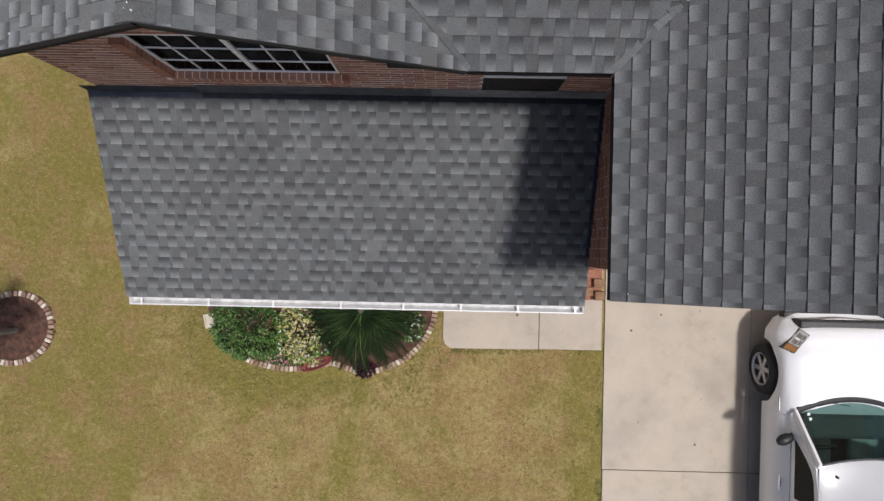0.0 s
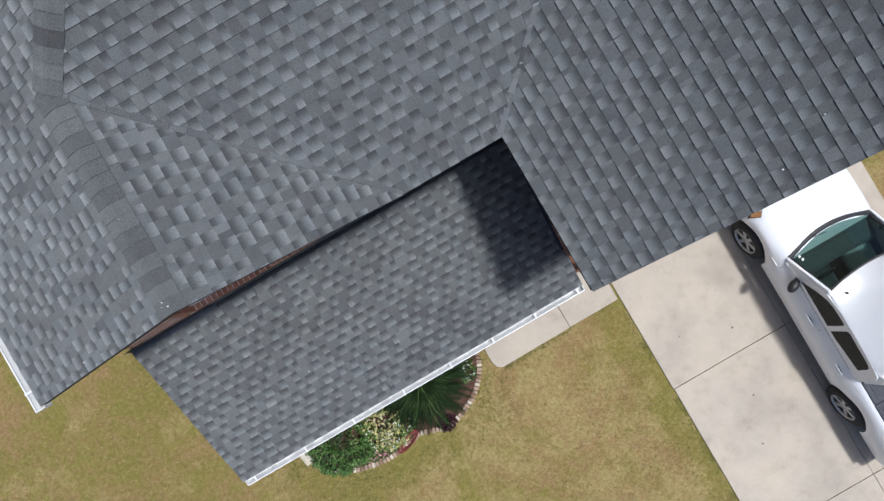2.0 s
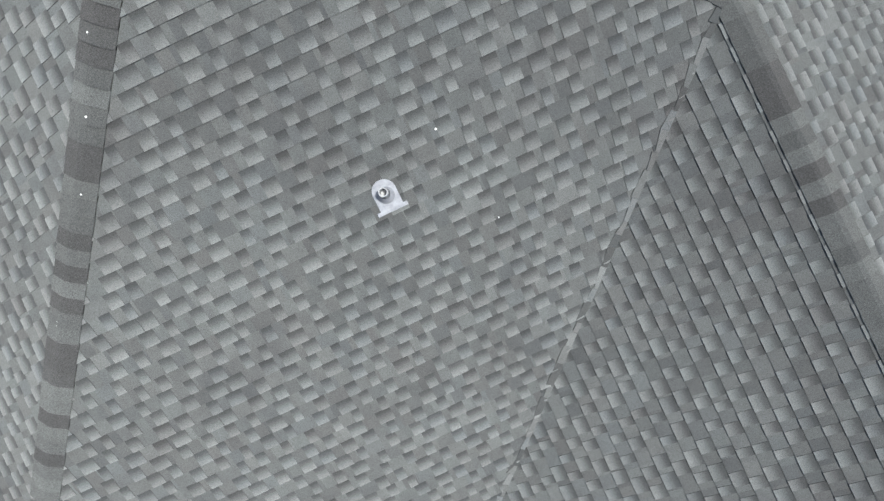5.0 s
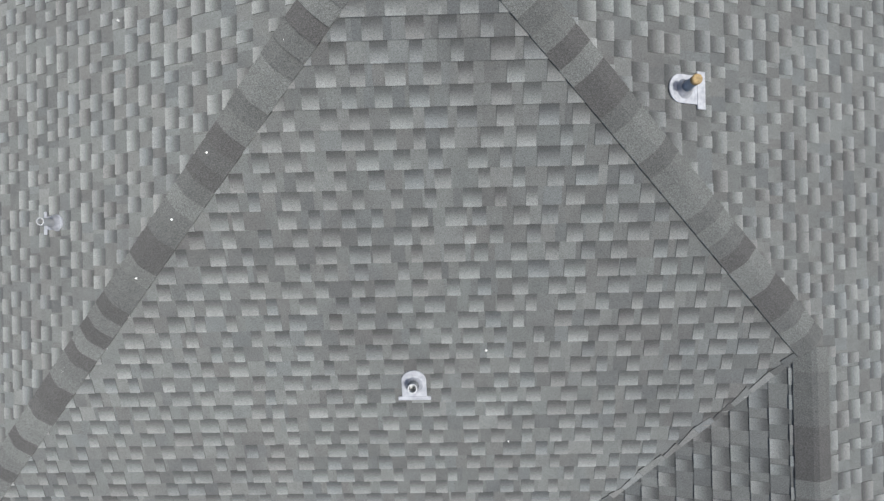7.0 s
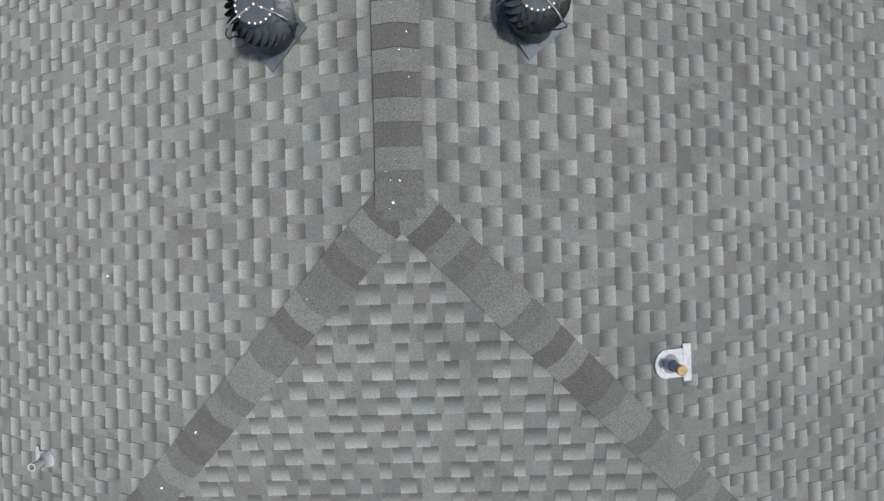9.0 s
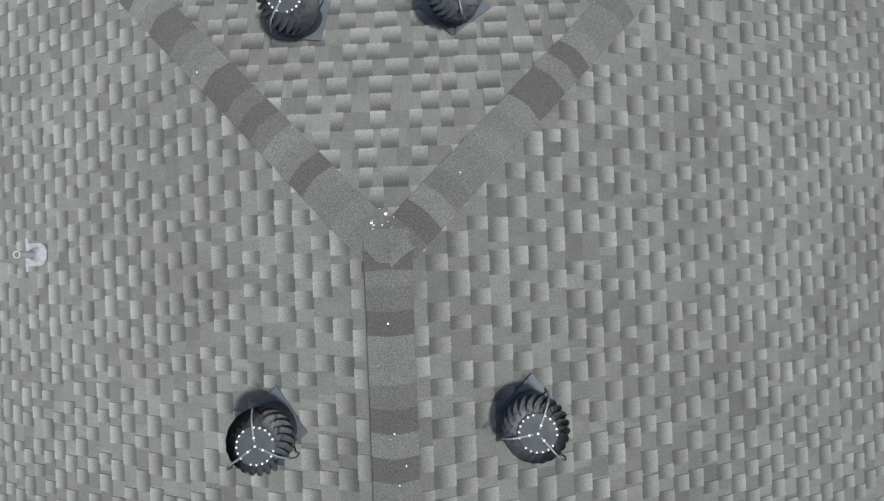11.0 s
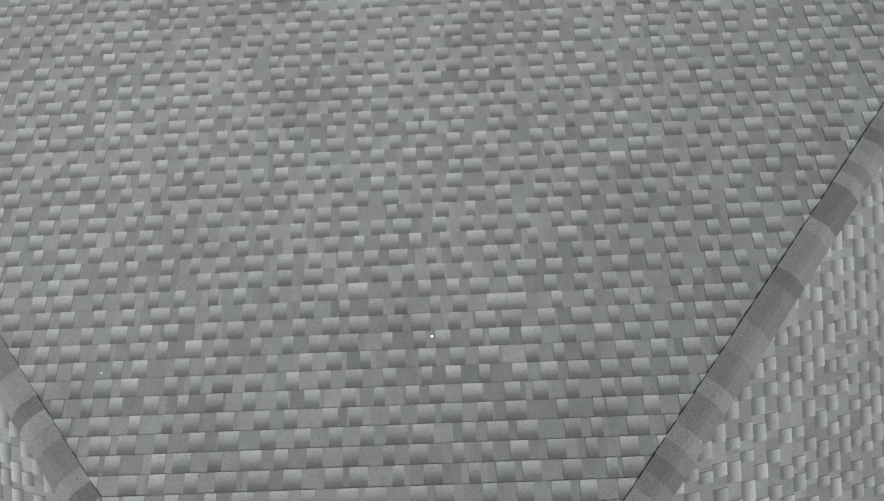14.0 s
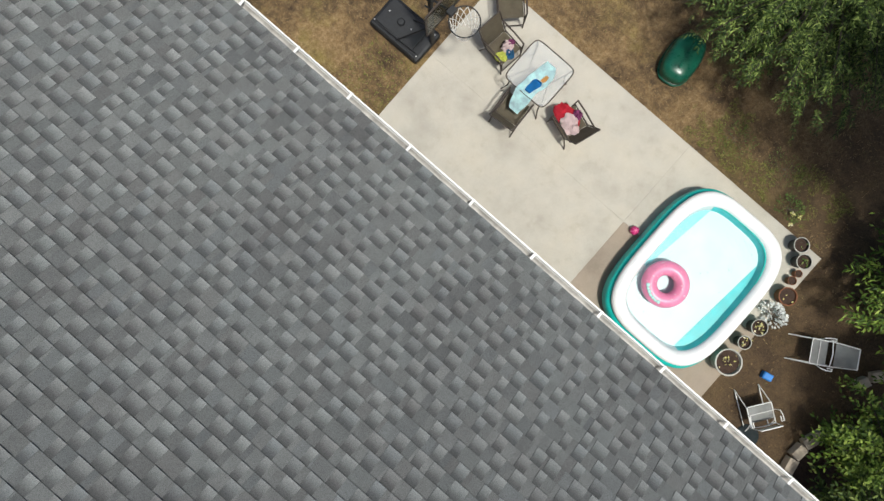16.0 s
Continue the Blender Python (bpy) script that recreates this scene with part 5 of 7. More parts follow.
def ring_bed(name, label, at, r, n, mats, size, mulch, rough=0.05, seed=1, lift=0.035):
    ob = tagged(empty(name, at), label, "flower bed")
    rng = random.Random(seed)
    ph = rng.random() * 6
    pts = []
    for i in range(14):
        t = i * math.tau / 14
        rr = r * (1 + rough * math.sin(2 * t + ph))
        pts.append((at[0] + rr * math.cos(t), at[1] + rr * math.sin(t)))
    bm = bmesh.new()
    prism(bm, [(x - at[0], y - at[1]) for x, y in pts], -0.02, 0.02)
    part("mulch", bm, mulch, ob)
    edging(ob, pts, math.tau * r / n, size, mats, True, lift)
    return ob


ring_bed("tree_ring", "ring of weathered bricks round brown mulch in the lawn", (-5.55, 0.13, 0), 0.56, 50, [EDGE_BRICK, EDGE_DARK, EDGE_PALE], (0.052, 0.085, 0.07), RED_MULCH)
STONE = plain("tan_edging_stone", (0.47, 0.40, 0.31), 0.92, var=0.2, scale=6, bump=0.3)
ring_bed("stone_ring", "round bed of dark mulch ringed with tan retaining stones", (-3.22, 19.77, 0), 0.66, 17, [STONE, STONE], (0.225, 0.19, 0.14), SOIL, 0.03, 2, 0.07)
ring_bed("stone_ring", "dark mulch bed ringed with tan retaining stones under a shrub", (11.14, 17.85, 0), 1.05, 25, [STONE, STONE], (0.24, 0.17, 0.14), SOIL, 0.03, 3, 0.07)


def loose_stones():
    for x, y, rz in ((10.12, 19.41, 66), (10.24, 19.66, 50), (10.44, 19.86, 32)):
        ob = tagged(empty("edging_stone", (x, y, 0), rz), "tan retaining stone lying on shaded earth", "stone", "loose edging stones")
        bm = bmesh.new()
        q = [(-0.115, -0.085), (0.115, -0.085), (0.10, 0.085), (-0.10, 0.085)]
        prism(bm, q, 0.0, 0.13)
        bmesh.ops.bevel(bm, geom=bm.edges[:], offset=0.015, segments=2, affect="EDGES", profile=0.5)
        part("block", bm, STONE, ob)


loose_stones()

# ---- grass blades ----
BLADE = leaf_material("grass_blade", [(0.0, (0.16, 0.138, 0.03)), (0.35, (0.23, 0.19, 0.05)), (0.7, (0.33, 0.25, 0.10)), (1.0, (0.44, 0.35, 0.19))], 0.8)
BLADE_GREEN = leaf_material("green_blade", [(0.0, (0.085, 0.098, 0.018)), (0.5, (0.16, 0.165, 0.038)), (1.0, (0.30, 0.27, 0.10))], 0.8)
BLADE_DRY = leaf_material("dry_blade", [(0.0, (0.10, 0.06, 0.025)), (0.5, (0.21, 0.14, 0.065)), (0.9, (0.30, 0.22, 0.12)), (1.0, (0.10, 0.13, 0.03))], 0.8)


def grass(name, label, areas, per, material, seed, avoid):
    rng = random.Random(seed)
    v, f = [], []
    for (x0, y0, x1, y1) in areas:
        for _ in range(int((x1 - x0) * (y1 - y0) * per)):
            x, y = rng.uniform(x0, x1), rng.uniform(y0, y1)
            if avoid(x, y) or noise.noise((x * 0.9, y * 0.9, seed * 1.0)) + rng.gauss(0, 0.3) < -0.25:
                continue
            for b in range(3):
                th = rng.uniform(0, math.tau)
                h, l = rng.uniform(0.012, 0.04), rng.uniform(0.015, 0.05)
                c, s = math.cos(th), math.sin(th)
                w = rng.uniform(0.003, 0.007)
                k = len(v)
                v += [(x - s * w, y + c * w, -0.002), (x + s * w, y - c * w, -0.002), (x + c * l, y + s * l, h)]
                f.append((k, k + 1, k + 2))
    me = bpy.data.meshes.new(name)
    me.from_pydata(v, [], f)
    me.materials.append(material)
    tagged(new(name, me), label, "grass", kind="stuff")


def front_keepout(x, y):
    if x > 3.50 or (x > 1.07 and y > -0.05):
        return True
    if -2.55 < x < 0.97 and y > -0.5 and abs(x + 0.8) < 1.75 * math.sqrt(max(0, min(1, (y + 0.55) / 0.9))):
        return True
    return (x + 5.55) ** 2 + (y - 0.13) ** 2 < 0.4


def back_keepout(x, y):
    if 1.05 < x < 8.32 and y < 20.6:
        return True
    if (x + 3.22) ** 2 + (y - 19.77) ** 2 < 0.6 or (-0.1 < x < 1.05 and 18.5 < y < 19.2):
        return True
    return x > 8.3 and random.random() < 0.75


grass("grass", "short dry straw and green lawn grass", [(-7.5, -4.6, 3.6, 3.0)], 330, BLADE, 41, front_keepout)
grass("grass", "greener grass round the front bed", [(-3.0, -1.0, 1.15, 0.5), (-3.3, 0.0, -2.5, 1.6)], 700, BLADE_GREEN, 45, lambda x, y: front_keepout(x, y) or random.random() < 0.5 * math.hypot((x + 0.85) / 1.1, (y - 0.3) / 0.62) - 0.55)
grass("grass", "green grass creeping over the edge of the concrete", [(3.46, -4.6, 3.575, -0.03), (1.2, -0.10, 3.5, 0.0)], 1500, BLADE_GREEN, 43, lambda x, y: noise.noise((x * 1.2, y * 2.3, 7.0)) < -0.15)
grass("grass", "tufts of olive grass between house and patio", [(0.1, 16.95, 1.07, 18.5)], 420, BLADE_GREEN, 44, lambda x, y: False)
grass("grass", "sparse dry brown grass over earth", [(-4.5, 17.0, 1.1, 21.0), (1.1, 20.5, 11.5, 23.2), (8.3, 17.0, 10.2, 20.6)], 230, BLADE_DRY, 42, back_keepout)
grass("grass", "green weeds in the bare earth beside the patio", [(5.0, 20.66, 8.2, 21.7)], 1500, BLADE_GREEN, 46, lambda x, y: noise.noise((x * 1.7, y * 1.7, 4.0)) + 0.5 * noise.noise((x * 5.0, y * 5.0, 2.0)) < 0.12)


# ---- the pickup on the driveway ----
CAR_WHITE = Mat("white_car_paint", 0.28)
CAR_WHITE.color(CAR_WHITE.ramp(CAR_WHITE.noise(3.0), [(0.3, (0.79, 0.80, 0.81)), (0.7, (0.83, 0.83, 0.835))]))
CAR_WHITE.b.inputs["Coat Weight"].default_value = 0.4
CAR_WHITE = CAR_WHITE.m
CAR_BLACK = plain("black_plastic", (0.018, 0.018, 0.019), 0.5, var=0.25, scale=20)
TONNEAU = plain("dark_bed_cover", (0.030, 0.033, 0.042), 0.55, var=0.2, scale=6)
COWL = plain("grey_cowl", (0.09, 0.085, 0.085), 0.7, var=0.3)
TYRE = plain("tyre_rubber", (0.022, 0.022, 0.022), 0.85, var=0.2)
ALLOY = plain("alloy_rim", (0.48, 0.48, 0.48), 0.35, 0.7, var=0.1)
CHROME = plain("chrome", (0.7, 0.7, 0.7), 0.15, 1.0, var=0.03)
AMBER = plain("amber_lens", (0.34, 0.17, 0.06), 0.25)
LENS_CLEAR = plain("clear_lamp_lens", (0.50, 0.50, 0.48), 0.15, 0.3, var=0.3, scale=30)
SEAT = plain("grey_green_seat", (0.36, 0.42, 0.38), 0.85, var=0.2)
DASH = plain("grey_dash", (0.07, 0.085, 0.08), 0.7)
CAR_GLASS = glass_material("green_tinted_glass", (0.19, 0.31, 0.285), 0.02, 0.05)
DARK_GLASS = glass_material("privacy_glass", (0.012, 0.014, 0.012), 0.02)
SIDE_GLASS = plain("dark_tinted_glass", (0.007, 0.011, 0.010), 0.25, var=0.2)
SIDE_GLASS.node_tree.nodes["Principled BSDF"].inputs["Specular IOR Level"].default_value = 0.12
LAMP_RED = plain("red_lens", (0.35, 0.02, 0.02), 0.25)

FRONT_AXLE, REAR_AXLE, NOSE, TAIL = -0.08, -3.27, 0.77, -4.42


def lerp_table(y, table):
    for (a, va), (b, vb) in zip(table, table[1:]):
        if a <= y <= b:
            t = (y - a) / (b - a)
            t = t * t * (3 - 2 * t)
            return va + (vb - va) * t
    return table[0][1] if y < table[0][0] else table[-1][1]


def truck():
    root = tagged(empty("pickup_truck", (6.64, -0.09, 0.03)), "white four-door pickup truck with black bed cover on concrete", "car")
    half = [(TAIL, 0.84), (-4.3, 0.90), (-3.0, 0.915), (-0.5, 0.905), (0.25, 0.90), (0.50, 0.88), (0.66, 0.79), (NOSE, 0.60)]
    shoulder = [(TAIL, 1.06), (-4.3, 1.10), (-2.6, 1.11), (-2.4, 1.08), (-0.6, 1.06), (0.15, 1.01), (0.40, 0.91), (0.56, 0.80), (0.68, 0.70), (NOSE, 0.62)]
    middle = [(TAIL, 1.06), (-2.6, 1.10), (-0.62, 1.10), (-0.45, 1.15), (0.2, 1.11), (0.46, 1.06), (0.585, 1.0), (0.62, 0.86), (0.66, 0.72), (NOSE, 0.63)]

    def floor_of(y):
        z = 0.36
        for w in (FRONT_AXLE, REAR_AXLE):
            d = abs(y - w)
            if d < 0.46:
                z = max(z, 0.34 + math.sqrt(max(0, 0.46 ** 2 - d * d)))
        return z
    ys = sorted({round(TAIL + i * (NOSE - TAIL) / 110, 4) for i in range(111)} | {FRONT_AXLE + s * 0.459 for s in (-1, 1)} | {REAR_AXLE + s * 0.459 for s in (-1, 1)})
    bm = bmesh.new()
    rows = []
    for y in ys:
        w, zs, zt, zb = lerp_table(y, half), lerp_table(y, shoulder), lerp_table(y, middle), floor_of(y)
        zb = min(zb, zs - 0.08)
        h = [(w - 0.02, zb), (w, zb + (zs - zb) * 0.25), (w + 0.012, zb + (zs - zb) * 0.55), (w - 0.005, zb + (zs - zb) * 0.85), (w - 0.045, zs), (w - 0.13, zs + (zt - zs) * 0.45 + 0.012), (w * 0.62, zs + (zt - zs) * 0.85 + 0.008), (w * 0.3, zt), (0, zt + 0.004)]
        prof = [(-x, z) for x, z in h] + [(x, z) for x, z in h[-2::-1]]
        rows.append([bm.verts.new((x, y, z)) for x, z in prof])
    for A, B in zip(rows, rows[1:]):
        yc = (A[0].co.y + B[0].co.y) / 2
        for i in range(len(A) - 1):
            if -2.45 < yc < -0.55 and 4 <= i <= 11:
                continue
            bm.faces.new((A[i], A[i + 1], B[i + 1], B[i]))
    body = part("body", bm, CAR_WHITE, root, "white painted body", smooth=True)
    # dark underside and wheel housings
    part("chassis", box((-0.78, TAIL + 0.15, 0.30), (0.78, NOSE - 0.2, 0.62), 0.03), CAR_BLACK, root)
    part("bumper", box((-0.72, NOSE - 0.16, 0.42), (0.72, NOSE + 0.05, 0.62), 0.05), CAR_BLACK, root, "black lower bumper")
    part("grille", box((-0.66, 0.56, 0.62), (0.66, 0.70, 0.93), 0.03), CAR_BLACK, root)
    part("grille_trim", tube([(-0.60, 0.685, 0.80), (0, 0.715, 0.80), (0.60, 0.685, 0.80)], 0.014, 6), CHROME, root)
    part("bumper", box((-0.84, TAIL - 0.1, 0.45), (0.84, TAIL + 0.1, 0.66), 0.05), CAR_BLACK, root, "dark rear bumper")
    for s in (-1, 1):
        corners = [Vector((s * x, y, z)) for x, y, z in ((0.875, 0.31, 0.82), (0.75, 0.245, 0.912), (0.53, 0.50, 0.895), (0.64, 0.585, 0.835))]

        def lamp_plate(t0, t1, e0, e1, top, deep):
            """A plate over the swept lamp from t0 to t1 of its length and e0 to e1 of its width."""
            bm = bmesh.new()
            q = [corners[0].lerp(corners[3], t).lerp(corners[1].lerp(corners[2], t), e) for t, e in ((t0, e0), (t0, e1), (t1, e1), (t1, e0))]
            hi = [bm.verts.new(p + Vector((0, 0, top))) for p in q]
            lo = [bm.verts.new(p - Vector((0, 0, deep))) for p in q]
            bm.faces.new(hi)
            bm.faces.new(lo[::-1])
            for i in range(4):
                k = (i + 1) % 4
                bm.faces.new((lo[i], lo[k], hi[k], hi[i]))
            bmesh.ops.recalc_face_normals(bm, faces=bm.faces[:])
            return bm
        lamp = part("headlight", lamp_plate(0, 1, 0, 1, 0, 0.14), CAR_BLACK, root, "swept clear headlight in a dark housing")
        part("indicator", lamp_plate(0.03, 0.27, 0.08, 0.93, 0.010, 0.02), AMBER, lamp, "amber indicator")
        part("lens", lamp_plate(0.30, 0.97, 0.08, 0.93, 0.010, 0.02), LENS_CLEAR, lamp, "clear lens")
        for t in (0.36, 0.64):
            part("reflector", lamp_plate(t, t + 0.2, 0.22, 0.62, 0.014, 0.01), CHROME, lamp)
            part("lamp_bezel", lamp_plate(t + 0.03, t + 0.22, 0.70, 0.84, 0.013, 0.01), COWL, lamp)
        part("tail_light", box((s * 0.86 - 0.05, TAIL - 0.01, 0.75), (s * 0.86 + 0.05, TAIL + 0.06, 1.0), 0.015), LAMP_RED, root)
    # cab: roof, pillars, glass
    bm = bmesh.new()
    top = []
    for y, w, z in ((-1.04, 0.765, 1.735), (-1.13, 0.80, 1.765), (-1.35, 0.815, 1.795), (-1.8, 0.82, 1.805), (-2.25, 0.81, 1.79), (-2.38, 0.79, 1.77), (-2.45, 0.75, 1.73)):
        top.append([bm.verts.new((x * w, y + 0.10 * (1 - x * x) * (1 if y > -1.2 else 0.4 if y > -1.5 else -0.2 if y < -2.2 else 0), z - 0.05 * abs(x) ** 3)) for x in (-1, -0.9, -0.6, 0, 0.6, 0.9, 1)])
    for A, B in zip(top, top[1:]):
        for i in range(6):
            bm.faces.new((A[i], A[i + 1], B[i + 1], B[i]))
    bmesh.ops.solidify(bm, geom=bm.faces[:], thickness=0.03)
    part("roof", bm, CAR_WHITE, root, smooth=True)

    def strip(p, q, w, t, name="pillar", mt=CAR_WHITE):
        p, q = Vector(p), Vector(q)
        d = (q - p).normalized()
        a = Vector((1, 0, 0)) if abs(d.x) < 0.8 else Vector((0, 1, 0))
        s = d.cross(a).normalized()
        u = s.cross(d)
        m = Matrix((d, s, u)).transposed().to_4x4()
        m.translation = p
        bm = bmesh.new()
        add_box(bm, (0, -w / 2, -t / 2), ((q - p).length, w / 2, t / 2), 0.012, m)
        part(name, bm, mt, root)
    for s in (-1, 1):
        strip((s * 0.845, -0.53, 1.085), (s * 0.785, -1.07, 1.715), 0.10, 0.05)
        strip((s * 0.80, -2.49, 1.09), (s * 0.735, -2.44, 1.73), 0.20, 0.04)
        strip((s * 0.875, -0.55, 1.075), (s * 0.875, -2.5, 1.085), 0.05, 0.04, "belt_rail")

        def on_side(y, z, out=0.0):
            f = (z - 1.07) / 0.67
            return (s * (0.884 - 0.066 * f + out), y, z)

        def side_panel(name, outline, out, thick, mt, label):
            bm = bmesh.new()
            a = [bm.verts.new(on_side(y, z, out)) for y, z in outline]
            b = [bm.verts.new(on_side(y, z, out - thick)) for y, z in outline]
            bm.faces.new(a)
            bm.faces.new(b[::-1])
            for i in range(len(a)):
                k = (i + 1) % len(a)
                bm.faces.new((a[i], a[k], b[k], b[i]))
            return part(name, bm, mt, root, label)
        side_panel("door_frame", [(-0.58, 1.07), (-0.80, 1.34), (-0.99, 1.58), (-1.10, 1.68), (-1.35, 1.73), (-1.8, 1.745), (-2.25, 1.73), (-2.40, 1.69), (-2.46, 1.58), (-2.52, 1.07)], 0.0, 0.03, CAR_WHITE, "white window surround")
        for outline in ([(-0.80, 1.105), (-0.83, 1.14), (-0.93, 1.29), (-1.06, 1.47), (-1.17, 1.585), (-1.28, 1.635), (-1.52, 1.66), (-1.565, 1.645), (-1.575, 1.60), (-1.60, 1.135), (-1.585, 1.105)],
                        [(-1.70, 1.105), (-1.685, 1.14), (-1.665, 1.61), (-1.68, 1.65), (-1.72, 1.662), (-2.17, 1.652), (-2.25, 1.62), (-2.275, 1.56), (-2.335, 1.17), (-2.325, 1.12), (-2.29, 1.105)]):
            side_panel("side_window", outline, 0.005, 0.008, SIDE_GLASS, "dark side window")
        strip((s * 0.888, -0.86, 1.092), (s * 0.888, -2.33, 1.092), 0.016, 0.016, "window_seal", CAR_BLACK)
        # doors: gaps and handles
        for y in (-0.60, -1.66, -2.42):
            part("door_gap", box((s * 0.90 - 0.012, y - 0.0018, 0.5), (s * 0.90 + 0.012, y + 0.0018, 0.98)), COWL, root)
        for y in (-1.47, -2.29):
            loop = [(s * (0.945 + 0.02 * math.sin(t)), y + 0.095 * math.cos(t), 0.94 + 0.03 * math.sin(t)) for t in [k * math.tau / 20 for k in range(20)]]
            h = part("door_handle", tube(loop, 0.011, 6, True), CAR_WHITE, root, "white loop handle")
            part("handle_cup", box((s * 0.93 - 0.012, y - 0.06, 0.92), (s * 0.93 + 0.012, y + 0.06, 0.945), 0.008), CAR_BLACK, h)
        part("badge", box((s * 0.915 - 0.006, -0.56, 0.86), (s * 0.915 + 0.006, -0.38, 0.885), 0.003), ALLOY, root, "grey badge strip")
        # mirror
        bm = bmesh.new()
        bmesh.ops.create_uvsphere(bm, u_segments=16, v_segments=10, radius=1, matrix=Matrix.Translation((s * 1.0, -0.88, 1.12)) @ Matrix.Rotation(s * radians(-18), 4, "Z") @ Matrix.Diagonal((0.135, 0.07, 0.085, 1)))
        mir = part("wing_mirror", bm, CAR_BLACK, root, "black wing mirror", smooth=True)
        part("mirror_arm", tube([(s * 0.82, -0.78, 1.10), (s * 0.94, -0.86, 1.10)], 0.03, 8), CAR_BLACK, mir)
        for y in (FRONT_AXLE, REAR_AXLE):
            wheel(root, s, y)
    # windscreen, curved forward at its middle
    bm = bmesh.new()
    lo, hi = [], []
    for i in range(13):
        x = -1 + i / 6
        lo.append(bm.verts.new((x * 0.785, -0.54 + 0.17 * (1 - x * x), 1.09 + 0.045 * (1 - x * x))))
        hi.append(bm.verts.new((x * 0.76, -1.05 + 0.10 * (1 - x * x), 1.70 + 0.05 * (1 - x * x))))
    for i in range(12):
        bm.faces.new((lo[i], lo[i + 1], hi[i + 1], hi[i]))
    ws = part("windscreen", bm, CAR_GLASS, root, "green tinted windscreen", smooth=True)
    ws.visible_shadow = False
    for k in range(2):
        part("sticker", box((-0.70 + 0.004, -0.565 - 0.05 * k, 1.17 + 0.055 * k), (-0.655, -0.53 - 0.05 * k, 1.175 + 0.055 * k)), RIVET_WHITE, ws)
    edge = [(-1 + i / 6) for i in range(13)]
    for s in (-1, 1):
        part("windscreen_seal", tube([(s * 0.775, -0.545, 1.10), (s * 0.752, -1.045, 1.712)], 0.018, 6), CAR_BLACK, root)
    part("cowl", tube([(x * 0.80, -0.515 + 0.17 * (1 - x * x), 1.088 + 0.045 * (1 - x * x)) for x in edge], 0.045, 8), CAR_BLACK, root, "black cowl strip")
    part("windscreen_seal", tube([(x * 0.76, -1.045 + 0.10 * (1 - x * x), 1.712 + 0.05 * (1 - x * x)) for x in edge], 0.016, 6), CAR_BLACK, root)
    for x in (-0.5, 0.1):
        part("wiper", tube([(x, -0.37, 1.15), (x + 0.45, -0.43, 1.165)], 0.006, 6), CAR_BLACK, root)
    bm = bmesh.new()
    bm.faces.new([bm.verts.new(p) for p in ((-0.74, -2.47, 1.12), (0.74, -2.47, 1.12), (0.63, -2.43, 1.66), (-0.63, -2.43, 1.66))])
    bmesh.ops.solidify(bm, geom=bm.faces[:], thickness=0.004)
    part("rear_window", bm, DARK_GLASS, root, "dark rear window")
    part("antenna", lathe([(0.02, 0), (0.016, 0.03), (0.006, 0.06), (0, 0.065)], 10, (-0.58, -1.16, 1.78)), CAR_BLACK, root)
    # cabin
    part("cabin_floor", box((-0.8, -2.4, 0.62), (0.8, -0.6, 0.68)), CAR_BLACK, root)
    part("defrost_vent", box((-0.35, -0.62, 1.055), (0.35, -0.58, 1.066), 0.003), CAR_BLACK, root)
    part("dashboard", box((-0.76, -0.88, 0.80), (0.76, -0.50, 1.06), 0.06), DASH, root)
    for x in (-0.38, 0.38):
        for y in (-1.30, -2.0):
            part("seat", box((x - 0.25, y - 0.05, 0.68), (x + 0.25, y + 0.42, 0.88), 0.06), SEAT, root)
            part("seat_back", box((x - 0.25, y - 0.20, 0.85), (x + 0.25, y - 0.04, 1.36), 0.06), SEAT, root)
            part("headrest", box((x - 0.13, y - 0.20, 1.38), (x + 0.13, y - 0.09, 1.52), 0.04), SEAT, root)
    part("steering_wheel", tube([(-0.38 + 0.18 * math.cos(t), -0.98 + 0.06 * math.sin(t), 1.06 + 0.17 * math.sin(t)) for t in [i * math.tau / 24 for i in range(24)]], 0.014, 6, True), DASH, root)
    # bed with its folded cover
    for i in range(4):
        y0 = -2.73 - i * 0.405
        part("bed_cover", box((-0.845, y0 - 0.40, 1.10), (0.845, y0, 1.14), 0.012), TONNEAU, root, "dark ribbed bed cover")
        for k in range(9):
            x = -0.74 + k * 0.185
            part("cover_rib", box((x - 0.012, y0 - 0.385, 1.139), (x + 0.012, y0 - 0.02, 1.148), 0.003), TONNEAU, root)
    for s in (-1, 1):
        part("cover_knob", lathe([(0, 0.02), (0.02, 0.016), (0.024, 0)], 12, (s * 0.68, -2.85, 1.137)), CAR_BLACK, root)
    # sides lean in above the belt, and the cab is low
    for ob in root.children_recursive:
        if ob.name.split(".")[0] in ("wheel", "rim", "hub", "rim_lip", "spoke", "headlight", "lens", "indicator", "reflector", "lamp_bezel"):
            continue
        long = ob.name.split(".")[0] not in ("body", "chassis", "bumper", "tail_light", "bed_cover", "cover_rib", "cover_knob")
        for v in ob.data.vertices:
            z = v.co.z
            if long and v.co.y < -0.53:
                v.co.y = -0.53 + (v.co.y + 0.53) * 1.085
            if z > 0.5:
                v.co.x *= 1 - 0.115 * max(0.0, min(1.0, (z - 0.7) / 0.4))
                v.co.z = 0.5 + (z - 0.5) * 0.77
    return root


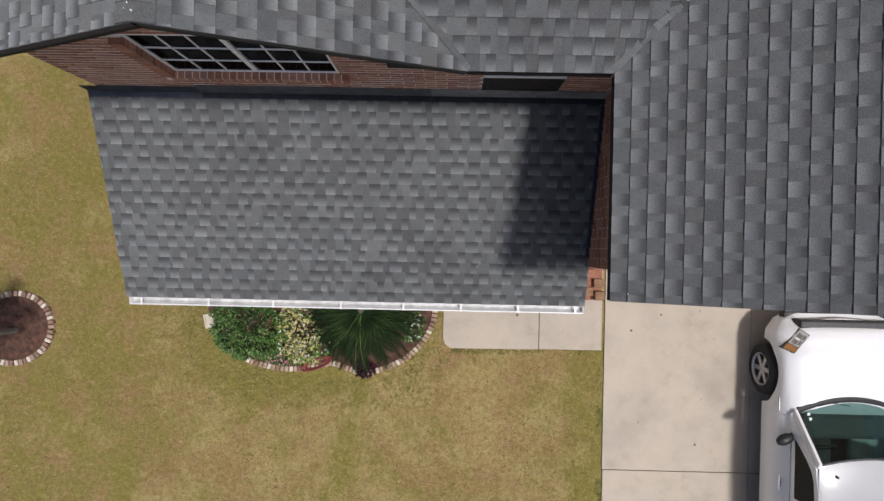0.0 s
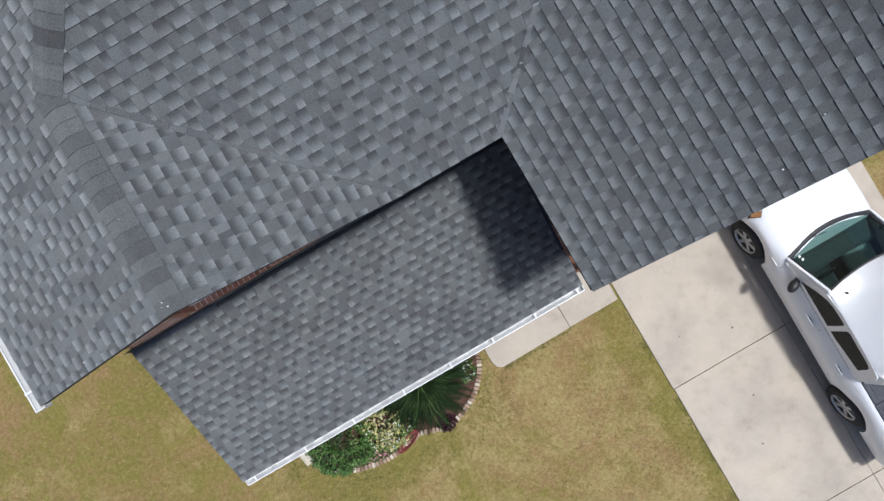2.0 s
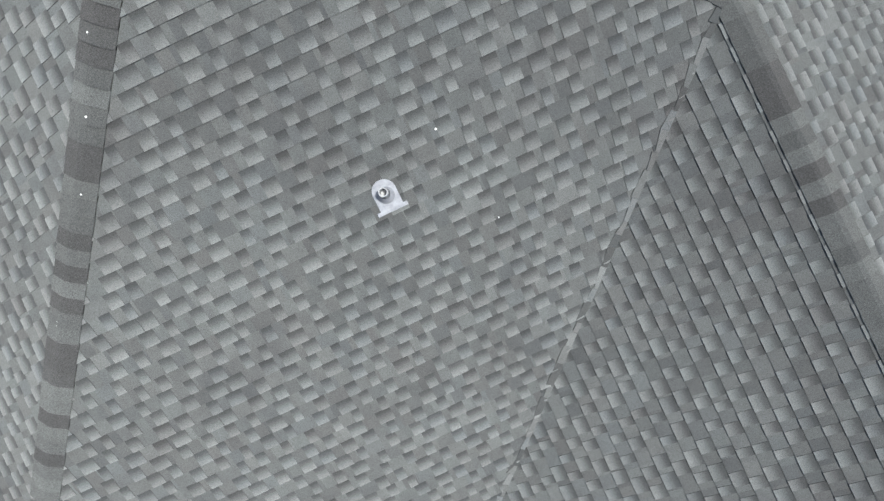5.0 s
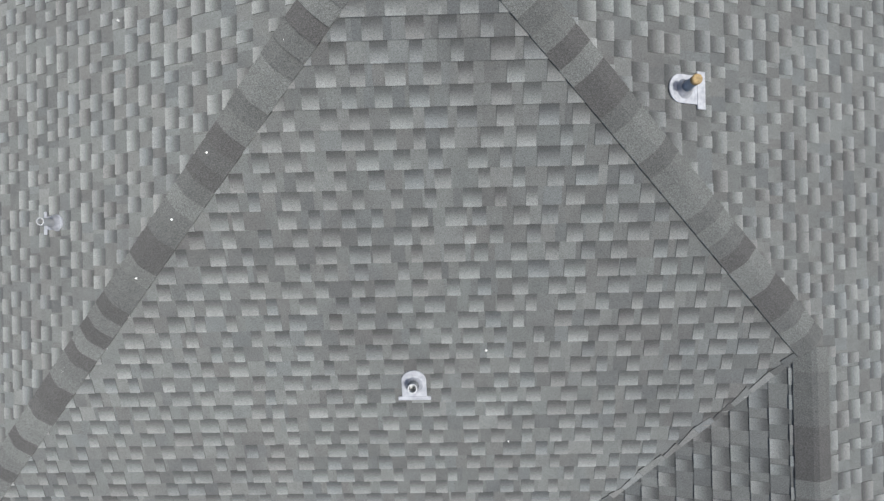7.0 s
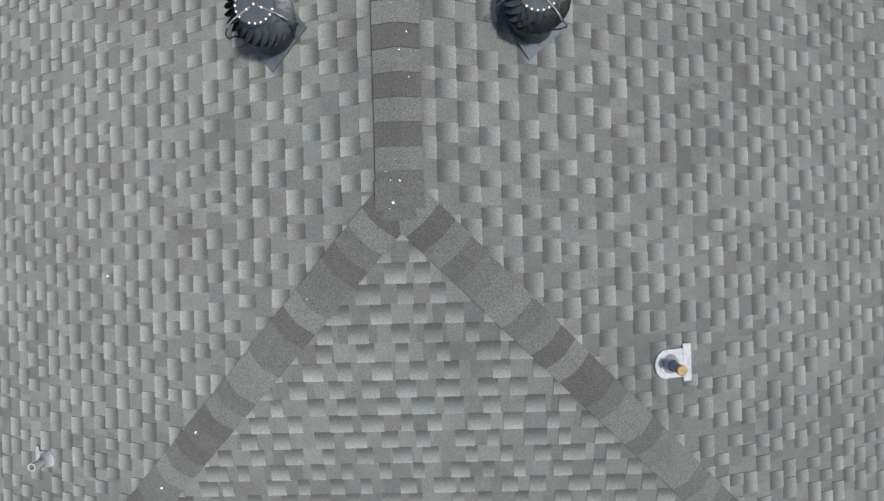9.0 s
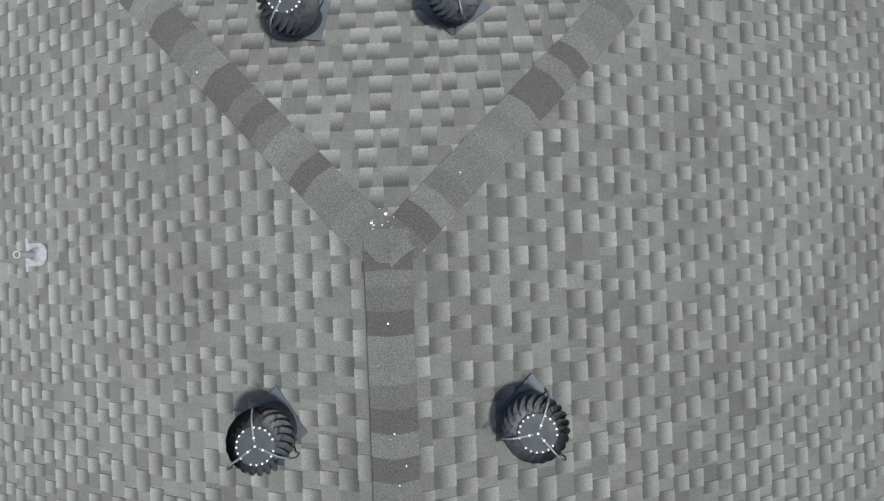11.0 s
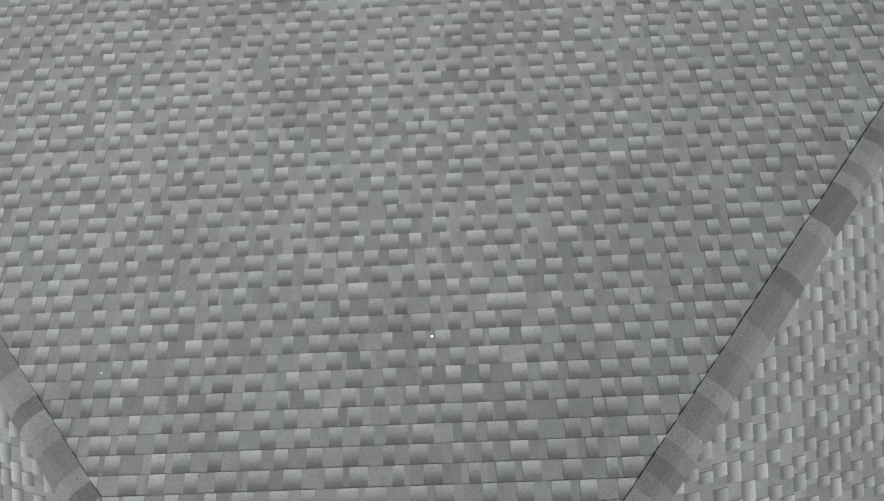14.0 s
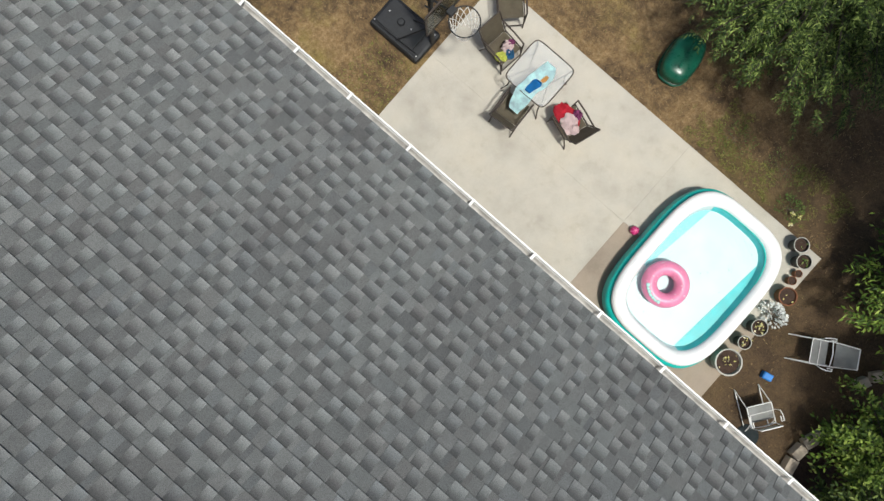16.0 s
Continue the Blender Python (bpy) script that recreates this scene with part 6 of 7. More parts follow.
def wheel(root, s, y):
    m = Matrix.Translation((s * 0.80, y, 0.34)) @ Matrix.Rotation(s * math.pi / 2, 4, "Y")

    def turned(profile, seg=36):
        bm = bmesh.new()
        add_lathe(bm, profile, seg)
        bmesh.ops.transform(bm, matrix=m, verts=bm.verts)
        return bm
    w = part("wheel", turned([(0.24, -0.10), (0.30, -0.115), (0.355, -0.09), (0.37, -0.04), (0.37, 0.04), (0.355, 0.085), (0.30, 0.115), (0.235, 0.105)]), TYRE, root, "black tyre", smooth=True)
    part("rim", turned([(0.235, 0.108), (0.225, 0.095), (0.205, 0.06), (0.19, 0.055), (0, 0.05)]), CAR_BLACK, w)
    part("hub", turned([(0.0, 0.098), (0.045, 0.095), (0.055, 0.07), (0.055, 0.05)], 20), ALLOY, w)
    part("rim_lip", turned([(0.238, 0.10), (0.236, 0.112), (0.222, 0.108), (0.212, 0.085)]), ALLOY, w, "alloy rim")
    for k in range(6):
        bm = bmesh.new()
        add_box(bm, (0.03, -0.033, 0.06), (0.222, 0.033, 0.09), 0.012, Matrix.Rotation(k * math.tau / 6, 4, "Z"))
        bmesh.ops.transform(bm, matrix=m, verts=bm.verts)
        part("spoke", bm, ALLOY, w)


truck()

def splash_block():
    ob = tagged(empty("splash_block", (-2.52, 0.31, 0), 12), "small cream concrete splash block under the gutter's end", "splash block")
    cream = plain("cream_concrete", (0.55, 0.50, 0.40), 0.9, var=0.2)
    part("base", box((-0.075, -0.11, 0), (0.075, 0.11, 0.03), 0.008), cream, ob)
    for s in (-1, 1):
        part("rim", box((s * 0.068 - 0.012, -0.11, 0.028), (s * 0.068 + 0.012, 0.11, 0.055), 0.006), cream, ob)


splash_block()


def driveway_litter():
    bm = bmesh.new()
    rng = random.Random(12)
    for x, y in ((4.42, 0.55), (5.02, 0.62), (5.05, -0.72), (4.93, -1.42), (3.98, 0.3), (4.7, -2.6), (4.1, -1.1), (2.2, 0.5), (5.2, 0.2), (4.4, -3.4)):
        r = rng.uniform(0.010, 0.022)
        add_lathe(bm, [(0, 0.008), (r * 0.7, 0.006), (r, -0.002)], 7, (x + rng.gauss(0, 0.03), y, 0.031))
    tagged(link_bm("leaf_litter", bm, BARK), "small dark dead leaves scattered on the driveway", "leaves", kind="stuff")


driveway_litter()

# ---- back yard: pool ----
VINYL_WHITE = plain("white_vinyl", (0.80, 0.81, 0.81), 0.4, var=0.04)
VINYL_TEAL = plain("teal_vinyl", (0.016, 0.47, 0.42), 0.4, var=0.12)
VINYL_LIGHT = plain("pale_teal_vinyl", (0.06, 0.50, 0.52), 0.4, var=0.15)
VINYL_MID = plain("washed_teal_vinyl", (0.28, 0.66, 0.70), 0.4, var=0.12)
VINYL_PINK = plain("pink_vinyl", (0.70, 0.22, 0.37), 0.35, var=0.12)
VINYL_FLOOR = plain("aqua_white_floor", (0.63, 0.72, 0.72), 0.5, var=0.07, scale=2.5)
WATER = glass_material("pool_water", (0.86, 0.95, 0.96), 0.02)


def oval(hx, hy, n=72, p=3.6):
    """A rounded-rectangle outline."""
    out = []
    for i in range(n):
        t = i * math.tau / n
        c, s = math.cos(t), math.sin(t)
        out.append((hx * math.copysign(abs(c) ** (2 / p), c), hy * math.copysign(abs(s) ** (2 / p), s)))
    return out


def ring_wall(hx, hy, levels, n=72, p=3.6, arc=None):
    """Stacked outlines (inset, height) skinned into one wall, all round or over an arc in degrees."""
    bm = bmesh.new()
    rings = [[bm.verts.new((x, y, z)) for x, y in oval(hx - k, hy - k, n, p)] for k, z in levels]
    for A, B in zip(rings, rings[1:]):
        for i in range(n):
            j = (i + 1) % n
            turn = (i + 0.5) * 360 / n
            if arc is None or arc[0] <= turn < arc[1] or arc[0] <= turn - 360 < arc[1]:
                bm.faces.new((A[i], A[j], B[j], B[i]))
    if arc:
        bmesh.ops.delete(bm, geom=[v for v in bm.verts if not v.link_faces], context="VERTS")
    return bm


def pool():
    root = tagged(empty("inflatable_pool", (6.785, 18.82, 0.03), 0), "white and teal inflatable family paddling pool holding shallow water", "pool")
    hx, hy = 1.05, 1.415
    part("lower_ring", ring_wall(hx + 0.012, hy + 0.012, [(0.09, 0.0), (0.03, 0.03), (0.006, 0.10), (0.0, 0.20), (0.006, 0.30), (0.03, 0.36), (0.09, 0.39)]), VINYL_TEAL, root, "teal lower air ring", True)
    part("top_ring", ring_wall(hx + 0.005, hy + 0.005, [(0.10, 0.37), (0.06, 0.40), (0.055, 0.45), (0.08, 0.50), (0.155, 0.525), (0.23, 0.50), (0.265, 0.44), (0.265, 0.40), (0.22, 0.36)]), VINYL_WHITE, root, "white top air ring", True)
    # the far sides show teal inside, the near sides white
    for name, mt, label, arc in (("inner_wall", VINYL_LIGHT, "teal inner wall", (-62, 118)), ("inner_wall", VINYL_FLOOR, "white inner wall", (118, 298))):
        part(name, ring_wall(hx, hy, [(0.262, 0.43), (0.285, 0.36), (0.31, 0.28)], arc=arc), mt, root, label, True)
    part("pool_rim", ring_wall(hx, hy, [(0.262, 0.425), (0.257, 0.440), (0.268, 0.442), (0.276, 0.428), (0.276, 0.415), (0.268, 0.41)], arc=(15, 112)), VINYL_TEAL, root, "", True)
    bm = bmesh.new()
    prism(bm, oval(hx - 0.25, hy - 0.25), 0.002, 0.29)
    part("floor", bm, VINYL_FLOOR, root, "pale aqua vinyl floor")
    # teal bands between the straight floor folds and the bowed sides
    inside = oval(hx - 0.26, hy - 0.26)
    for mt, region in ((VINYL_LIGHT, [(hx - 0.60, -1.5), (2.0, -1.5), (2.0, 1.5), (hx - 0.34, 1.5)]), (VINYL_MID, [(-2.0, -0.35), (0.36 - hx, -0.35), (0.58 - hx, 1.25), (-2.0, 1.25)])):
        bm = bmesh.new()
        prism(bm, clip_poly(inside, region), 0.2905, 0.296)
        part("floor_band", bm, mt, root, "teal printed band")
    bm = bmesh.new()
    bm.faces.new([bm.verts.new((x, y, 0.355)) for x, y in oval(hx - 0.25, hy - 0.25)])
    w = part("water", bm, WATER, root, "shallow clear water")
    w.visible_shadow = False
    rng = random.Random(2)
    bm = bmesh.new()
    for _ in range(16):
        add_lathe(bm, [(0, 0.002), (0.006, 0.001), (0.008, -0.004)], 6, (rng.uniform(-0.5, 0.5), rng.uniform(-1, 1), 0.363))
    tagged(part("leaf_litter", bm, BARK, root), kind="stuff")


pool()


def swim_ring():
    root = tagged(empty("swim_ring", (6.47, 18.42, 0.360)), "pink inflatable doughnut swim ring floating in the pool", "swim ring")
    bm = bmesh.new()
    R, r = 0.262, 0.122
    rings = []
    for i in range(40):
        t = i * math.tau / 40
        rings.append([bm.verts.new(((R + r * math.cos(u)) * math.cos(t), (R + r * math.cos(u)) * math.sin(t), r + r * math.sin(u))) for u in [k * math.tau / 16 for k in range(16)]])
    for i in range(40):
        A, B = rings[i], rings[(i + 1) % 40]
        for k in range(16):
            bm.faces.new((A[k], A[(k + 1) % 16], B[(k + 1) % 16], B[k]))
    part("tube", bm, VINYL_PINK, root, "glossy pink tube", True)
    rng = random.Random(8)
    cols = [VINYL_WHITE, plain("rose_sprinkle", (0.75, 0.38, 0.45), 0.4)]
    for i in range(34):
        t, u = rng.uniform(0, math.tau), rng.uniform(0.35, 2.7)
        p = Vector(((R + r * math.cos(u)) * math.cos(t), (R + r * math.cos(u)) * math.sin(t), r + r * math.sin(u)))
        d = Vector((rng.gauss(0, 1), rng.gauss(0, 1), 0)).normalized() * 0.012
        part("sprinkle", tube([p - d, p + d], 0.0035, 5), cols[i % 2], root)
    bm = bmesh.new()
    for k in range(7):
        t = radians(222 + 10 * k)
        bmesh.ops.create_icosphere(bm, subdivisions=2, radius=0.035, matrix=Matrix.Translation(((R + 0.05) * math.cos(t), (R + 0.05) * math.sin(t), 0.230 - 0.006 * (k % 2))) @ Matrix.Diagonal((1, 1, 0.45, 1)))
    part("icing_patch", bm, plain("mint_vinyl", (0.35, 0.62, 0.58), 0.4), root, "pale mint patch", True)
    part("valve", lathe([(0.012, 0), (0.01, 0.025), (0, 0.026)], 10, (0.2, 0.2, 0.14)), VINYL_PINK, root)


swim_ring()


# ---- patio furniture ----
FRAME_BROWN = plain("bronze_frame", (0.055, 0.042, 0.034), 0.5, 0.3, var=0.2)
SLING = plain("taupe_sling", (0.165, 0.140, 0.098), 0.9, var=0.15, scale=6, bump=0.3, fine=220)
TABLE_GLASS = Mat("rippled_table_glass", 0.3)
TABLE_GLASS.color((0.50, 0.51, 0.50)).bump(TABLE_GLASS.noise(60.0, 2.0), 0.4, 0.004)
TABLE_GLASS.b.inputs["Alpha"].default_value = 0.33
TABLE_GLASS = TABLE_GLASS.m


def patio_chair(at, rz):
    """Sling chair: front towards +y."""
    root = tagged(empty("patio_chair", at, rz), "bronze framed patio chair with taupe sling seat", "chair", "patio chairs")
    bm = bmesh.new()
    a = [bm.verts.new(p) for i in range(7) for p in ((-0.235, -0.22 + i * 0.075, 0.40 - 0.025 * math.sin(math.pi * i / 6)), (0.235, -0.22 + i * 0.075, 0.40 - 0.025 * math.sin(math.pi * i / 6)))]
    for i in range(6):
        bm.faces.new((a[2 * i], a[2 * i + 1], a[2 * i + 3], a[2 * i + 2]))
    bmesh.ops.solidify(bm, geom=bm.faces[:], thickness=0.008)
    part("seat", bm, SLING, root, "taupe sling seat")
    bm = bmesh.new()
    a = [bm.verts.new(p) for i in range(6) for p in ((-0.235, -0.23 - 0.042 * i, 0.40 + i * 0.086), (0.235, -0.23 - 0.042 * i, 0.40 + i * 0.086))]
    for i in range(5):
        bm.faces.new((a[2 * i], a[2 * i + 1], a[2 * i + 3], a[2 * i + 2]))
    bmesh.ops.solidify(bm, geom=bm.faces[:], thickness=0.008)
    part("backrest", bm, SLING, root, "taupe sling back")
    for s in (-1, 1):
        x = s * 0.255
        part("side_rail", tube([(x, 0.25, 0.39), (x, -0.22, 0.395), (x, -0.32, 0.60), (x, -0.45, 0.84)], 0.014, 8), FRAME_BROWN, root)
        part("leg", tube([(x, 0.20, 0.38), (x, 0.25, 0.20), (x, 0.27, 0.0)], 0.014, 8), FRAME_BROWN, root)
        part("leg", tube([(x, -0.20, 0.40), (x, -0.30, 0.18), (x, -0.36, 0.0)], 0.014, 8), FRAME_BROWN, root)
        part("armrest", tube([(x, 0.26, 0.20), (x * 1.06, 0.24, 0.60), (x * 1.06, 0.0, 0.63), (x * 1.03, -0.36, 0.62)], 0.017, 8), FRAME_BROWN, root)
    part("stretcher", tube([(-0.255, 0.26, 0.12), (0.255, 0.26, 0.12)], 0.010, 6), FRAME_BROWN, root)
    part("top_rail", tube([(-0.255, -0.45, 0.84), (0.255, -0.45, 0.84)], 0.013, 8), FRAME_BROWN, root)
    root.scale = (0.86, 0.86, 0.9)
    return root


patio_chair((1.98, 19.62, 0.03), -97)
patio_chair((2.76, 18.96, 0.03), 4)
patio_chair((3.60, 19.42, 0.03), 72)
patio_chair((1.62, 20.22, 0.03), -135)


def patio_table():
    root = tagged(empty("patio_table", (2.74, 19.58, 0.03), 0), "square glass patio table with bronze frame", "table")
    bm = bmesh.new()
    pts = oval(0.395, 0.395, 40, 9)
    prism(bm, pts, 0.688, 0.694)
    t = part("tabletop", bm, TABLE_GLASS, root, "rippled glass top")
    t.visible_shadow = False
    part("frame", tube([(x, y, 0.69) for x, y in oval(0.405, 0.405, 40, 9)], 0.010, 8, True), FRAME_BROWN, root)
    for sx in (-1, 1):
        for sy in (-1, 1):
            part("leg", tube([(sx * 0.36, sy * 0.36, 0.68), (sx * 0.31, sy * 0.31, 0.5), (sx * 0.33, sy * 0.33, 0.2), (sx * 0.39, sy * 0.39, 0.0)], 0.013, 8), FRAME_BROWN, root)
    for s in (-1, 1):
        part("brace", tube([(s * 0.34, -0.34, 0.6), (s * 0.20, 0, 0.55), (s * 0.34, 0.34, 0.6)], 0.009, 6), FRAME_BROWN, root)


patio_table()


def cloth(name, label, at, size, material, seed, rz=0.0, wild=0.05, extra=(), category="cloth"):
    """A crumpled cloth: a folded sheet with thickness."""
    root = tagged(empty(name, at, rz), label, category)
    bm = bmesh.new()
    n = 20
    g = [[None] * n for _ in range(n)]
    for i in range(n):
        for j in range(n):
            u, v = i / (n - 1) * 2 - 1, j / (n - 1) * 2 - 1
            h = noise.noise((u * 2.2 + seed, v * 2.2, seed * 0.7)) * wild + noise.noise((u * 5 + seed, v * 5, 3.0)) * wild * 0.7
            edge = max(abs(u), abs(v))
            z = max(0.004, size[2] * 0.55 * (1 - edge ** 3) + h * (1 - 0.5 * edge ** 4))
            wob = 1 + 0.4 * noise.noise((u * 0.9, v * 0.9, seed + 9.0)) + 0.1 * noise.noise((u * 4, v * 4, seed))
            uu, vv = u * math.sqrt(1 - v * v * 0.4), v * math.sqrt(1 - u * u * 0.4)
            g[i][j] = bm.verts.new((uu * size[0] * wob * 1.12, vv * size[1] * wob * 1.12, z))
    for i in range(n - 1):
        for j in range(n - 1):
            f = bm.faces.new((g[i][j], g[i + 1][j], g[i + 1][j + 1], g[i][j + 1]))
    bmesh.ops.solidify(bm, geom=bm.faces[:], thickness=0.006)
    part("fabric", bm, material, root, smooth=True)
    return root


C_RED = plain("red_cloth", (0.55, 0.022, 0.045), 0.9, var=0.2, bump=0.3)
C_PINK = plain("pale_pink_cloth", (0.76, 0.62, 0.62), 0.9, var=0.12, bump=0.3)
C_YELLOW = plain("lime_cloth", (0.62, 0.66, 0.14), 0.9, var=0.15, bump=0.3)
C_BLUE = plain("blue_cloth", (0.03, 0.14, 0.30), 0.9, var=0.3, bump=0.3)
C_MAUVE = plain("mauve_cloth", (0.26, 0.06, 0.17), 0.9, var=0.4, scale=30, bump=0.3)
C_AQUA = plain("aqua_towel", (0.55, 0.78, 0.85), 0.92, var=0.30, scale=9, bump=0.4)
C_ROYAL = plain("royal_blue_print", (0.012, 0.17, 0.46), 0.92, var=0.2, bump=0.4)
C_ORANGE = plain("orange_print", (0.62, 0.33, 0.10), 0.92, var=0.2, bump=0.4)
cloth("red_towel", "bright red towel draped on a patio chair", (3.50, 19.44, 0.42), (0.14, 0.22, 0.07), C_RED, 1.0, 72, category="towel")
cloth("pink_shirt", "pale pink crumpled shirt on a patio chair", (3.63, 19.36, 0.46), (0.13, 0.17, 0.08), C_PINK, 2.0, 60, category="clothes")
cloth("mauve_scarf", "dark mauve patterned scarf on a patio chair", (3.62, 19.56, 0.45), (0.07, 0.08, 0.06), C_MAUVE, 3.0, 10, category="clothes")
cloth("yellow_shirt", "lime yellow shirt on a patio chair", (2.06, 19.48, 0.42), (0.10, 0.08, 0.07), C_YELLOW, 4.0, 30, category="clothes")
cloth("pink_shirt", "pale pink shirt on a patio chair seat", (2.03, 19.66, 0.43), (0.09, 0.09, 0.07), C_PINK, 5.0, 10, category="clothes")
cloth("blue_towel", "dark blue towel folded on a patio chair", (2.13, 19.60, 0.42), (0.07, 0.09, 0.08), C_BLUE, 6.0, 50, category="towel")
cloth("pink_shirt", "small mauve garment on a patio chair", (2.03, 19.76, 0.42), (0.06, 0.05, 0.06), C_MAUVE, 6.6, 50, category="clothes")


def towel():
    root = tagged(empty("beach_towel", (2.80, 19.40, 0.727), 0), "aqua beach towel with blue and orange print on glass table", "towel")
    def sheet(x0, x1, y0, y1, lift, n=16):
        bm = bmesh.new()
        g = []
        for j in range(n + 1):
            y = y0 + (y1 - y0) * j / n
            row = []
            for i in range(9):
                u = i / 8
                wob = 0.03 * math.sin(y * 7) + 0.05 * noise.noise((y * 5, u * 2.0, 2.0))
                x = (x0 + x1) / 2 + (x1 - x0) * (u - 0.5) * (1 - 0.45 * abs(2 * j / n - 1) ** 3) + wob
                z = lift + 0.012 * abs(noise.noise((x * 9, y * 9, 4.0)))
                if y < -0.215:
                    z -= min(0.62 * (-0.215 - y), 0.27) * 1.0
                row.append(bm.verts.new((x, y, z)))
            g.append(row)
        for A, B in zip(g, g[1:]):
            for i in range(8):
                bm.faces.new((A[i], A[i + 1], B[i + 1], B[i]))
        bmesh.ops.solidify(bm, geom=bm.faces[:], thickness=0.005)
        return bm
    part("fabric", sheet(-0.175, 0.14, -0.50, 0.40, 0.006), C_AQUA, root, smooth=True)
    part("print", sheet(-0.08, 0.085, -0.18, 0.08, 0.0125, 8), C_ROYAL, root, "royal blue printed patch", True)
    part("print", sheet(0.0, 0.075, 0.09, 0.22, 0.0125, 6), C_ORANGE, root, "orange printed patch", True)


towel()

# ---- basketball hoop ----
HOOP_BLACK = plain("black_moulded_plastic", (0.010, 0.011, 0.013), 0.58, var=0.3, scale=7, bump=0.1)
NET = plain("white_net_cord", (0.75, 0.74, 0.72), 0.9)
BOARD = glass_material("clear_backboard", (0.62, 0.66, 0.64), 0.1)


def hoop():
    root = tagged(empty("basketball_hoop", (0.5, 18.86, 0.0)), "portable basketball hoop with black base and white net", "basketball hoop")
    part("base", box((-0.56, -0.32, 0.0), (0.50, 0.33, 0.16), 0.05), HOOP_BLACK, root, "black water-filled base")
    part("base_deck", box((-0.50, -0.22, 0.155), (0.32, 0.28, 0.185), 0.02), HOOP_BLACK, root)
    part("base_ridge", box((-0.52, -0.30, 0.15), (0.46, -0.245, 0.20), 0.015), HOOP_BLACK, root)
    part("filler_cap", lathe([(0, 0.225), (0.05, 0.222), (0.065, 0.205), (0.07, 0.18)], 20, (-0.13, 0.03, 0)), HOOP_BLACK, root)
    for x, y in ((-0.50, -0.22), (0.44, -0.24), (0.44, 0.24), (0.08, 0.05), (-0.40, 0.05)):
        part("bolt", lathe([(0, 0.012), (0.011, 0.01), (0.013, 0)], 8, (x, y, 0.186)), ALLOY, root)
    part("pole", tube([(0.47, 0.13, 0.10), (0.47, 0.15, 1.0), (0.46, 0.17, 1.98)], 0.042, 12), HOOP_BLACK, root)
    for y in (-0.2, 0.28):
        part("strut", tube([(-0.02 if y < 0 else 0.0, y - 0.08, 0.17), (0.46, 0.15, 0.75)], 0.013, 6), HOOP_BLACK, root)
    part("strut", tube([(-0.52, -0.25, 0.20), (0.45, -0.2, 0.21)], 0.012, 6), HOOP_BLACK, root)
    for z in (1.55, 1.92):
        for y in (0.11, 0.25):
            part("arm", tube([(0.40, y, z - 0.06), (0.73, y, z + 0.05)], 0.015, 6), HOOP_BLACK, root)
    part("lift_handle", box((0.22, 0.12, 1.66), (0.52, 0.24, 1.74), 0.015), HOOP_BLACK, root)
    b0, b1, y0, y1 = 1.62, 2.22, -0.23, 0.67
    bd = part("backboard", box((0.74, y0, b0), (0.762, y1, b1), 0.003), BOARD, root, "clear backboard")
    for a, b in (((0.75, y0, b0), (0.75, y1, b0)), ((0.75, y0, b1), (0.75, y1, b1)), ((0.75, y0, b0), (0.75, y0, b1)), ((0.75, y1, b0), (0.75, y1, b1))):
        part("board_frame", tube([a, b], 0.018, 6), FRAME_BROWN, bd)
    c = Vector((1.06, 0.22, 1.76))
    part("rim_mount", box((0.765, 0.15, 1.71), (0.87, 0.29, 1.78), 0.01), HOOP_BLACK, root)
    rim = part("rim", tube([(c.x + 0.225 * math.cos(t), c.y + 0.225 * math.sin(t), c.z) for t in [i * math.tau / 36 for i in range(36)]], 0.010, 8, True), HOOP_BLACK, root)
    for k in range(12):
        for sg in (-1, 1):
            pts = []
            for i in range(8):
                t = i / 7
                th = k * math.tau / 12 + sg * t * 1.05
                r = 0.222 - 0.10 * t ** 0.7
                pts.append((c.x + r * math.cos(th), c.y + r * math.sin(th), c.z - 0.42 * t))
            part("net_cord", tube(pts, 0.0058, 5), NET, rim)


hoop()

# ---- pots, toys and lawn chairs ----
POT_DARK = plain("dark_plastic_pot", (0.022, 0.021, 0.020), 0.6, var=0.2)
POT_GREY = plain("pale_pot_rim", (0.40, 0.39, 0.35), 0.8, var=0.25)
TERRACOTTA = plain("terracotta", (0.20, 0.075, 0.035), 0.9, var=0.3)


def pot(at, r, h, mt, label, plant=0, seed=0):
    root = tagged(empty("plant_pot", at), label, "plant pot", "pots beside the pool")
    part("body", lathe([(0, 0), (r * 0.75, 0), (r * 0.95, h * 0.9), (r, h * 0.92), (r, h), (r * 0.9, h), (r * 0.86, h * 0.8)], 28), mt, root)
    if mt is POT_DARK:
        part("lip", tube([(r * math.cos(t), r * math.sin(t), h) for t in [i * math.tau / 28 for i in range(28)]], 0.008, 6, True), POT_GREY, root, "pale rim")
    part("soil", lathe([(0, h * 0.84), (r * 0.88, h * 0.82)], 20), SOIL, root)
    if plant:
        rng = random.Random(seed)
        spots = [(Vector((rng.gauss(0, r * 0.3), rng.gauss(0, r * 0.3), h * 0.84 + rng.random() * 0.06)), (rng.gauss(0, 1), rng.gauss(0, 1), 0.6)) for _ in range(plant)]
        v, f = leaves(rng, spots, 0.05, 0.03, 0.0)
        leaf_object("leaves", v, f, LEAF_BRIGHT if seed % 2 else PETAL_YELLOW, root)


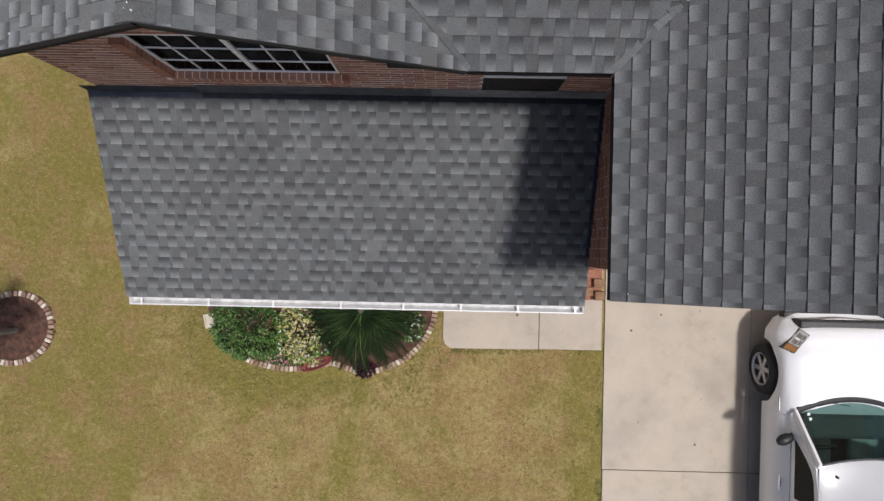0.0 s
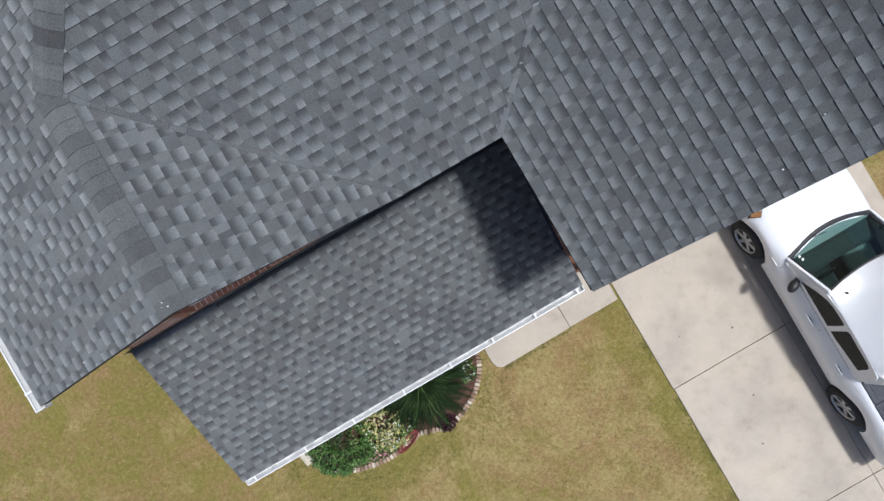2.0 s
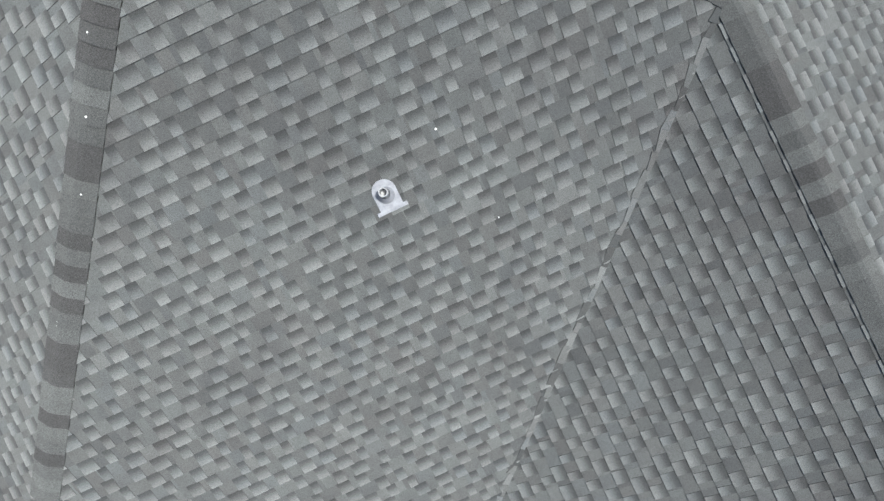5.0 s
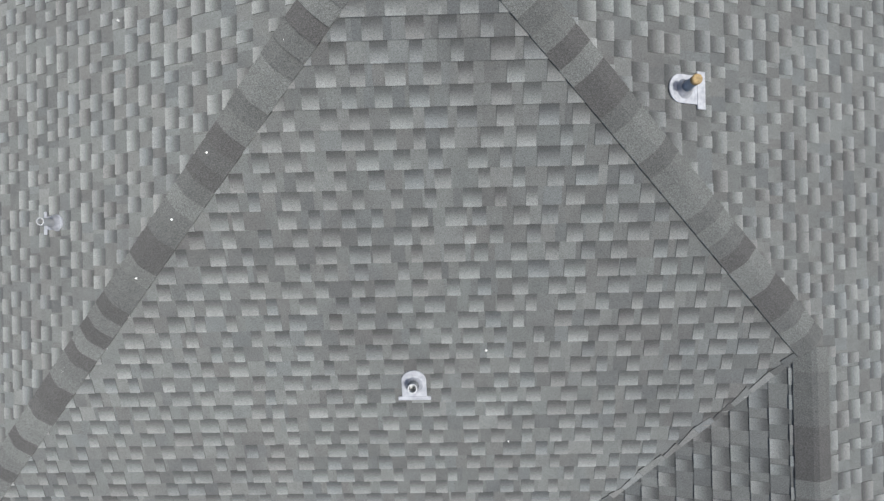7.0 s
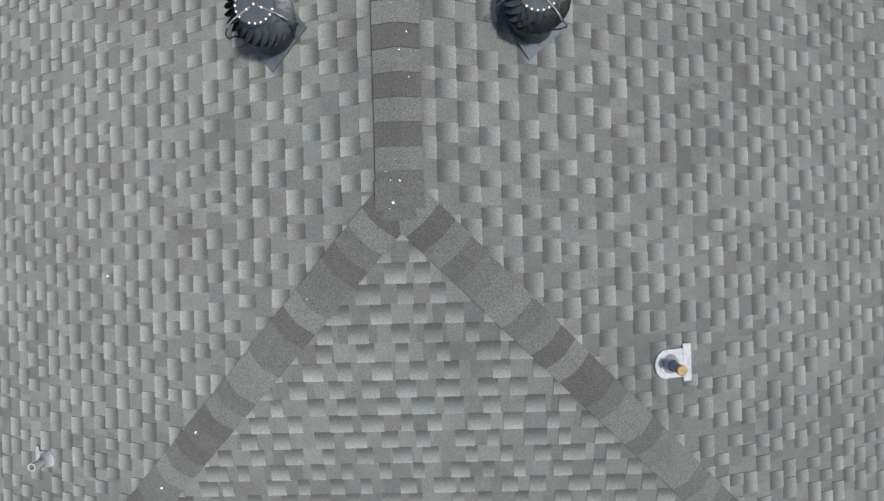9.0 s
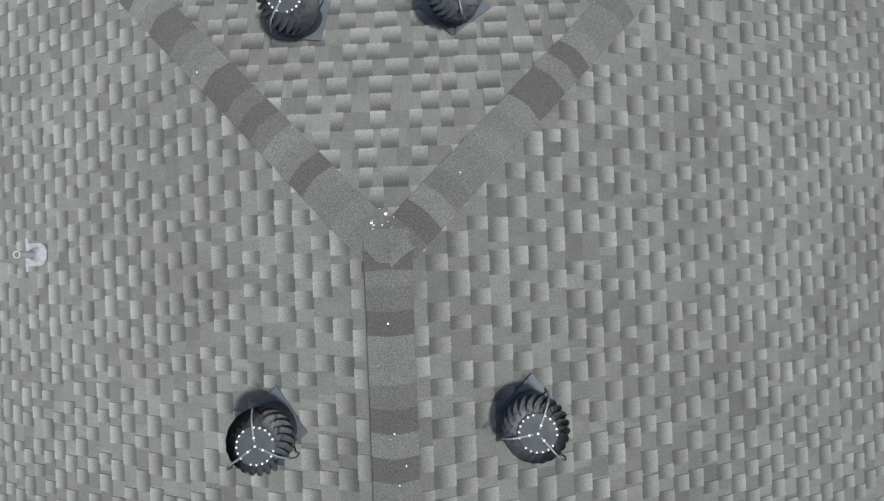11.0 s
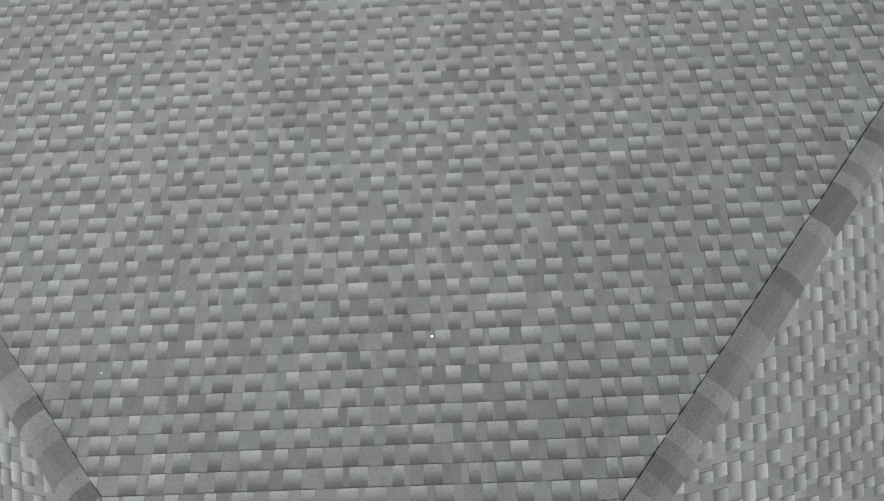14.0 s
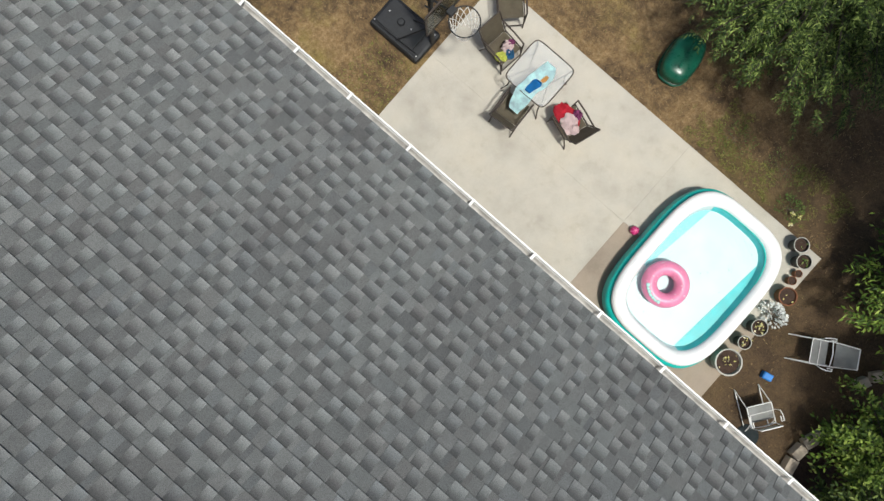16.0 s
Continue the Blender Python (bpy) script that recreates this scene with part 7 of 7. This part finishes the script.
pot((7.79, 20.42, 0.03), 0.125, 0.24, POT_DARK, "dark round plastic pot of soil with pale rim", 4, 1)
pot((8.0, 20.24, 0.03), 0.125, 0.24, POT_DARK, "dark round plastic pot of soil with pale rim", 10, 3)
pot((8.11, 20.07, 0.03), 0.065, 0.13, TERRACOTTA, "small brown clay pot of soil")
pot((8.10, 19.91, 0.03), 0.075, 0.14, TERRACOTTA, "small brown clay pot of soil")
pot((8.18, 19.64, 0.03), 0.155, 0.22, TERRACOTTA, "wide brown clay pot of dark soil", 3, 2)
pot((8.15, 18.94, 0.03), 0.135, 0.25, POT_DARK, "dark pot with yellow flowering seedlings", 26, 4)
pot((8.14, 18.60, 0.03), 0.11, 0.22, POT_DARK, "dark pot with a few seedlings", 16, 6)
pot((8.12, 18.17, 0.03), 0.225, 0.30, POT_GREY, "wide pale grey tub of dark soil with small seedlings", 18, 8)
bush("bush", "silvery white leafed plant beside the pool", (8.26, 19.30, 0), (0.23, 0.17, 0.22), 170, (0.075, 0.04), LEAF_SILVER, 31)
bush("bush", "green weed clump with a yellow flower", (7.35, 20.85, 0), (0.28, 0.2, 0.07), 260, (0.06, 0.014), LEAF_BRIGHT, 32, ((PETAL_YELLOW, 3, 0.05, "blossoms"),))
bush("bush", "low patch of green weeds", (5.9, 21.15, 0), (0.35, 0.3, 0.04), 420, (0.03, 0.010), LEAF_BRIGHT, 33)
bush("bush", "low patch of green weeds under a tree", (6.9, 21.3, 0), (0.4, 0.3, 0.04), 420, (0.03, 0.010), LEAF_BRIGHT, 34)


def small_things():
    ob = tagged(empty("toy_ball", (5.61, 18.84, 0.03)), "small magenta ribbed toy ball on patio concrete", "ball")
    bm = bmesh.new()
    bmesh.ops.create_uvsphere(bm, u_segments=20, v_segments=12, radius=0.075, matrix=Matrix.Translation((0, 0, 0.075)))
    part("shell", bm, plain("magenta_plastic", (0.50, 0.015, 0.15), 0.35), ob, smooth=True)
    for k in range(3):
        part("rib", tube([(0.077 * math.cos(t) * math.cos(k), 0.077 * math.cos(t) * math.sin(k), 0.075 + 0.077 * math.sin(t)) for t in [i * math.tau / 24 for i in range(24)]], 0.005, 5, True), VINYL_PINK, ob)
    ob = tagged(empty("toy_block", (8.87, 18.46, 0), 12), "bright blue plastic box lying on bare earth", "box")
    blue = plain("bright_blue_plastic", (0.008, 0.17, 0.52), 0.5)
    part("body", box((-0.085, -0.06, 0), (0.085, 0.06, 0.10), 0.012), blue, ob)
    part("lid", box((-0.075, -0.05, 0.099), (0.075, 0.05, 0.112), 0.008), blue, ob)
    ob = tagged(empty("garden_tub", (4.32, 21.52, 0), 98), "dark green moulded plastic tub lying in the yard", "tub")
    green = plain("dark_green_plastic", (0.006, 0.085, 0.05), 0.3, var=0.1)
    bm = ring_wall(0.43, 0.28, [(0.03, 0.0), (0.0, 0.05), (0.0, 0.22), (0.03, 0.30), (0.10, 0.345), (0.2, 0.36), (0.27, 0.362)], 40, 2.8)
    part("shell", bm, green, ob, smooth=True)
    part("lip", tube([(x, y, 0.06) for x, y in oval(0.435, 0.285, 40, 2.8)], 0.012, 6, True), green, ob)
    part("ridge", box((-0.25, -0.02, 0.355), (0.25, 0.02, 0.375), 0.008), green, ob)
    ob = tagged(empty("debris", (9.3, 17.5, 0)), "dark plastic sheet scrap on the earth", "scrap")
    part("sheet", lathe([(0.2, 0.0), (0.18, 0.02), (0.08, 0.03), (0, 0.035)], 18), plain("dark_teal_plastic", (0.006, 0.012, 0.014), 0.9), ob)


small_things()
WHITE_TUBE = plain("white_tube", (0.80, 0.80, 0.78), 0.5, var=0.15)
GREY_SLING = plain("grey_mesh_sling", (0.38, 0.39, 0.38), 0.85, var=0.12, bump=0.3, fine=200)


def lawn_chair(at, rz, recline, label):
    root = tagged(empty("lawn_chair", at, rz), label, "lawn chair", "white lawn chairs")

    def sling(name, y0, z0, y1, z1, w0=0.25, w1=0.25):
        bm = bmesh.new()
        a = []
        for i in range(5):
            t = i / 4
            w = w0 + (w1 - w0) * t
            sag = -0.02 * math.sin(math.pi * t)
            a += [bm.verts.new((-w, y0 + (y1 - y0) * t, z0 + (z1 - z0) * t + sag)), bm.verts.new((w, y0 + (y1 - y0) * t, z0 + (z1 - z0) * t + sag))]
        for i in range(4):
            bm.faces.new((a[2 * i], a[2 * i + 1], a[2 * i + 3], a[2 * i + 2]))
        bmesh.ops.solidify(bm, geom=bm.faces[:], thickness=0.006)
        part(name, bm, GREY_SLING, root, "grey mesh sling")
    ln = 0.48 if recline < 1 else 0.36
    by, bz = -0.2 - ln * math.cos(recline), 0.36 + ln * math.sin(recline)
    sling("seat", -0.09, 0.37, 0.24, 0.40)
    sling("backrest", -0.24, 0.40, by, bz, 0.24, 0.20)
    for s in (-1, 1):
        x = s * 0.265
        part("side_rail", tube([(x, 0.26, 0.40), (x, -0.2, 0.36), (x * 0.82, by, bz)], 0.012, 8), WHITE_TUBE, root)
        part("leg", tube([(x, 0.22, 0.40), (x, 0.42, 0.18), (x, 0.56, 0.01)], 0.012, 8), WHITE_TUBE, root)
        part("leg", tube([(x, -0.10, 0.38), (x, -0.28, 0.15), (x, -0.36, 0.01)], 0.012, 8), WHITE_TUBE, root)
        part("foot_rail", tube([(x, 0.56, 0.012), (x, -0.36, 0.012)], 0.011, 8), WHITE_TUBE, root)
        part("armrest", tube([(x * 1.05, 0.10, 0.40), (x * 1.2, 0.12, 0.58), (x * 1.28, 0.02, 0.60), (x * 1.28, -0.10, 0.60), (x * 1.12, -0.12, 0.58), (x * 1.1, 0.0, 0.59)], 0.011, 8), WHITE_TUBE, root)
    part("crossbar", tube([(-0.265, 0.26, 0.40), (0.265, 0.26, 0.40)], 0.012, 8), WHITE_TUBE, root)
    part("crossbar", tube([(-0.265, -0.19, 0.37), (0, -0.22, 0.37), (0.265, -0.19, 0.37)], 0.012, 8), WHITE_TUBE, root)
    part("crossbar", tube([(-0.265, 0.08, 0.385), (0.265, 0.08, 0.385)], 0.009, 6), WHITE_TUBE, root)
    part("top_rail", tube([(-0.217, by, bz), (0.217, by, bz)], 0.013, 8), WHITE_TUBE, root)
    root.scale = (0.77, 0.77, 0.77)


lawn_chair((9.18, 19.30, 0), 121, radians(28), "white tubular reclining lawn chair with grey mesh on earth")
lawn_chair((9.11, 17.86, 0), 55, radians(96), "white tubular upright lawn chair with grey mesh on earth")


# ---- single shingles and caps, last ----
for me, m, roof in caps:
    ob = new("ridge_cap", me)
    ob.parent = roofs[roof]
    ob.matrix_parent_inverse = roofs[roof].matrix_world.inverted()
    ob.matrix_basis = m
for sl, a, b, w in singles:
    ob = new("shingle", TAB_MESH[w])
    ob.parent = roofs[sl.name]
    ob.matrix_parent_inverse = roofs[sl.name].matrix_world.inverted()
    ob.matrix_basis = sl.matrix(a, b)
count = 0
joined = bmesh.new()
front_wall = [o for o in house.children if o.name.startswith("gable_wall")][0]
for size, at in wall_bricks:
    if count < 300 and at[0] < 0.4 and size in BR:
        ob = new("brick", BR[size])
        ob.parent = front_wall
        ob.matrix_parent_inverse = front_wall.matrix_world.inverted()
        ob.matrix_basis = pose(*at)
        count += 1
    else:
        add_box(joined, [at[i] - size[i] / 2 for i in range(3)], [at[i] + size[i] / 2 for i in range(3)])
rest = link_bm("bricks", joined, BRICK)
rest.parent = front_wall
rest.matrix_parent_inverse = front_wall.matrix_world.inverted()
tagged(rest, kind="stuff")
